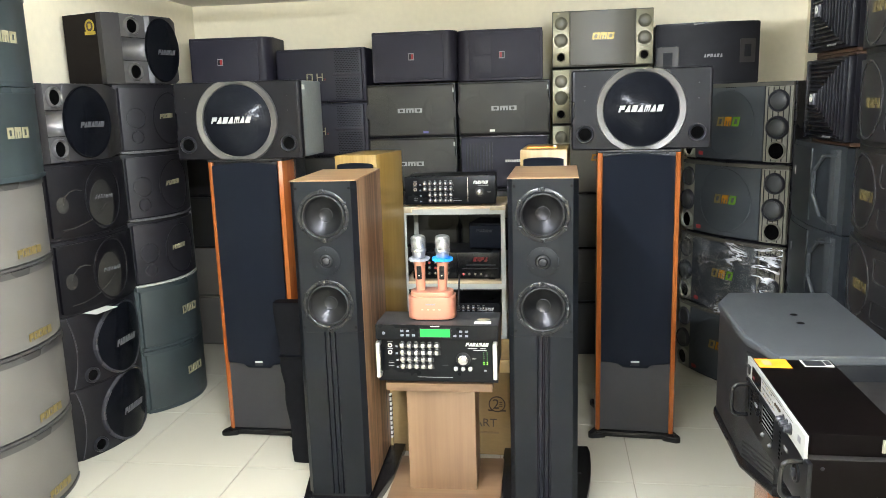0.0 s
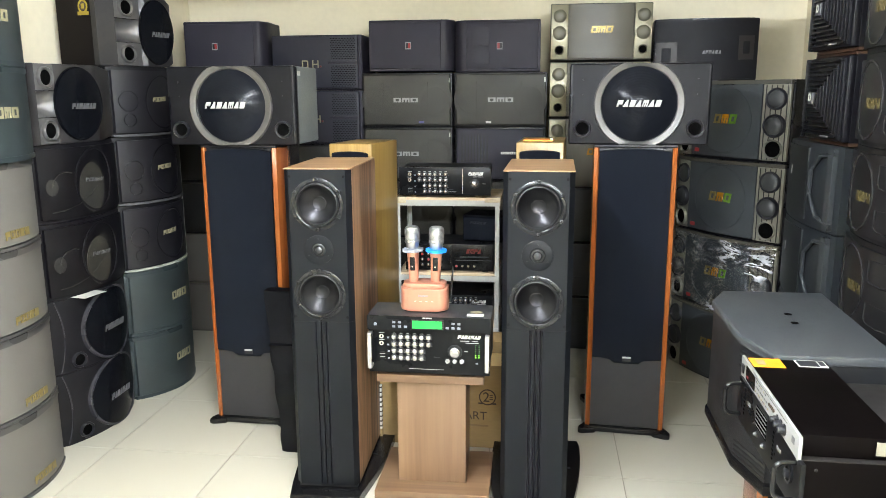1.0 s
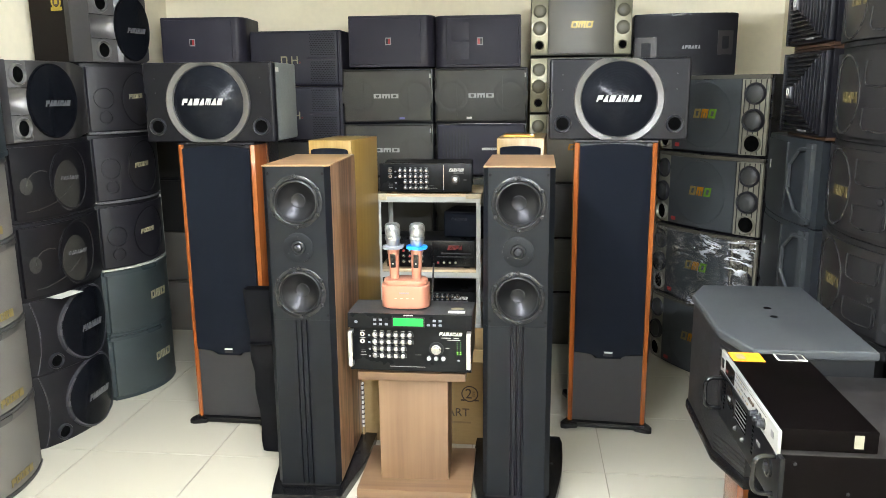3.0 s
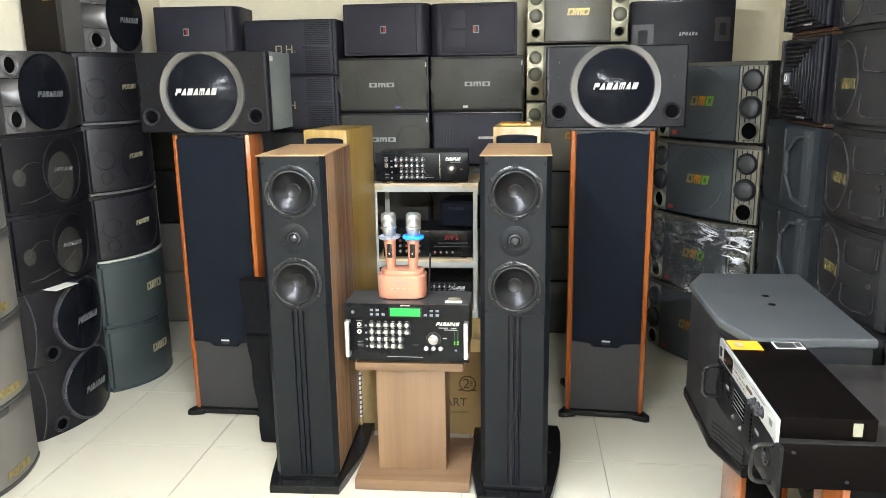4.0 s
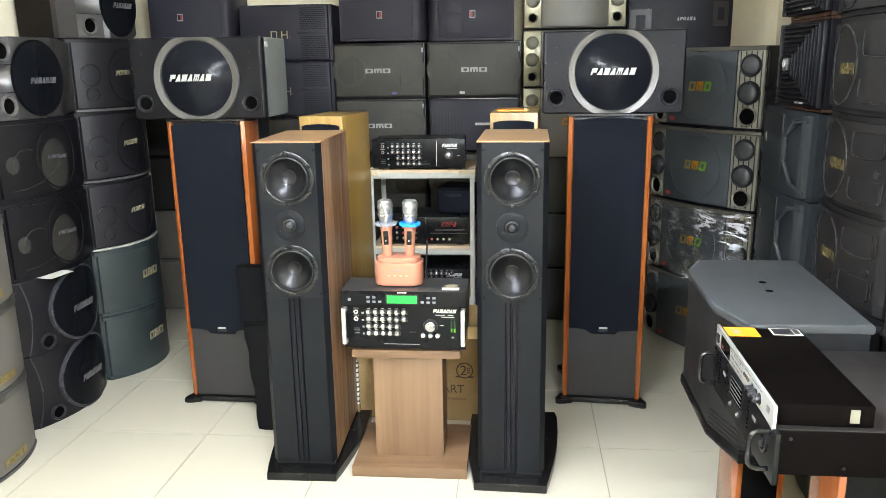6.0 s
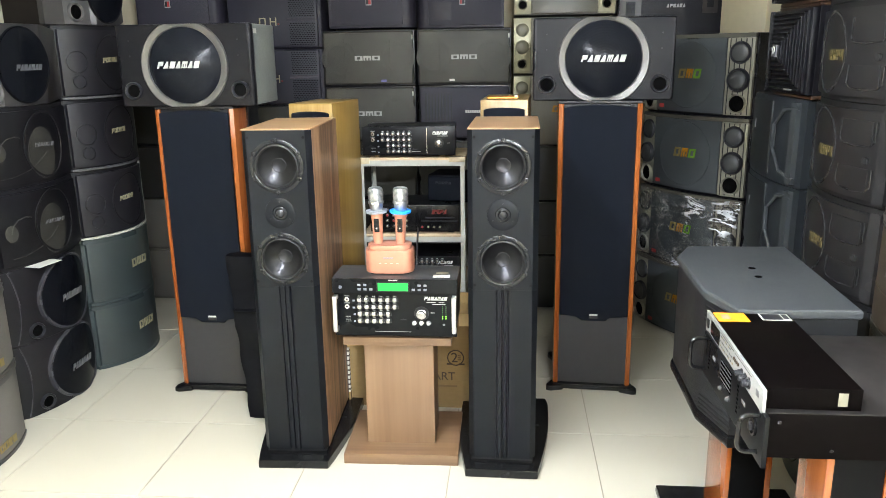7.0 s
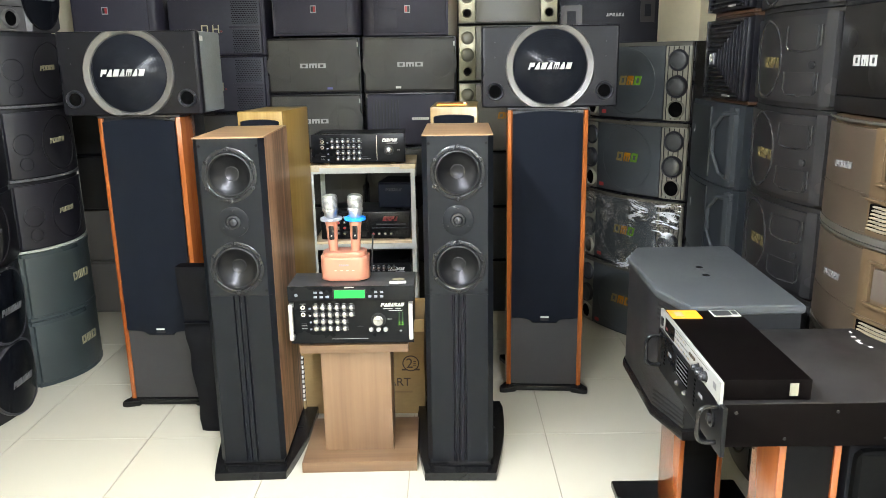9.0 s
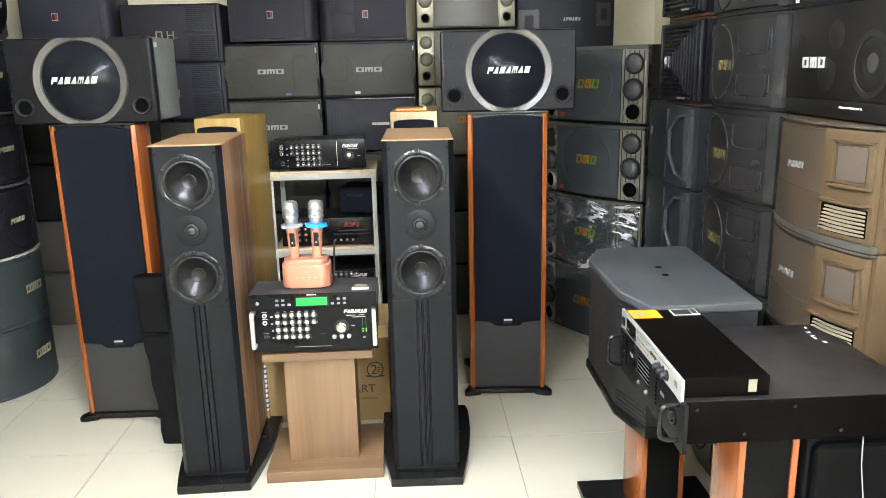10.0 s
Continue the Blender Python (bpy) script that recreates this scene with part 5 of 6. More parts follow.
M_GLOSSMESH = mesh_metal("gloss_black_mesh", (0.003772, 0.003772, 0.005029), (0.01383, 0.01321, 0.01634), 300, 0.5, 0.3, 0.14)
M_HORNBROWN = surface("grey_brown_horn", (0.022, 0.0195, 0.0175), 0.4, vary=0.15, bump=0.1)
wide_black_speaker(pose(1.033, 4.36, 1.558, 0, 0, -3))


# ---- right-hand corner stack ----
def foil_piece(parent, mat, k, w, h, x, y, z, turn, slant, gap):
    """One foil-printed shape of the three in a row."""
    m = Matrix.Translation((x, y, z)) @ Matrix.Rotation(turn, 4, "Z")
    return part("badge_shape", plate(bmesh.new(), SHAPES[ROWS[3][k]], -w * 0.5, w * (1 - gap), h, slant, 0.0012, m), mat, parent)


def twin_tweeter_speaker(m, h, words, wrapped=False, foil=0):
    """A dark speaker whose bulging mesh front is flanked by fluted panels of tweeters."""
    w, d, bow = 0.665, 0.40, 0.045
    t = thing("karaoke_speaker", m, words, "speaker", "corner stack")
    part("cabinet", prism(bmesh.new(), bow_plan(w, d, bow, y_in=0.012), 0.0008, h - 0.0008, 0.008), M_VINYL, t)
    part("grille", bow_sheet(bmesh.new(), w, bow, -0.225, 0.195, 0.016, h - 0.022, 0.010), M_SLATE, t)
    part("trim_strip", bow_sheet(bmesh.new(), w, bow, -w / 2 + 0.002, w / 2 - 0.002, h - 0.020, h - 0.002, 0.012), M_CHAMPDARK, t)
    ringed = bmesh.new()
    for q0, q1 in ((0.165, 0.158),):
        n = 48
        rows = [[ringed.verts.new((-0.015 + q * math.cos(6.283185 * k / n), bow_y(-0.015 + q * math.cos(6.283185 * k / n), w, bow) - lf, h / 2 + q * math.sin(6.283185 * k / n))) for k in range(n)] for q, lf in ((q0, 0.009), (q0 - 0.001, 0.0115), (q1, 0.0115), (q1 - 0.001, 0.009))]
        for a, b in zip(rows, rows[1:]):
            for k in range(n):
                ringed.faces.new((a[k], a[(k + 1) % n], b[(k + 1) % n], b[k]))
    part("ring", ringed, M_SLATE, t)
    for s in (-1, 1):
        a, b = (0.20, 0.328) if s > 0 else (-0.328, -0.23)
        part("side_panel", bow_sheet(bmesh.new(), w, bow, a, b, 0.012, h - 0.022, 0.008, n=6), M_CHAMPDARK2, t, "fluted bronze side panel")
        if s > 0:
            for k in range(5):
                fx = a + 0.014 + k * 0.025
                part("flute", bow_sheet(bmesh.new(), w, bow, fx - 0.002, fx + 0.002, 0.014, h - 0.024, 0.0095, n=1), M_PLASTIC, t)
        cx = (a + b) / 2
        y, tn = bow_y(cx, w, bow) - 0.009, bow_turn(cx, w, bow)
        for zz, r, rise in ((h * 0.77, 0.041, 0.010), (h * 0.45, 0.044, 0.024)):
            g = dome_grille(t, cx, y, zz, r, rise, tn, M_MESHDOME)
            part("rim", lathe(bmesh.new(), [(r - 0.002, rise * 0.3), (r + 0.001, rise * 0.5 + 0.004), (r + 0.006, rise * 0.5 + 0.005), (r + 0.0095, rise * 0.4 + 0.002), (r + 0.011, -0.002)], at_face(cx, y, zz, tn), 36), M_GREYPL, g)
        bore(t, cx, y, h * 0.17, 0.040, ring=0.005, turn=tn, ring_mat=M_CHAMPDARK2)
    for k, mt in enumerate((M_GOLD, M_FOIL_O, M_FOIL_G if foil else M_FOIL_O)):
        bx = -0.052 + k * 0.048
        foil_piece(t, mt, k, 0.044, 0.046, bx, bow_y(bx, w, bow) - 0.0105, h * 0.52, bow_turn(bx, w, bow), 0.2, 0.1)
    part("corner_tag", bow_sheet(bmesh.new(), w, bow, -0.2, -0.165, 0.03, 0.05, 0.0112, n=2), M_RED, t)
    if wrapped:
        bm = bmesh.new()
        n, rows = 40, []
        for i in range(15):
            z = 0.004 + (h - 0.006) * i / 14
            row = []
            for k in range(n + 1):
                x = -w / 2 - 0.012 + (w + 0.024) * k / n
                y = bow_y(max(-w / 2, min(w / 2, x)), w, bow) - 0.050
                j = 0.010 * noise.noise((x * 16, z * 20, 1.3)) + 0.006 * noise.noise((x * 45, z * 30, 4.1))
                row.append(bm.verts.new((x, y + j, z)))
            rows.append(row)
        for a, b in zip(rows, rows[1:]):
            for k in range(n):
                bm.faces.new((a[k], a[k + 1], b[k + 1], b[k]))
        part("stretch_film", bm, M_FILM, t, "crinkled clear stretch film")
    return t


M_CHAMPDARK2 = surface("bronze_grey_plastic", (0.198, 0.1913, 0.1518), 0.38, 0.3, vary=0.08, bump=0.05)
M_MESHDOME = mesh_metal("tweeter_dome_mesh", (0.0135, 0.01426, 0.01426), (0.048, 0.0495, 0.048), 380, 0.5)
M_SLATE = mesh_metal("slate_mesh", (0.01831, 0.02144, 0.02349), (0.05899, 0.06649, 0.07101), 300, 0.5, 0.2, 0.35)
for i in range(4):
    twin_tweeter_speaker(pose(1.105, 3.928, 0.3885 * i, 0, 0, -54), 0.3885, "dark speaker wrapped in crinkled stretch film" if i < 2 else "dark slate karaoke speaker with fluted tweeter panels", i == 1, i)

# ---- right wall, facing left ----
XF = 1.24


def louvre_speaker(y, z, h=0.3285):
    """A black plastic horn speaker: slanting louvres that meet on a diagonal."""
    w, d = 0.405, 0.38
    t = thing("karaoke_speaker", pose(XF, y, z, 0, 0, -90), "black louvred speaker with wood-edged cabinet", "speaker", "louvred speakers")
    part("cabinet", boxed(-w / 2 + 0.001, w / 2 - 0.001, 0.0, d, 0.012, h - 0.010, 0.003), M_VINYL, t)
    part("board", boxed(-w / 2, w / 2, -0.004, d, 0.0, 0.0125, 0.003), M_WALNUTDARK, t, "thin dark wood bottom board")
    part("board", boxed(-w / 2, w / 2, -0.004, d, h - 0.0105, h, 0.003), M_WALNUTDARK, t, "thin dark wood top board")
    part("lip", boxed(-w / 2 + 0.002, -w / 2 + 0.014, -0.040, 0.0, 0.016, h - 0.014, 0.004), M_VINYL, t)
    part("front", boxed(-w / 2 + 0.002, w / 2 - 0.001, -0.026, 0.004, 0.014, h - 0.012, 0.010), M_VINYL, t)
    n = 17
    for k in range(n):
        # level slats from the far side, upright slats from the near side, mitred on the diagonals
        f = (k + 0.5) / n
        z0 = 0.022 + (h - 0.042) * f
        reach = 0.045 + (w - 0.085) * 2 * abs(f - 0.5)
        part("slat", box(bmesh.new(), -w / 2 + 0.014, -w / 2 + 0.014 + reach, -0.038, -0.022, z0 - 0.0035, z0 + 0.0035, 0.0015), M_VINYL_G, t)
    for k in range(11):
        x0 = -w / 2 + 0.075 + k * (w - 0.095) / 10
        zz = (h - 0.046) / 2 * min(1.0, (x0 + w / 2 - 0.045) / (w - 0.085))
        part("slat", box(bmesh.new(), x0 - 0.0035, x0 + 0.0035, -0.035, -0.022, h / 2 - zz, h / 2 + zz, 0.0015), M_VINYL, t)
    e = part("emblem", boxed(-w / 2 + 0.066, -w / 2 + 0.114, -0.044, -0.036, h * 0.44, h * 0.58, 0.003), M_SILVERDIM, t, "square silver emblem")
    part("emblem_inset", lathe(bmesh.new(), [(0.009, 0), (0.009, 0.002), (0.015, 0.002), (0.015, 0)], at_face(-w / 2 + 0.090, -0.044, h * 0.52), 20), M_WHITE, e)
    mark(t, M_SILVERPL, 9, 0.085, 0.007, 0.07, -0.041, 0.03, slant=0.2, slit=False)
    return t


M_WALNUTDARK = wood("dark_walnut", (0.021, 0.00875, 0.0042), (0.056, 0.02625, 0.01225), 0.4, 20, "X")
for z in (1.305, 1.635):
    louvre_speaker(2.996, z)


def framed_speaker(y, z, h=0.325):
    """A blue-black speaker with a raised angular frame at one side of its grille."""
    w, d, bow = 0.60, 0.38, 0.03
    t = thing("karaoke_speaker", pose(XF, y, z, 0, 0, -90), "blue-black speaker with angular framed grille", "speaker", "framed speakers")
    part("cabinet", prism(bmesh.new(), bow_plan(w, d, bow), 0.0008, h - 0.0008, 0.010, seg=3), M_BLUEBLACK, t)
    part("grille", bow_sheet(bmesh.new(), w, bow, -w / 2 + 0.02, 0.03, 0.02, h - 0.02, 0.006), M_FRAMEDMESH, t)
    bm = bmesh.new()
    path = [(0.27, h - 0.03), (0.16, h - 0.042), (0.085, h - 0.10), (0.085, 0.13), (0.16, 0.05), (0.27, 0.03)]
    for (x0, z0), (x1, z1) in zip(path, path[1:]):
        a = Vector((x0, bow_y(x0, w, bow) - 0.012, z0))
        b = Vector((x1, bow_y(x1, w, bow) - 0.012, z1))
        sweep(bm, [a, b], 0.0085, 6)
    part("frame", bm, M_BLUEGREY, t, "raised angular blue-grey frame")
    part("side_bar", bow_sheet(bmesh.new(), w, bow, 0.225, 0.262, 0.012, h - 0.012, 0.018, n=2), M_BLUEGREY, t)
    mark(t, M_SILVERPL, 2, 0.012, 0.036, -0.19, bow_y(-0.19, w, bow) - 0.008, h * 0.62, bow_turn(-0.19, w, bow), 0.1)
    return t


M_BLUEBLACK = surface("blue_black_paint", (0.01466, 0.01719, 0.02005), 0.42, vary=0.12, bump=0.2, bump_scale=500)
M_FRAMEDMESH = mesh_metal("green_black_mesh", (0.006075, 0.00702, 0.00756), (0.02025, 0.02295, 0.02457), 300, 0.42, 0.2, 0.4)
M_BLUEGREY = surface("blue_grey_plastic", (0.02769, 0.03095, 0.03313), 0.4, vary=0.1, bump=0.1)
for i in range(4):
    framed_speaker(3.12, 0.326 * i)


def ribbed_speaker(y, z, h):
    """A brown-black speaker: an oval ring on the mesh and moulded ribs towards one end."""
    w, bow = 0.565, 0.055
    t = bow_speaker(pose(XF, y, z, 0, 0, -90), w, h, 0.38, bow, "brown-black speaker with oval ring and ribbed end", "ribbed speakers", M_MESHUMBER, M_UMBER,
                    (-0.020, h * 0.47, 4, 0.115, 0.032, M_GOLDDIM, 0.1, 0.0), ring=(-0.070, h * 0.5, 0.124, M_UMBERPL))
    # moulded trays: a raised pad inside a U-shaped bead
    for za, zb in ((0.60, 0.84), (0.15, 0.37)):
        part("pad", bow_sheet(bmesh.new(), w, bow, 0.082, 0.212, h * za, h * zb, 0.0105, n=6), M_MESHUMBER, t)
        path = [(0.070, zb), (0.068, za + 0.04), (0.082, za), (0.145, za - 0.02), (0.210, za), (0.224, za + 0.04), (0.226, zb)]
        part("rib", sweep(bmesh.new(), [Vector((px, bow_y(px, w, bow) - 0.0085, h * pz)) for px, pz in path], 0.0030, 6), M_UMBERPL, t)
    part("end_panel", bow_sheet(bmesh.new(), w, bow, 0.24, 0.278, 0.012, h - 0.012, 0.010, n=3), M_UMBERPL, t)
    part("knob", lathe(bmesh.new(), [(0.012, 0), (0.011, 0.006), (0, 0.007)], at_face(0.2, bow_y(0.2, w, bow) - 0.008, h * 0.45, bow_turn(0.2, w, bow)), 14), M_UMBERPL, t)
    return t


M_UMBER = surface("umber_vinyl", (0.006366, 0.006227, 0.006191), 0.42, vary=0.12, bump=0.2, bump_scale=500)
M_UMBERPL = surface("satin_black_edge", (0.018, 0.0174, 0.0174), 0.24, vary=0.1, bump=0.08)
M_MESHUMBER = mesh_metal("umber_mesh", (0.0044, 0.004202, 0.004288), (0.01368, 0.01291, 0.01308), 300, 0.38, 0.2, 0.45)
ZS = [0.0, 0.373, 0.745, 1.035, 1.325, 1.615, 1.905]
for a, b in zip(ZS, ZS[1:]):
    ribbed_speaker(2.447, a, b - a - 0.0005)


def tan_speaker(y, z, h):
    """A tan speaker: bulging mesh, a framed tweeter window and a louvred vent."""
    w, bow = 0.50, 0.05
    t = bow_speaker(pose(XF, y, z, 0, 0, -90), w, h, 0.38, bow, "tan brown speaker with tweeter window and louvred vent", "tan speakers", M_MESHBROWN, M_BROWNPL,
                    (-0.062, h * 0.60, 5, 0.105, 0.018, M_SILVERPL, 0.3, -0.06), trim=M_GREYTAN, trims=((0.0, 0.020), (1.0, 0.008)))
    part("end_panel", bow_sheet(bmesh.new(), w, bow, 0.080, 0.240, 0.024, h - 0.012, 0.011, n=8), M_BROWNPL, t, "tan plastic end panel")
    # a shallow tray with a thick lower lip holds the tweeter window
    f = part("window_frame", bow_sheet(bmesh.new(), w, bow, 0.112, 0.236, h * 0.50, h * 0.53, 0.026, n=4), M_BROWNPL, t)
    part("frame_side", bow_sheet(bmesh.new(), w, bow, 0.112, 0.128, h * 0.53, h * 0.87, 0.021, n=2), M_BROWNPL, f)
    part("frame_side", bow_sheet(bmesh.new(), w, bow, 0.224, 0.236, h * 0.53, h * 0.87, 0.018, n=2), M_BROWNPL, f)
    part("frame_top", bow_sheet(bmesh.new(), w, bow, 0.112, 0.236, h * 0.86, h * 0.88, 0.022, n=4), M_BROWNPL, f)
    part("window", bow_sheet(bmesh.new(), w, bow, 0.134, 0.220, h * 0.56, h * 0.83, 0.016, n=4), M_BROWNWIN, f, "glossy grey-brown tweeter window")
    part("waist_band", bow_sheet(bmesh.new(), w, bow, -0.238, 0.082, h * 0.385, h * 0.41, 0.0095, n=10), M_MESHBROWN, t, "raised band across the mesh")
    part("lower_panel", bow_sheet(bmesh.new(), w, bow, -0.236, 0.082, 0.026, h * 0.385, 0.0085, n=10), M_MESHBROWN, t)
    part("vent_back", bow_sheet(bmesh.new(), w, bow, 0.090, 0.230, h * 0.115, h * 0.345, 0.0125, n=4), M_HOLE, t)
    for k in range(7):
        z = h * 0.125 + k * h * 0.0315
        part("vent_slat", bow_sheet(bmesh.new(), w, bow, 0.088 + 0.003 * k, 0.228, z, z + 0.0058, 0.017, n=4), M_GREYTAN2, t)
    part("lip", bow_sheet(bmesh.new(), w, bow, 0.084, 0.236, h * 0.365, h * 0.39, 0.024, n=4), M_BROWNPL, t)
    return t


M_BROWNWIN = surface("glossy_brown_window", (0.0561, 0.0442, 0.0357), 0.3, vary=0.06, bump=0.05)
M_GREYTAN = surface("grey_tan_strip", (0.0425, 0.03995, 0.03315), 0.4, vary=0.1, bump=0.05)
M_GREYTAN2 = surface("pale_tan_slat", (0.1875, 0.1598, 0.1125), 0.4, vary=0.06, bump=0.05)
for a, b in ((0.0, 0.36), (0.36, 0.715), (0.715, 1.018), (1.018, 1.322)):
    tan_speaker(1.910, a, b - a - 0.0005)


def clear_mesh_speaker(m):
    """A black speaker through whose coarse mesh the driver shows."""
    w, h, d = 0.66, 0.335, 0.38
    t = thing("karaoke_speaker", m, "black speaker with driver visible through coarse mesh", "speaker")
    part("cabinet", boxed(-w / 2, w / 2, 0.006, d, 0.0008, h, 0.008), M_VINYL, t)
    part("grille", boxed(-w / 2 + 0.008, w / 2 - 0.008, -0.012, 0.008, 0.05, h - 0.01, 0.008), M_MESHSEE, t)
    part("lower_bar", boxed(-w / 2 + 0.004, w / 2 - 0.004, -0.013, 0.008, 0.004, 0.050, 0.006), M_MESHSEE, t)
    part("ring", lathe(bmesh.new(), [(0.066, 0), (0.067, 0.0015), (0.080, 0.0015), (0.081, 0)], at_face(0.078, -0.012, h * 0.42), 44), M_MESHSEE2, t, "driver rim seen through the mesh")
    part("cone", lathe(bmesh.new(), [(0.060, 0.0), (0.058, 0.0008), (0.027, 0.0010), (0.025, 0.0)], at_face(0.078, -0.012, h * 0.42), 40), M_MESHSEE, t)
    part("centre_cap", lathe(bmesh.new(), [(0.024, 0), (0.022, 0.002), (0.012, 0.003), (0, 0.0035)], at_face(0.084, -0.012, h * 0.43), 28), M_MESHSEE3, t, "pale dust cap seen through the mesh")
    part("edge_band", boxed(-w / 2 + 0.009, w / 2 - 0.009, -0.0132, 0.0, h - 0.045, h - 0.012, 0.001), M_VINYL_G, t)
    for cx, cz, r in ((-0.085, 0.64, 0.038), (-0.262, 0.60, 0.026), (-0.120, 0.34, 0.044)):
        part("tweeter", lathe(bmesh.new(), [(r, 0), (r * 0.97, 0.0004), (0, 0.0006)], at_face(cx, -0.012, h * cz), 32), M_MESHSEE4, t, "driver seen through the mesh")
    mark(t, M_WHITEPRINT, 3, 0.125, 0.029, -0.182, -0.0125, h * 0.435, slant=0.0, gap=0.22)
    mark(t, M_PAPER, 9, 0.105, 0.005, 0.014, -0.0135, 0.034, slant=0.0, gap=0.35, slit=False)
    mark(t, M_PAPER, 2, 0.022, 0.010, -0.30, -0.0125, h - 0.022, slant=0.1, gap=0.3, slit=False)
    return t


M_MESHSEE = mesh_metal("see_through_black_mesh", (0.00165, 0.001485, 0.001402), (0.009075, 0.00825, 0.007425), 260, 0.4, 0.55, 0.22)
M_MESHSEE3 = mesh_metal("cap_behind_mesh", (0.0096, 0.0088, 0.008), (0.036, 0.0328, 0.0288), 260, 0.4, 0.4, 0.25)
M_MESHSEE4 = mesh_metal("horn_behind_mesh", (0.0021, 0.00196, 0.00182), (0.01085, 0.00994, 0.00896), 260, 0.4, 0.5, 0.22)
M_MESHSEE2 = mesh_metal("driver_behind_mesh", (0.004125, 0.0039, 0.0036), (0.01575, 0.01425, 0.01275), 260, 0.4, 0.4, 0.25)
clear_mesh_speaker(pose(XF + 0.01, 1.836, 1.322, 0, 0, -90))
for i in range(3):
    box_speaker(pose(XF + 0.07, 1.335, 0.322 * i, 0, 0, -90), 0.50, 0.321, 0.32, "grey speaker with pale perforated grille", "pale grille speakers", M_MESHLIGHT, M_GREYPL, round_=0.03)

# ---- left wall, facing right ----
XG = -1.800


def green_speaker(m, h, w=0.46):
    return bow_speaker(m, w, h, 0.31, 0.085, "green-grey bow-fronted speaker with gold badge", "green-grey speakers", M_MESHGREEN, M_GREENPL,
                       (w * 0.10, h * 0.52, 3, 0.135, 0.040, M_GOLDPALE, 0.0, 0.0), trim=M_GREENPL, trims=((0.0, 0.02), (1.0, 0.022)))


M_PALESTRIP = surface("pale_grey_strip", (0.30, 0.30, 0.27), 0.35, vary=0.15, bump=0.05)
M_GREENPL = surface("green_grey_plastic", (0.02395, 0.03143, 0.03359), 0.35, vary=0.1, bump=0.08)
M_TAUPEDARK = surface("dark_taupe_strip", (0.0384, 0.03712, 0.0352), 0.35, vary=0.1, bump=0.05)
for i in range(4):
    bow_speaker(pose(XG - 0.012, 2.390, 0.316 * i, 0, 0, 88), 0.54, 0.3155, 0.30, 0.078, "taupe bow-fronted karaoke speaker with gold badge", "taupe speakers", M_MESHTAUPE, M_TAUPE,
                (0.06, 0.056, 5, 0.15, 0.030, M_GOLD, 0.0, 0.0), trim=M_TAUPEDARK, trims=((0.0, 0.014), (1.0, 0.026)))
for i in range(2):
    green_speaker(pose(XG, 2.395, 1.264 + 0.336 * i, 0, 0, 88), 0.3355, 0.54)


M_PORT = surface("soft_black_vinyl", (0.006328, 0.00598, 0.007534), 0.42, vary=0.15, bump=0.25, bump_scale=500, spec=0.25)
M_EDGE = surface("charcoal_plastic_edge", (0.030, 0.029, 0.033), 0.3, vary=0.1, bump=0.05)
M_PORTMESH = mesh_metal("soft_black_mesh", (0.001597, 0.001517, 0.002047), (0.005389, 0.005111, 0.006677), 300, 0.42, 0.25, 0.35)


def port_speaker(m, h=0.325):
    """A black speaker with a large ringed disc at one side and a waisted baffle with a port."""
    w, d, bow = 0.535, 0.28, 0.075
    t = thing("karaoke_speaker", m, "black speaker with ringed round grille and port", "speaker", "ported speakers")
    part("cabinet", prism(bmesh.new(), bow_plan(w, d, bow), 0.0008, h - 0.0008, 0.012, seg=3), M_PORT, t)
    bead = [Vector((-0.238 + 0.026 * (1 - (2 * k / 12 - 1) ** 2), bow_y(-0.238 + 0.026 * (1 - (2 * k / 12 - 1) ** 2), w, bow) - 0.001, 0.006 + (h - 0.012) * k / 12)) for k in range(13)]
    part("edge_bead", sweep(bmesh.new(), bead, 0.0030, 6), M_EDGE, t)
    n, rx, rz = 48, 0.048, h * 0.5
    for name, rows, mat in (("ring", ((0.168, 0.000), (0.166, 0.012), (0.162, 0.014), (0.156, 0.011)), M_EDGE), ("grille", ((0.157, 0.011), (0.14, 0.014), (0.07, 0.018), (0.001, 0.019)), M_DISC)):
        bm = bmesh.new()
        vs = []
        for q, lf in rows:
            vs.append([bm.verts.new((rx + 1.12 * q * math.cos(6.283185 * k / n), bow_y(rx + 1.12 * q * math.cos(6.283185 * k / n), w, bow) - lf, max(0.003, min(h - 0.003, rz + q * math.sin(6.283185 * k / n))))) for k in range(n)])
        for a, b in zip(vs, vs[1:]):
            for k in range(n):
                bm.faces.new((a[k], a[(k + 1) % n], b[(k + 1) % n], b[k]))
        if name == "grille":
            bm.faces.new(vs[-1])
        part(name, bm, mat, t)
    bore(t, -0.160, bow_y(-0.160, w, bow) - 0.002, 0.046, 0.026, ring=0.008, turn=bow_turn(-0.160, w, bow), ring_mat=M_GREYPL)
    mark(t, M_SILVERDIM, 7, 0.15, 0.028, rx - 0.01, bow_y(rx - 0.01, w, bow) - 0.0195, h * 0.46, bow_turn(rx - 0.01, w, bow), 0.3, 0.06)
    return t


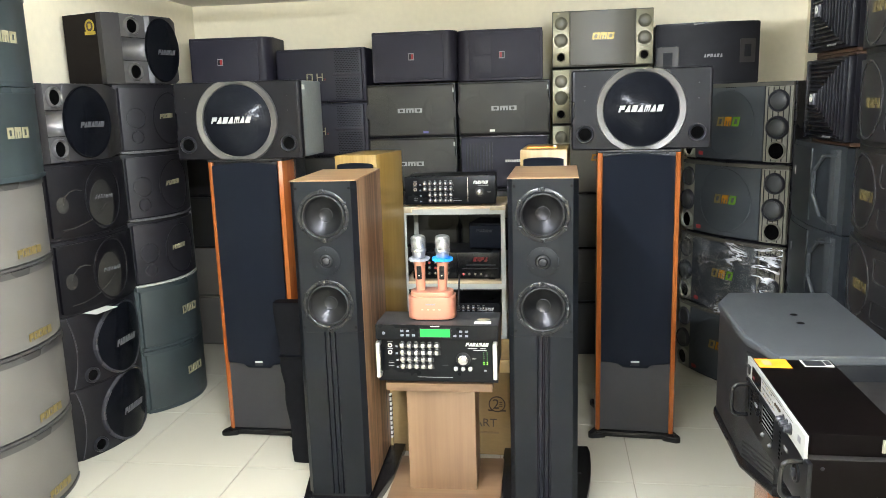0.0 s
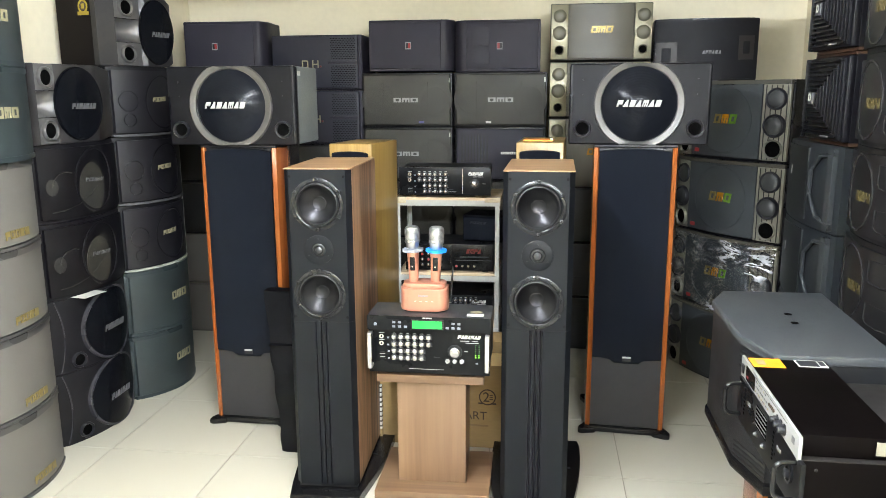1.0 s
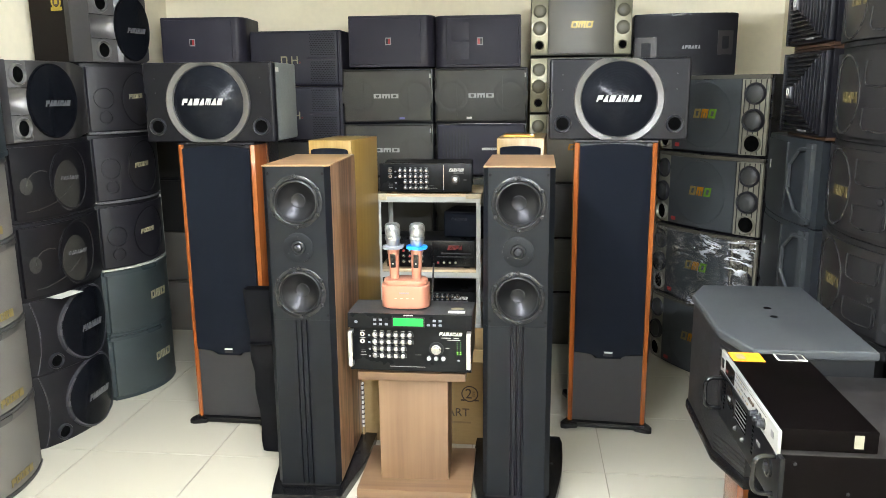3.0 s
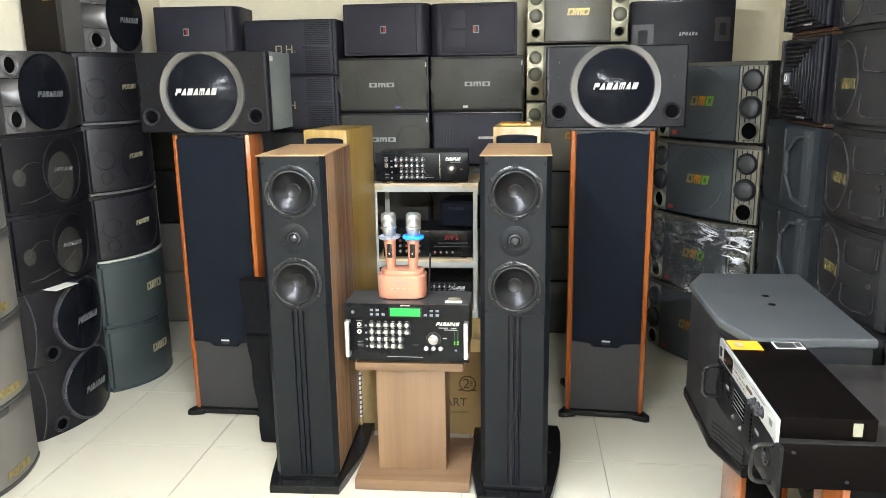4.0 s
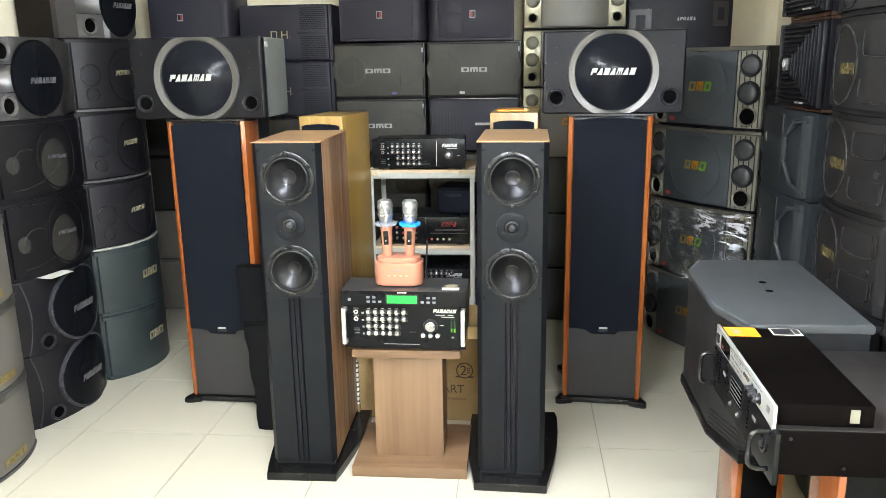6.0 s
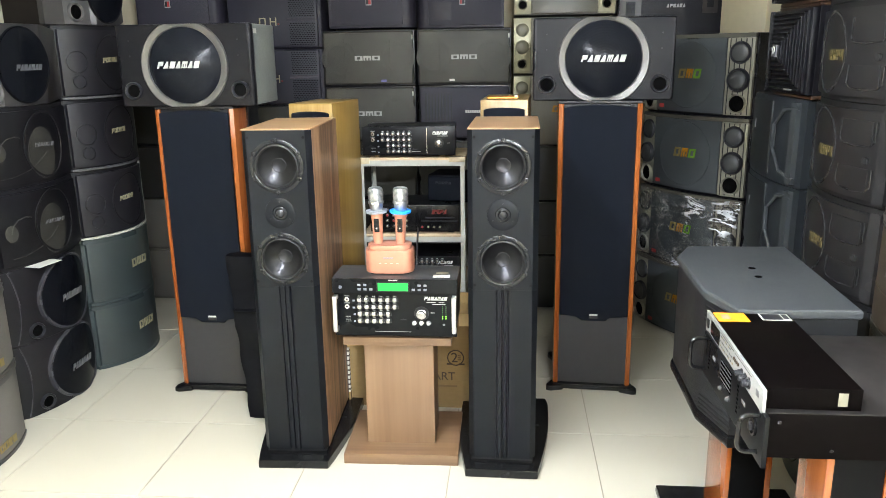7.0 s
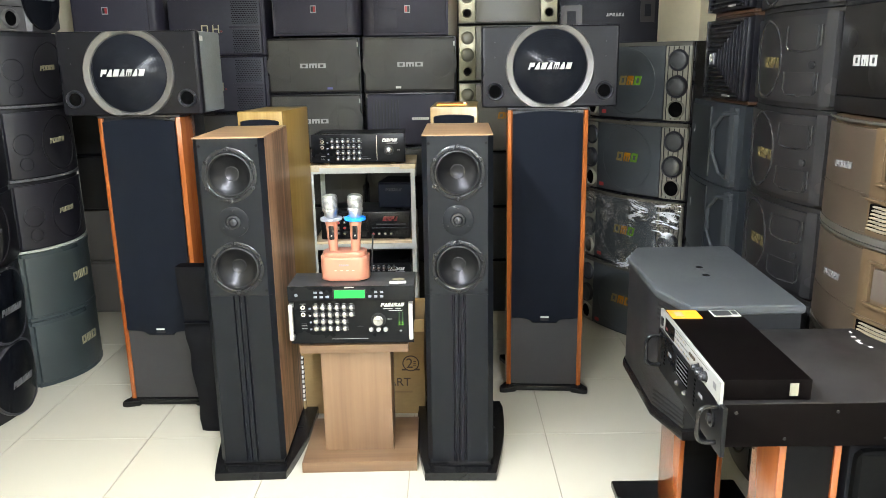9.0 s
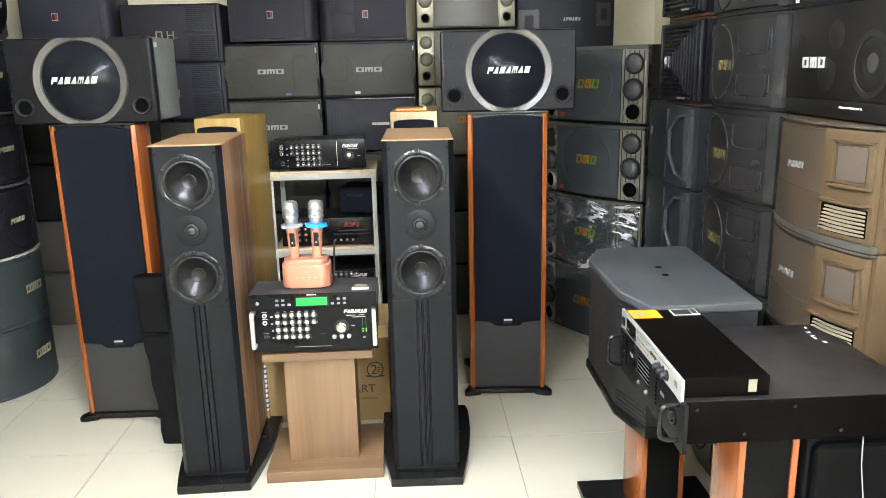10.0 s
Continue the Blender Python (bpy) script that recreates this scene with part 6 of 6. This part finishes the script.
def dark_window_speaker(m, h=0.325):
    """A black speaker through whose mesh the paper cones show as pale ovals."""
    w, d, bow = 0.535, 0.28, 0.06
    t = bow_speaker(m, w, h, d, bow, "black speaker with pale cones behind its mesh", "dark mesh speakers", M_PORTMESH, M_PORT,
                    (0.02, h * 0.50, 7, 0.125, 0.016, M_SILVERDIM, 0.3, 0.06), ring=(0.03, h * 0.5, 0.14, M_PORT))
    for cx, r, mat in ((0.005, 0.088, M_MESHPALE), (-0.205, 0.028, M_MESHPALE)):
        bm = bmesh.new()
        n, vs = 36, []
        for q, lf in ((1, 0.004), (0.98, 0.0074), (0.5, 0.0076), (0.01, 0.0077)):
            vs.append([bm.verts.new((cx + r * q * 0.95 * math.cos(6.283185 * k / n), bow_y(cx + r * q * 0.95 * math.cos(6.283185 * k / n), w, bow) - lf, h * (0.40 if cx > 0 else 0.46) + r * q * 1.25 * math.sin(6.283185 * k / n))) for k in range(n)])
        for a, b in zip(vs, vs[1:]):
            for k in range(n):
                bm.faces.new((a[k], a[(k + 1) % n], b[(k + 1) % n], b[k]))
        bm.faces.new(vs[-1])
        part("cone", bm, mat, t, "pale cone seen through the mesh")
    for pts in (((-0.205, 0.46), (-0.195, 0.55), (-0.170, 0.62), (-0.135, 0.64), (-0.11, 0.62)), ((-0.215, 0.14), (-0.16, 0.15), (-0.08, 0.21), (-0.02, 0.30), (0.03, 0.40))):
        part("lead_wire", sweep(bmesh.new(), [Vector((px, bow_y(px, w, bow) - 0.0068, h * pz)) for px, pz in pts], 0.0022, 6), M_MESHPALE, t, "pale wire seen through the mesh")
    return t


M_MESHPALE = mesh_metal("pale_cone_mesh", (0.01014, 0.009799, 0.008784), (0.02871, 0.02703, 0.02364), 300)


def horn_speaker(m, w, h, d, px, gx, ga):
    """A silver-baffled speaker: two ports and a horn flare beside an oval dark grille."""
    t = thing("karaoke_speaker", m, "silver-fronted speaker with oval black grille and ports", "speaker", "silver-fronted speakers")
    xa, xb = max(-w / 2 + 0.006, px - 0.052), gx - ga * 0.80       # the port column
    part("cabinet", prism(bmesh.new(), [(-w / 2, 0.05), (w / 2 - 0.004, 0.05), (w / 2 - 0.02, d), (-w / 2, d)], 0.001, h - 0.001, 0.003), M_UMBERCAB, t, "brown-black cabinet sides")
    pts = [(xb, -0.010), (gx - ga * 0.6, -0.028), (gx + ga * 0.7, -0.030), (gx + ga * 1.08, -0.016), (w / 2 - 0.014, 0.016), (w / 2 - 0.004, 0.034), (w / 2 - 0.004, 0.0495), (xb, 0.0495)]
    bm = prism(bmesh.new(), pts, 0.0, h, 0.008, seg=3)
    for v in bm.verts:       # the corners away from the ports are cut off
        if v.co.x > w / 2 - 0.045:
            v.co.z = h / 2 + (v.co.z - h / 2) * (1 - 0.16 * min(1.0, (v.co.x - w / 2 + 0.045) / 0.045))
    part("front", bm, M_SILVERDK, t, "gunmetal moulded front")
    part("edge_panel", prism(bmesh.new(), [(-w / 2, 0.018), (xa, -0.012), (xa, 0.0495), (-w / 2, 0.0495)], 0.0, h, 0.002), M_SILVERDK, t, "gunmetal chamfered edge")
    for z0, z1 in ((0.002, h * 0.335), (h * 0.665, h - 0.002)):
        part("port_panel", prism(bmesh.new(), [(xa, -0.012), ((xa + xb) / 2, -0.016), (xb, -0.012), (xb, 0.0495), (xa, 0.0495)], z0, z1, 0.004), M_HORNSILVER, t, "silver panel round the port")
    bm = bmesh.new()
    n, vs, gb = 48, [], h * 0.455
    for q, lf in ((1.04, 0.028), (1.03, 0.038), (1.0, 0.037), (0.99, 0.036), (0.6, 0.044), (0.01, 0.047)):
        vs.append([bm.verts.new((gx + ga * q * math.cos(6.283185 * k / n), -lf, h / 2 + gb * q * math.sin(6.283185 * k / n))) for k in range(n)])
    for a, b in zip(vs, vs[1:]):
        for k in range(n):
            bm.faces.new((a[k], a[(k + 1) % n], b[(k + 1) % n], b[k]))
    bm.faces.new(vs[-1])
    part("grille", bm, M_DISC, t, "oval black mesh grille")
    for z in (0.056, h - 0.056):
        bore(t, (px + (xa + xb) / 2) / 2, -0.0155, z, 0.033, ring=0.010, ring_mat=M_HORNSILVER)
    # the horn: a scoop between the port panels, deepest at its outer end
    bm, prev = bmesh.new(), None
    for k in range(13):
        f = k / 12
        x = xa + 0.001 + (xb - xa - 0.002) * f
        col = [bm.verts.new((x, -0.013 + 0.058 * (1 - (j / 5 - 1) ** 2) ** 0.8 * (1 - f ** 2.2), h * (0.5 + 0.163 * (j / 5 - 1)))) for j in range(11)]
        if prev:
            for j in range(10):
                bm.faces.new((prev[j], col[j], col[j + 1], prev[j + 1]))
        prev = col
    part("horn", bm, M_HORNSILVER, t, "hollow silver horn flare")
    for z in (h * 0.335, h * 0.665):
        part("seam", boxed(xa, xb, -0.0150, 0.045, z - 0.0012, z + 0.0012), M_HOLE, t)
    mark(t, M_SILVERDIM, 7, ga * 1.05, 0.024, gx + 0.01, -0.0465, h * 0.47, slant=0.3, gap=0.06)
    return t


M_HORNSILVER = surface("gunmetal_silver_plastic", (0.100, 0.096, 0.094), 0.40, 0.4, vary=0.1, bump=0.05)
M_UMBERCAB = surface("brown_black_vinyl", (0.0078, 0.0058, 0.0050), 0.55, vary=0.15, bump=0.2, bump_scale=500, spec=0.08)
M_SILVERDK = surface("gunmetal_plastic", (0.031, 0.029, 0.029), 0.36, 0.3, vary=0.1, bump=0.05)
YC2, YC3 = 3.005, 3.505
for i in range(2):
    port_speaker(pose(-1.845, YC2, 0.3255 * i, 0, 0, 86))
for i in range(2, 4):
    dark_window_speaker(pose(-1.835, YC2, 0.3255 * i, 0, 0, 86))
horn_speaker(pose(-1.80, YC2 - 0.01, 0.3255 * 4, 0, 0, 84), 0.515, 0.322, 0.27, -0.190, -0.026, 0.138)
for i in range(2):
    green_speaker(pose(-1.775, YC3, 0.3260 * i, 0, 0, 78), 0.3255)
for i in range(2, 5):
    t = bow_speaker(pose(-1.775, YC3, 0.3260 * i, 0, 0, 78), 0.46, 0.3255, 0.31, 0.075, "dark grey bow-fronted speaker with gold badge", "dark bow-fronted speakers", M_MESHGREYDK, M_PORT,
                (0.015, 0.3255 * 0.53, 5, 0.100, 0.022, M_GOLDPALE, 0.2, -0.05), trim=M_SILVERDIM if i > 2 else M_PALESTRIP, trims=((0.0, 0.012),), ring=(0.045, 0.158, 0.13, M_PORT))
    pressed_ring(t, 0.46, 0.075, -0.155, 0.165, 0.048, M_PORT)
    pressed_ring(t, 0.46, 0.075, -0.155, 0.078, 0.030, M_PORT)
for i in range(4):
    edge = thing("edge_strip", pose(-1.775, YC3, 0.3260 * i, 0, 0, 78), "narrow pale strip along a speaker side edge", "strip", "edge strips")
    part("strip", boxed(0.2305, 0.2345, -0.004, 0.02, 0.006, 0.32, 0.001), M_PALESTRIP, edge)
top = horn_speaker(pose(-1.756, 3.462, 1.631, 0, 0, 72), 0.43, 0.322, 0.27, -0.085, 0.09, 0.102)
side = Matrix.Translation((-0.215, 0.095, 0.262)) @ Matrix.Rotation(radians(-90), 4, "Y")
part("crest_sticker", lathe(bmesh.new(), [(0.031, 0), (0.031, 0.001), (0.022, 0.0012), (0.0215, 0)], side, 24), M_CREST, top, "round gold crest sticker")
part("crest_sticker", lathe(bmesh.new(), [(0.019, 0), (0.019, 0.0006), (0, 0.0006)], side, 20), M_INK, top, "dark middle of the crest")
part("crest_sticker", boxed(-0.2163, -0.2148, 0.060, 0.130, 0.224, 0.240), M_CREST, top, "gold ribbon under the crest")
part("crest_sticker", boxed(-0.2164, -0.2150, 0.086, 0.104, 0.252, 0.274), M_CREST, top, "gold figure inside the crest")

# ---- subwoofer, amplifiers and stands at the right ----
def subwoofer(m):
    t = thing("subwoofer", m, "black subwoofer with thick chamfered top and bottom plates", "subwoofer")
    plan = [(0.725, 2.40), (0.785, 2.528), (1.106, 2.532), (1.078, 1.874), (0.768, 1.867), (0.722, 2.03)]
    cx, cy = 0.91, 2.2
    def shrunk(k):
        return [(cx + (x - cx) * k, cy + (y - cy) * k) for x, y in plan][::-1]
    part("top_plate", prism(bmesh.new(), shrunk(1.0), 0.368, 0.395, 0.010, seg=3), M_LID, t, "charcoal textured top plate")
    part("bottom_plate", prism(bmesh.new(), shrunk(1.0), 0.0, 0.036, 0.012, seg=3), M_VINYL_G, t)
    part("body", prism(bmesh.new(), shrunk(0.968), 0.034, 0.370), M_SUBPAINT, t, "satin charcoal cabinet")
    edge = [(0.7275, 2.03), (0.771, 1.875), (0.80, 1.89), (0.76, 2.03)]
    for k in range(4):
        part("fin", prism(bmesh.new(), edge[::-1], 0.346 - k * 0.013, 0.353 - k * 0.013, 0.002), M_PLASTIC, t)
        part("fin", prism(bmesh.new(), edge[::-1], 0.042 + k * 0.013, 0.049 + k * 0.013, 0.002), M_PLASTIC, t)
    for hx, hy in ((0.916, 2.255), (0.908, 2.165)):
        part("screw_hole", lathe(bmesh.new(), [(0.011, 0.0), (0.011, 0.0012), (0.006, 0.0013), (0, 0.0005)], Matrix.Translation((hx, hy, 0.3948)), 14), M_HOLE, t)
    return t


subwoofer(pose(0, 0, 0.445))


def cherry_stand(m, w, d, h, base=None):
    t = thing("speaker_stand", m, "cherry-sided speaker stand with black front", "stand", "cherry stands")
    part("core", boxed(-w / 2 + 0.014, w / 2 - 0.014, 0.002, d, 0.02, h, 0.002), M_STANDBLACK, t, "matt black front")
    for s in (-1, 1):
        part("side_panel", boxed(s * (w / 2 - 0.016), s * w / 2, -0.004, d, 0.02, h, 0.003), M_CHERRY, t, "glossy cherry side panel")
    x0, x1, y0, y1 = base
    part("base_plate", boxed(x0, x1, y0, y1, 0.0, 0.028, 0.008), M_VINYL_G, t)
    return t


cherry_stand(pose(0.908, 2.10, 0), 0.136, 0.20, 0.444, (-0.215, 0.22, -0.12, 0.268))
cherry_stand(pose(0.922, 1.47, 0), 0.138, 0.14, 0.690, (-0.14, 0.13, -0.02, 0.22))


def power_amplifier(m):
    """The deep black rack amplifier with looped handles."""
    t = thing("power_amplifier", m, "deep black rack power amplifier with looped handles", "amplifier", "amplifiers")
    w, h, d = 0.482, 0.100, 0.52
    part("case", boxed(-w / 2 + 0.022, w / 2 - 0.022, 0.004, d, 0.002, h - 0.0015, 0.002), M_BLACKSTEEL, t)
    part("top_cover", boxed(-w / 2 + 0.0225, w / 2 - 0.0225, 0.0045, d - 0.001, h - 0.0015, h, 0.0004), M_DUSTLIT, t, "dusty smudged top cover, painted lighter as lit")
    part("front_panel", boxed(-w / 2, w / 2, -0.006, 0.004, -0.010, h, 0.002), M_PANEL, t)
    for s in (-1, 1):
        x = s * (w / 2 - 0.03)
        arc = [radians(a) for a in range(0, 91, 18)]
        pts = [(x, -0.002, 0.010)] + [(x, -0.026 - 0.020 * math.sin(a), 0.030 - 0.020 * math.cos(a)) for a in arc]
        pts += [(x, -0.026 - 0.020 * math.cos(a), h - 0.030 + 0.020 * math.sin(a)) for a in arc] + [(x, -0.002, h - 0.010)]
        part("handle", sweep(bmesh.new(), pts, 0.0052, 10), M_VINYL_G, t, "round black loop handle")
    part("vent", boxed(-0.075, 0.012, -0.0070, -0.0055, 0.040, h - 0.008), M_HOLE, t)
    for k in range(5):
        part("vent_slat", boxed(-0.075, 0.012, -0.0082, -0.0055, 0.045 + k * 0.0105, 0.0475 + k * 0.0105), M_SILVERDIM, t)
    for x in (-0.135, 0.105):
        part("print_line", boxed(x - 0.012, x + 0.012, -0.0072, -0.006, h * 0.62, h * 0.70), M_SILVERPL, t)
    for x in (-0.182, -0.176, 0.060, 0.066):
        for k in range(7):
            part("vent_hole", boxed(x - 0.0014, x + 0.0014, -0.0068, -0.006, 0.022 + k * 0.010, 0.028 + k * 0.010), M_HOLE, t)
    knob(t, -0.060, -0.006, 0.024, 0.0055, 0.008, M_SILVERDIM)
    knob(t, 0.000, -0.006, 0.024, 0.0055, 0.008, M_SILVERDIM)
    s = part("switch", lathe(bmesh.new(), [(0.020, 0), (0.020, 0.005), (0.015, 0.006), (0.014, 0.003), (0, 0.003)], at_face(0.182, -0.006, 0.052), 24), M_VINYL_G, t)
    part("switch_lever", boxed(0.176, 0.188, -0.018, -0.008, 0.045, 0.060, 0.002), M_GREYPL, s)
    for k in range(5):
        for s in (-1, 1):
            part("screw", lathe(bmesh.new(), [(0.004, 0), (0.0035, 0.002), (0, 0.0022)], Matrix.Translation((s * (w / 2 - 0.0222), 0.03 + k * 0.105, 0.02 if k % 2 else h - 0.02)) @ Matrix.Rotation(radians(s * 90), 4, "Y"), 8), M_PLASTIC, t)
    for sx, sy, sw, sd in SCRAPS:
        part("sticker_scrap", boxed(sx - sw, sx + sw, sy - sd, sy + sd, h, h + 0.0007), M_PAPER, t, "torn scrap of white sticker")
    return t


SCRAPS = [(-0.190, 0.473, 0.005, 0.0025), (-0.157, 0.463, 0.004, 0.005), (-0.120, 0.458, 0.012, 0.003), (-0.086, 0.469, 0.005, 0.004), (-0.132, 0.464, 0.003, 0.003)]
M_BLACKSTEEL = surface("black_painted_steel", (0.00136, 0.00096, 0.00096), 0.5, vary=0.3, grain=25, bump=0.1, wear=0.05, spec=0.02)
# dust and smudges, with the top's reflected light painted in as lighter colour
M_DUSTLIT = surface("dusty_lit_black_steel", (0.01196, 0.01071, 0.01071), 0.42, vary=0.5, grain=14, bump=0.1, wear=0.2, spec=0.2)


def crossover(m):
    """The shallow silver-fronted rack unit."""
    t = thing("audio_processor", m, "black rack processor with silver front and stickers", "processor")
    w, h, d = 0.482, 0.046, 0.19
    part("case", boxed(-w / 2 + 0.018, w / 2 - 0.018, 0.003, d, 0.001, h, 0.001), M_BLACKSTEEL, t)
    part("front_panel", boxed(-w / 2, w / 2, -0.004, 0.003, -0.004, h + 0.002, 0.001), M_PANELWHITE, t, "pale silver front panel crowded with controls")
    part("switch", boxed(-0.224, -0.206, -0.0075, -0.004, 0.010, 0.032, 0.001), M_PLASTIC, t)
    win = part("display", boxed(-0.186, -0.102, -0.0052, -0.004, 0.004, 0.040), M_VINYL_G, t, "dark display window")
    part("display_print", boxed(-0.178, -0.160, -0.0056, -0.005, 0.012, 0.018), M_REDDIM, win)
    for k in range(3):
        knob(t, 0.092 + k * 0.027, -0.004, 0.020, 0.0075 + 0.001 * k, 0.016, M_GREYPL)
    for k in range(4):
        part("button", lathe(bmesh.new(), [(0.0042, 0), (0.0040, 0.003), (0, 0.003)], at_face(0.030 + k * 0.0115, -0.004, 0.027), 12), M_INK, t)
    for row in range(3):
        for k in range(9 - row):
            x, z = -0.094 + k * 0.0132, 0.008 + row * 0.0120
            part("print_mark", boxed(x, x + 0.0035 + 0.003 * ((k + row) % 3), -0.0046, -0.004, z, z + 0.0032), M_GREYPL if (k * 2 + row) % 4 else M_GOLD, t)
    for x0, x1 in ((-0.096, -0.030), (-0.024, 0.020), (0.030, 0.078), (0.084, 0.160)):
        part("print_line", boxed(x0, x1, -0.0046, -0.004, 0.0398, 0.0410), M_INK, t)
    part("print_mark", boxed(0.196, 0.214, -0.0046, -0.004, 0.018, 0.032), M_SILVERDIM, t)
    part("sticker", boxed(-0.225, -0.160, 0.006, 0.082, h, h + 0.0008), M_STICKER, t, "orange yellow printed sticker")
    part("sticker_print", boxed(-0.212, -0.176, 0.02, 0.040, h + 0.0008, h + 0.0012), M_GOLDPALE, t)
    lab = part("sticker", boxed(-0.222, -0.175, 0.115, 0.185, h, h + 0.0008), M_PAPER, t, "white and black printed label")
    part("sticker_print", boxed(-0.219, -0.178, 0.119, 0.166, h + 0.0008, h + 0.0012), M_GREYPL, lab)
    part("sticker_print", boxed(-0.219, -0.186, 0.1685, 0.182, h + 0.0008, h + 0.0012), M_GREYPL, lab)
    part("side_label", boxed(w / 2 - 0.0185, w / 2 - 0.0172, 0.145, 0.163, 0.010, 0.038), M_LABEL, t, "small cream paper label")
    return t


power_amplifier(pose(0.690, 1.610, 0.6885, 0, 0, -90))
crossover(pose(0.692, 1.632, 0.7885, 0, 0, -91))

M_CLUTTER = mesh_metal("near_black_mesh", (0.001, 0.001, 0.001), (0.005, 0.005, 0.005), 300, 0.7, 0.2, 0.02)
# low clutter behind the stands; a plain box stands in for its dark bulk
box_speaker(pose(1.155, 1.455, 0.0, 0, 0, 0), 0.30, 0.655, 0.15, "plain black box standing in for clutter under the amplifier", "floor monitors", M_CLUTTER, M_FABRIC, name="clutter_box", round_=0.03)
cab = thing("cable", pose(0, 0, 0), "thin white cable hanging down to the floor", "cable")
part("cord", sweep(bmesh.new(), [(1.092, 1.40, 0.688), (1.092, 1.395, 0.62), (1.102, 1.39, 0.54), (1.112, 1.39, 0.36), (1.125, 1.39, 0.20), (1.15, 1.40, 0.05), (1.22, 1.42, 0.006)], 0.0013), M_CABLE, cab)
rc = thing("cable", pose(0, 0, 0), "thin dark cable hanging down the wall", "cable")
part("cord", sweep(bmesh.new(), [(1.675, 4.42, 1.95), (1.670, 4.44, 1.80), (1.664, 4.46, 1.66), (1.66, 4.46, 1.58)], 0.004), M_PLASTIC, rc)

# paper that sticks out between two speakers, and a leaflet on the maple tower
pp = thing("paper_sheet", pose(-1.755, 2.93, 0.6515, 0, 0, 80), "white paper sheet poking out between speakers", "paper")
part("sheet", boxed(-0.10, 0.03, -0.030, 0.1, -0.0004, 0.0008), M_PAPER, pp)
bk = thing("leaflet", pose(0.155, 3.30, 1.2905, 0, 0, -4), "orange printed leaflet lying on the tower", "leaflet")
part("cover", boxed(-0.07, 0.06, 0.0, 0.1, 0.0, 0.007, 0.002), M_STICKER2, bk)
part("clip", boxed(0.045, 0.058, 0.01, 0.022, 0.006, 0.014, 0.002), M_PAPER, bk)

# ---- floor tiles ----
T, X0, Y0 = 0.54, 0.512, 2.77
full = None
ix0, ix1 = math.floor((XL - X0) / T), math.ceil((XR - X0) / T)
iy0, iy1 = math.floor((YF - Y0) / T), math.ceil((YB - Y0) / T)
for i in range(ix0, ix1):
    for j in range(iy0, iy1):
        a, b = max(XL, X0 + i * T + 0.0016), min(XR, X0 + (i + 1) * T - 0.0016)
        c, d = max(YF, Y0 + j * T + 0.0016), min(YB, Y0 + (j + 1) * T - 0.0016)
        if b - a < 0.01 or d - c < 0.01:
            continue
        whole = b - a > T - 0.004 and d - c > T - 0.004
        if whole and full is not None:
            ob = new("tile", full)
        else:
            bm = boxed(-(b - a) / 2, (b - a) / 2, -(d - c) / 2, (d - c) / 2, -0.008, 0.0, 0.0004, 1)
            ob = part("tile", bm, M_TILE, None)
            if whole:
                full = ob.data
        ob.location = ((a + b) / 2, (c + d) / 2, 0)
        ob.parent = FLOOR
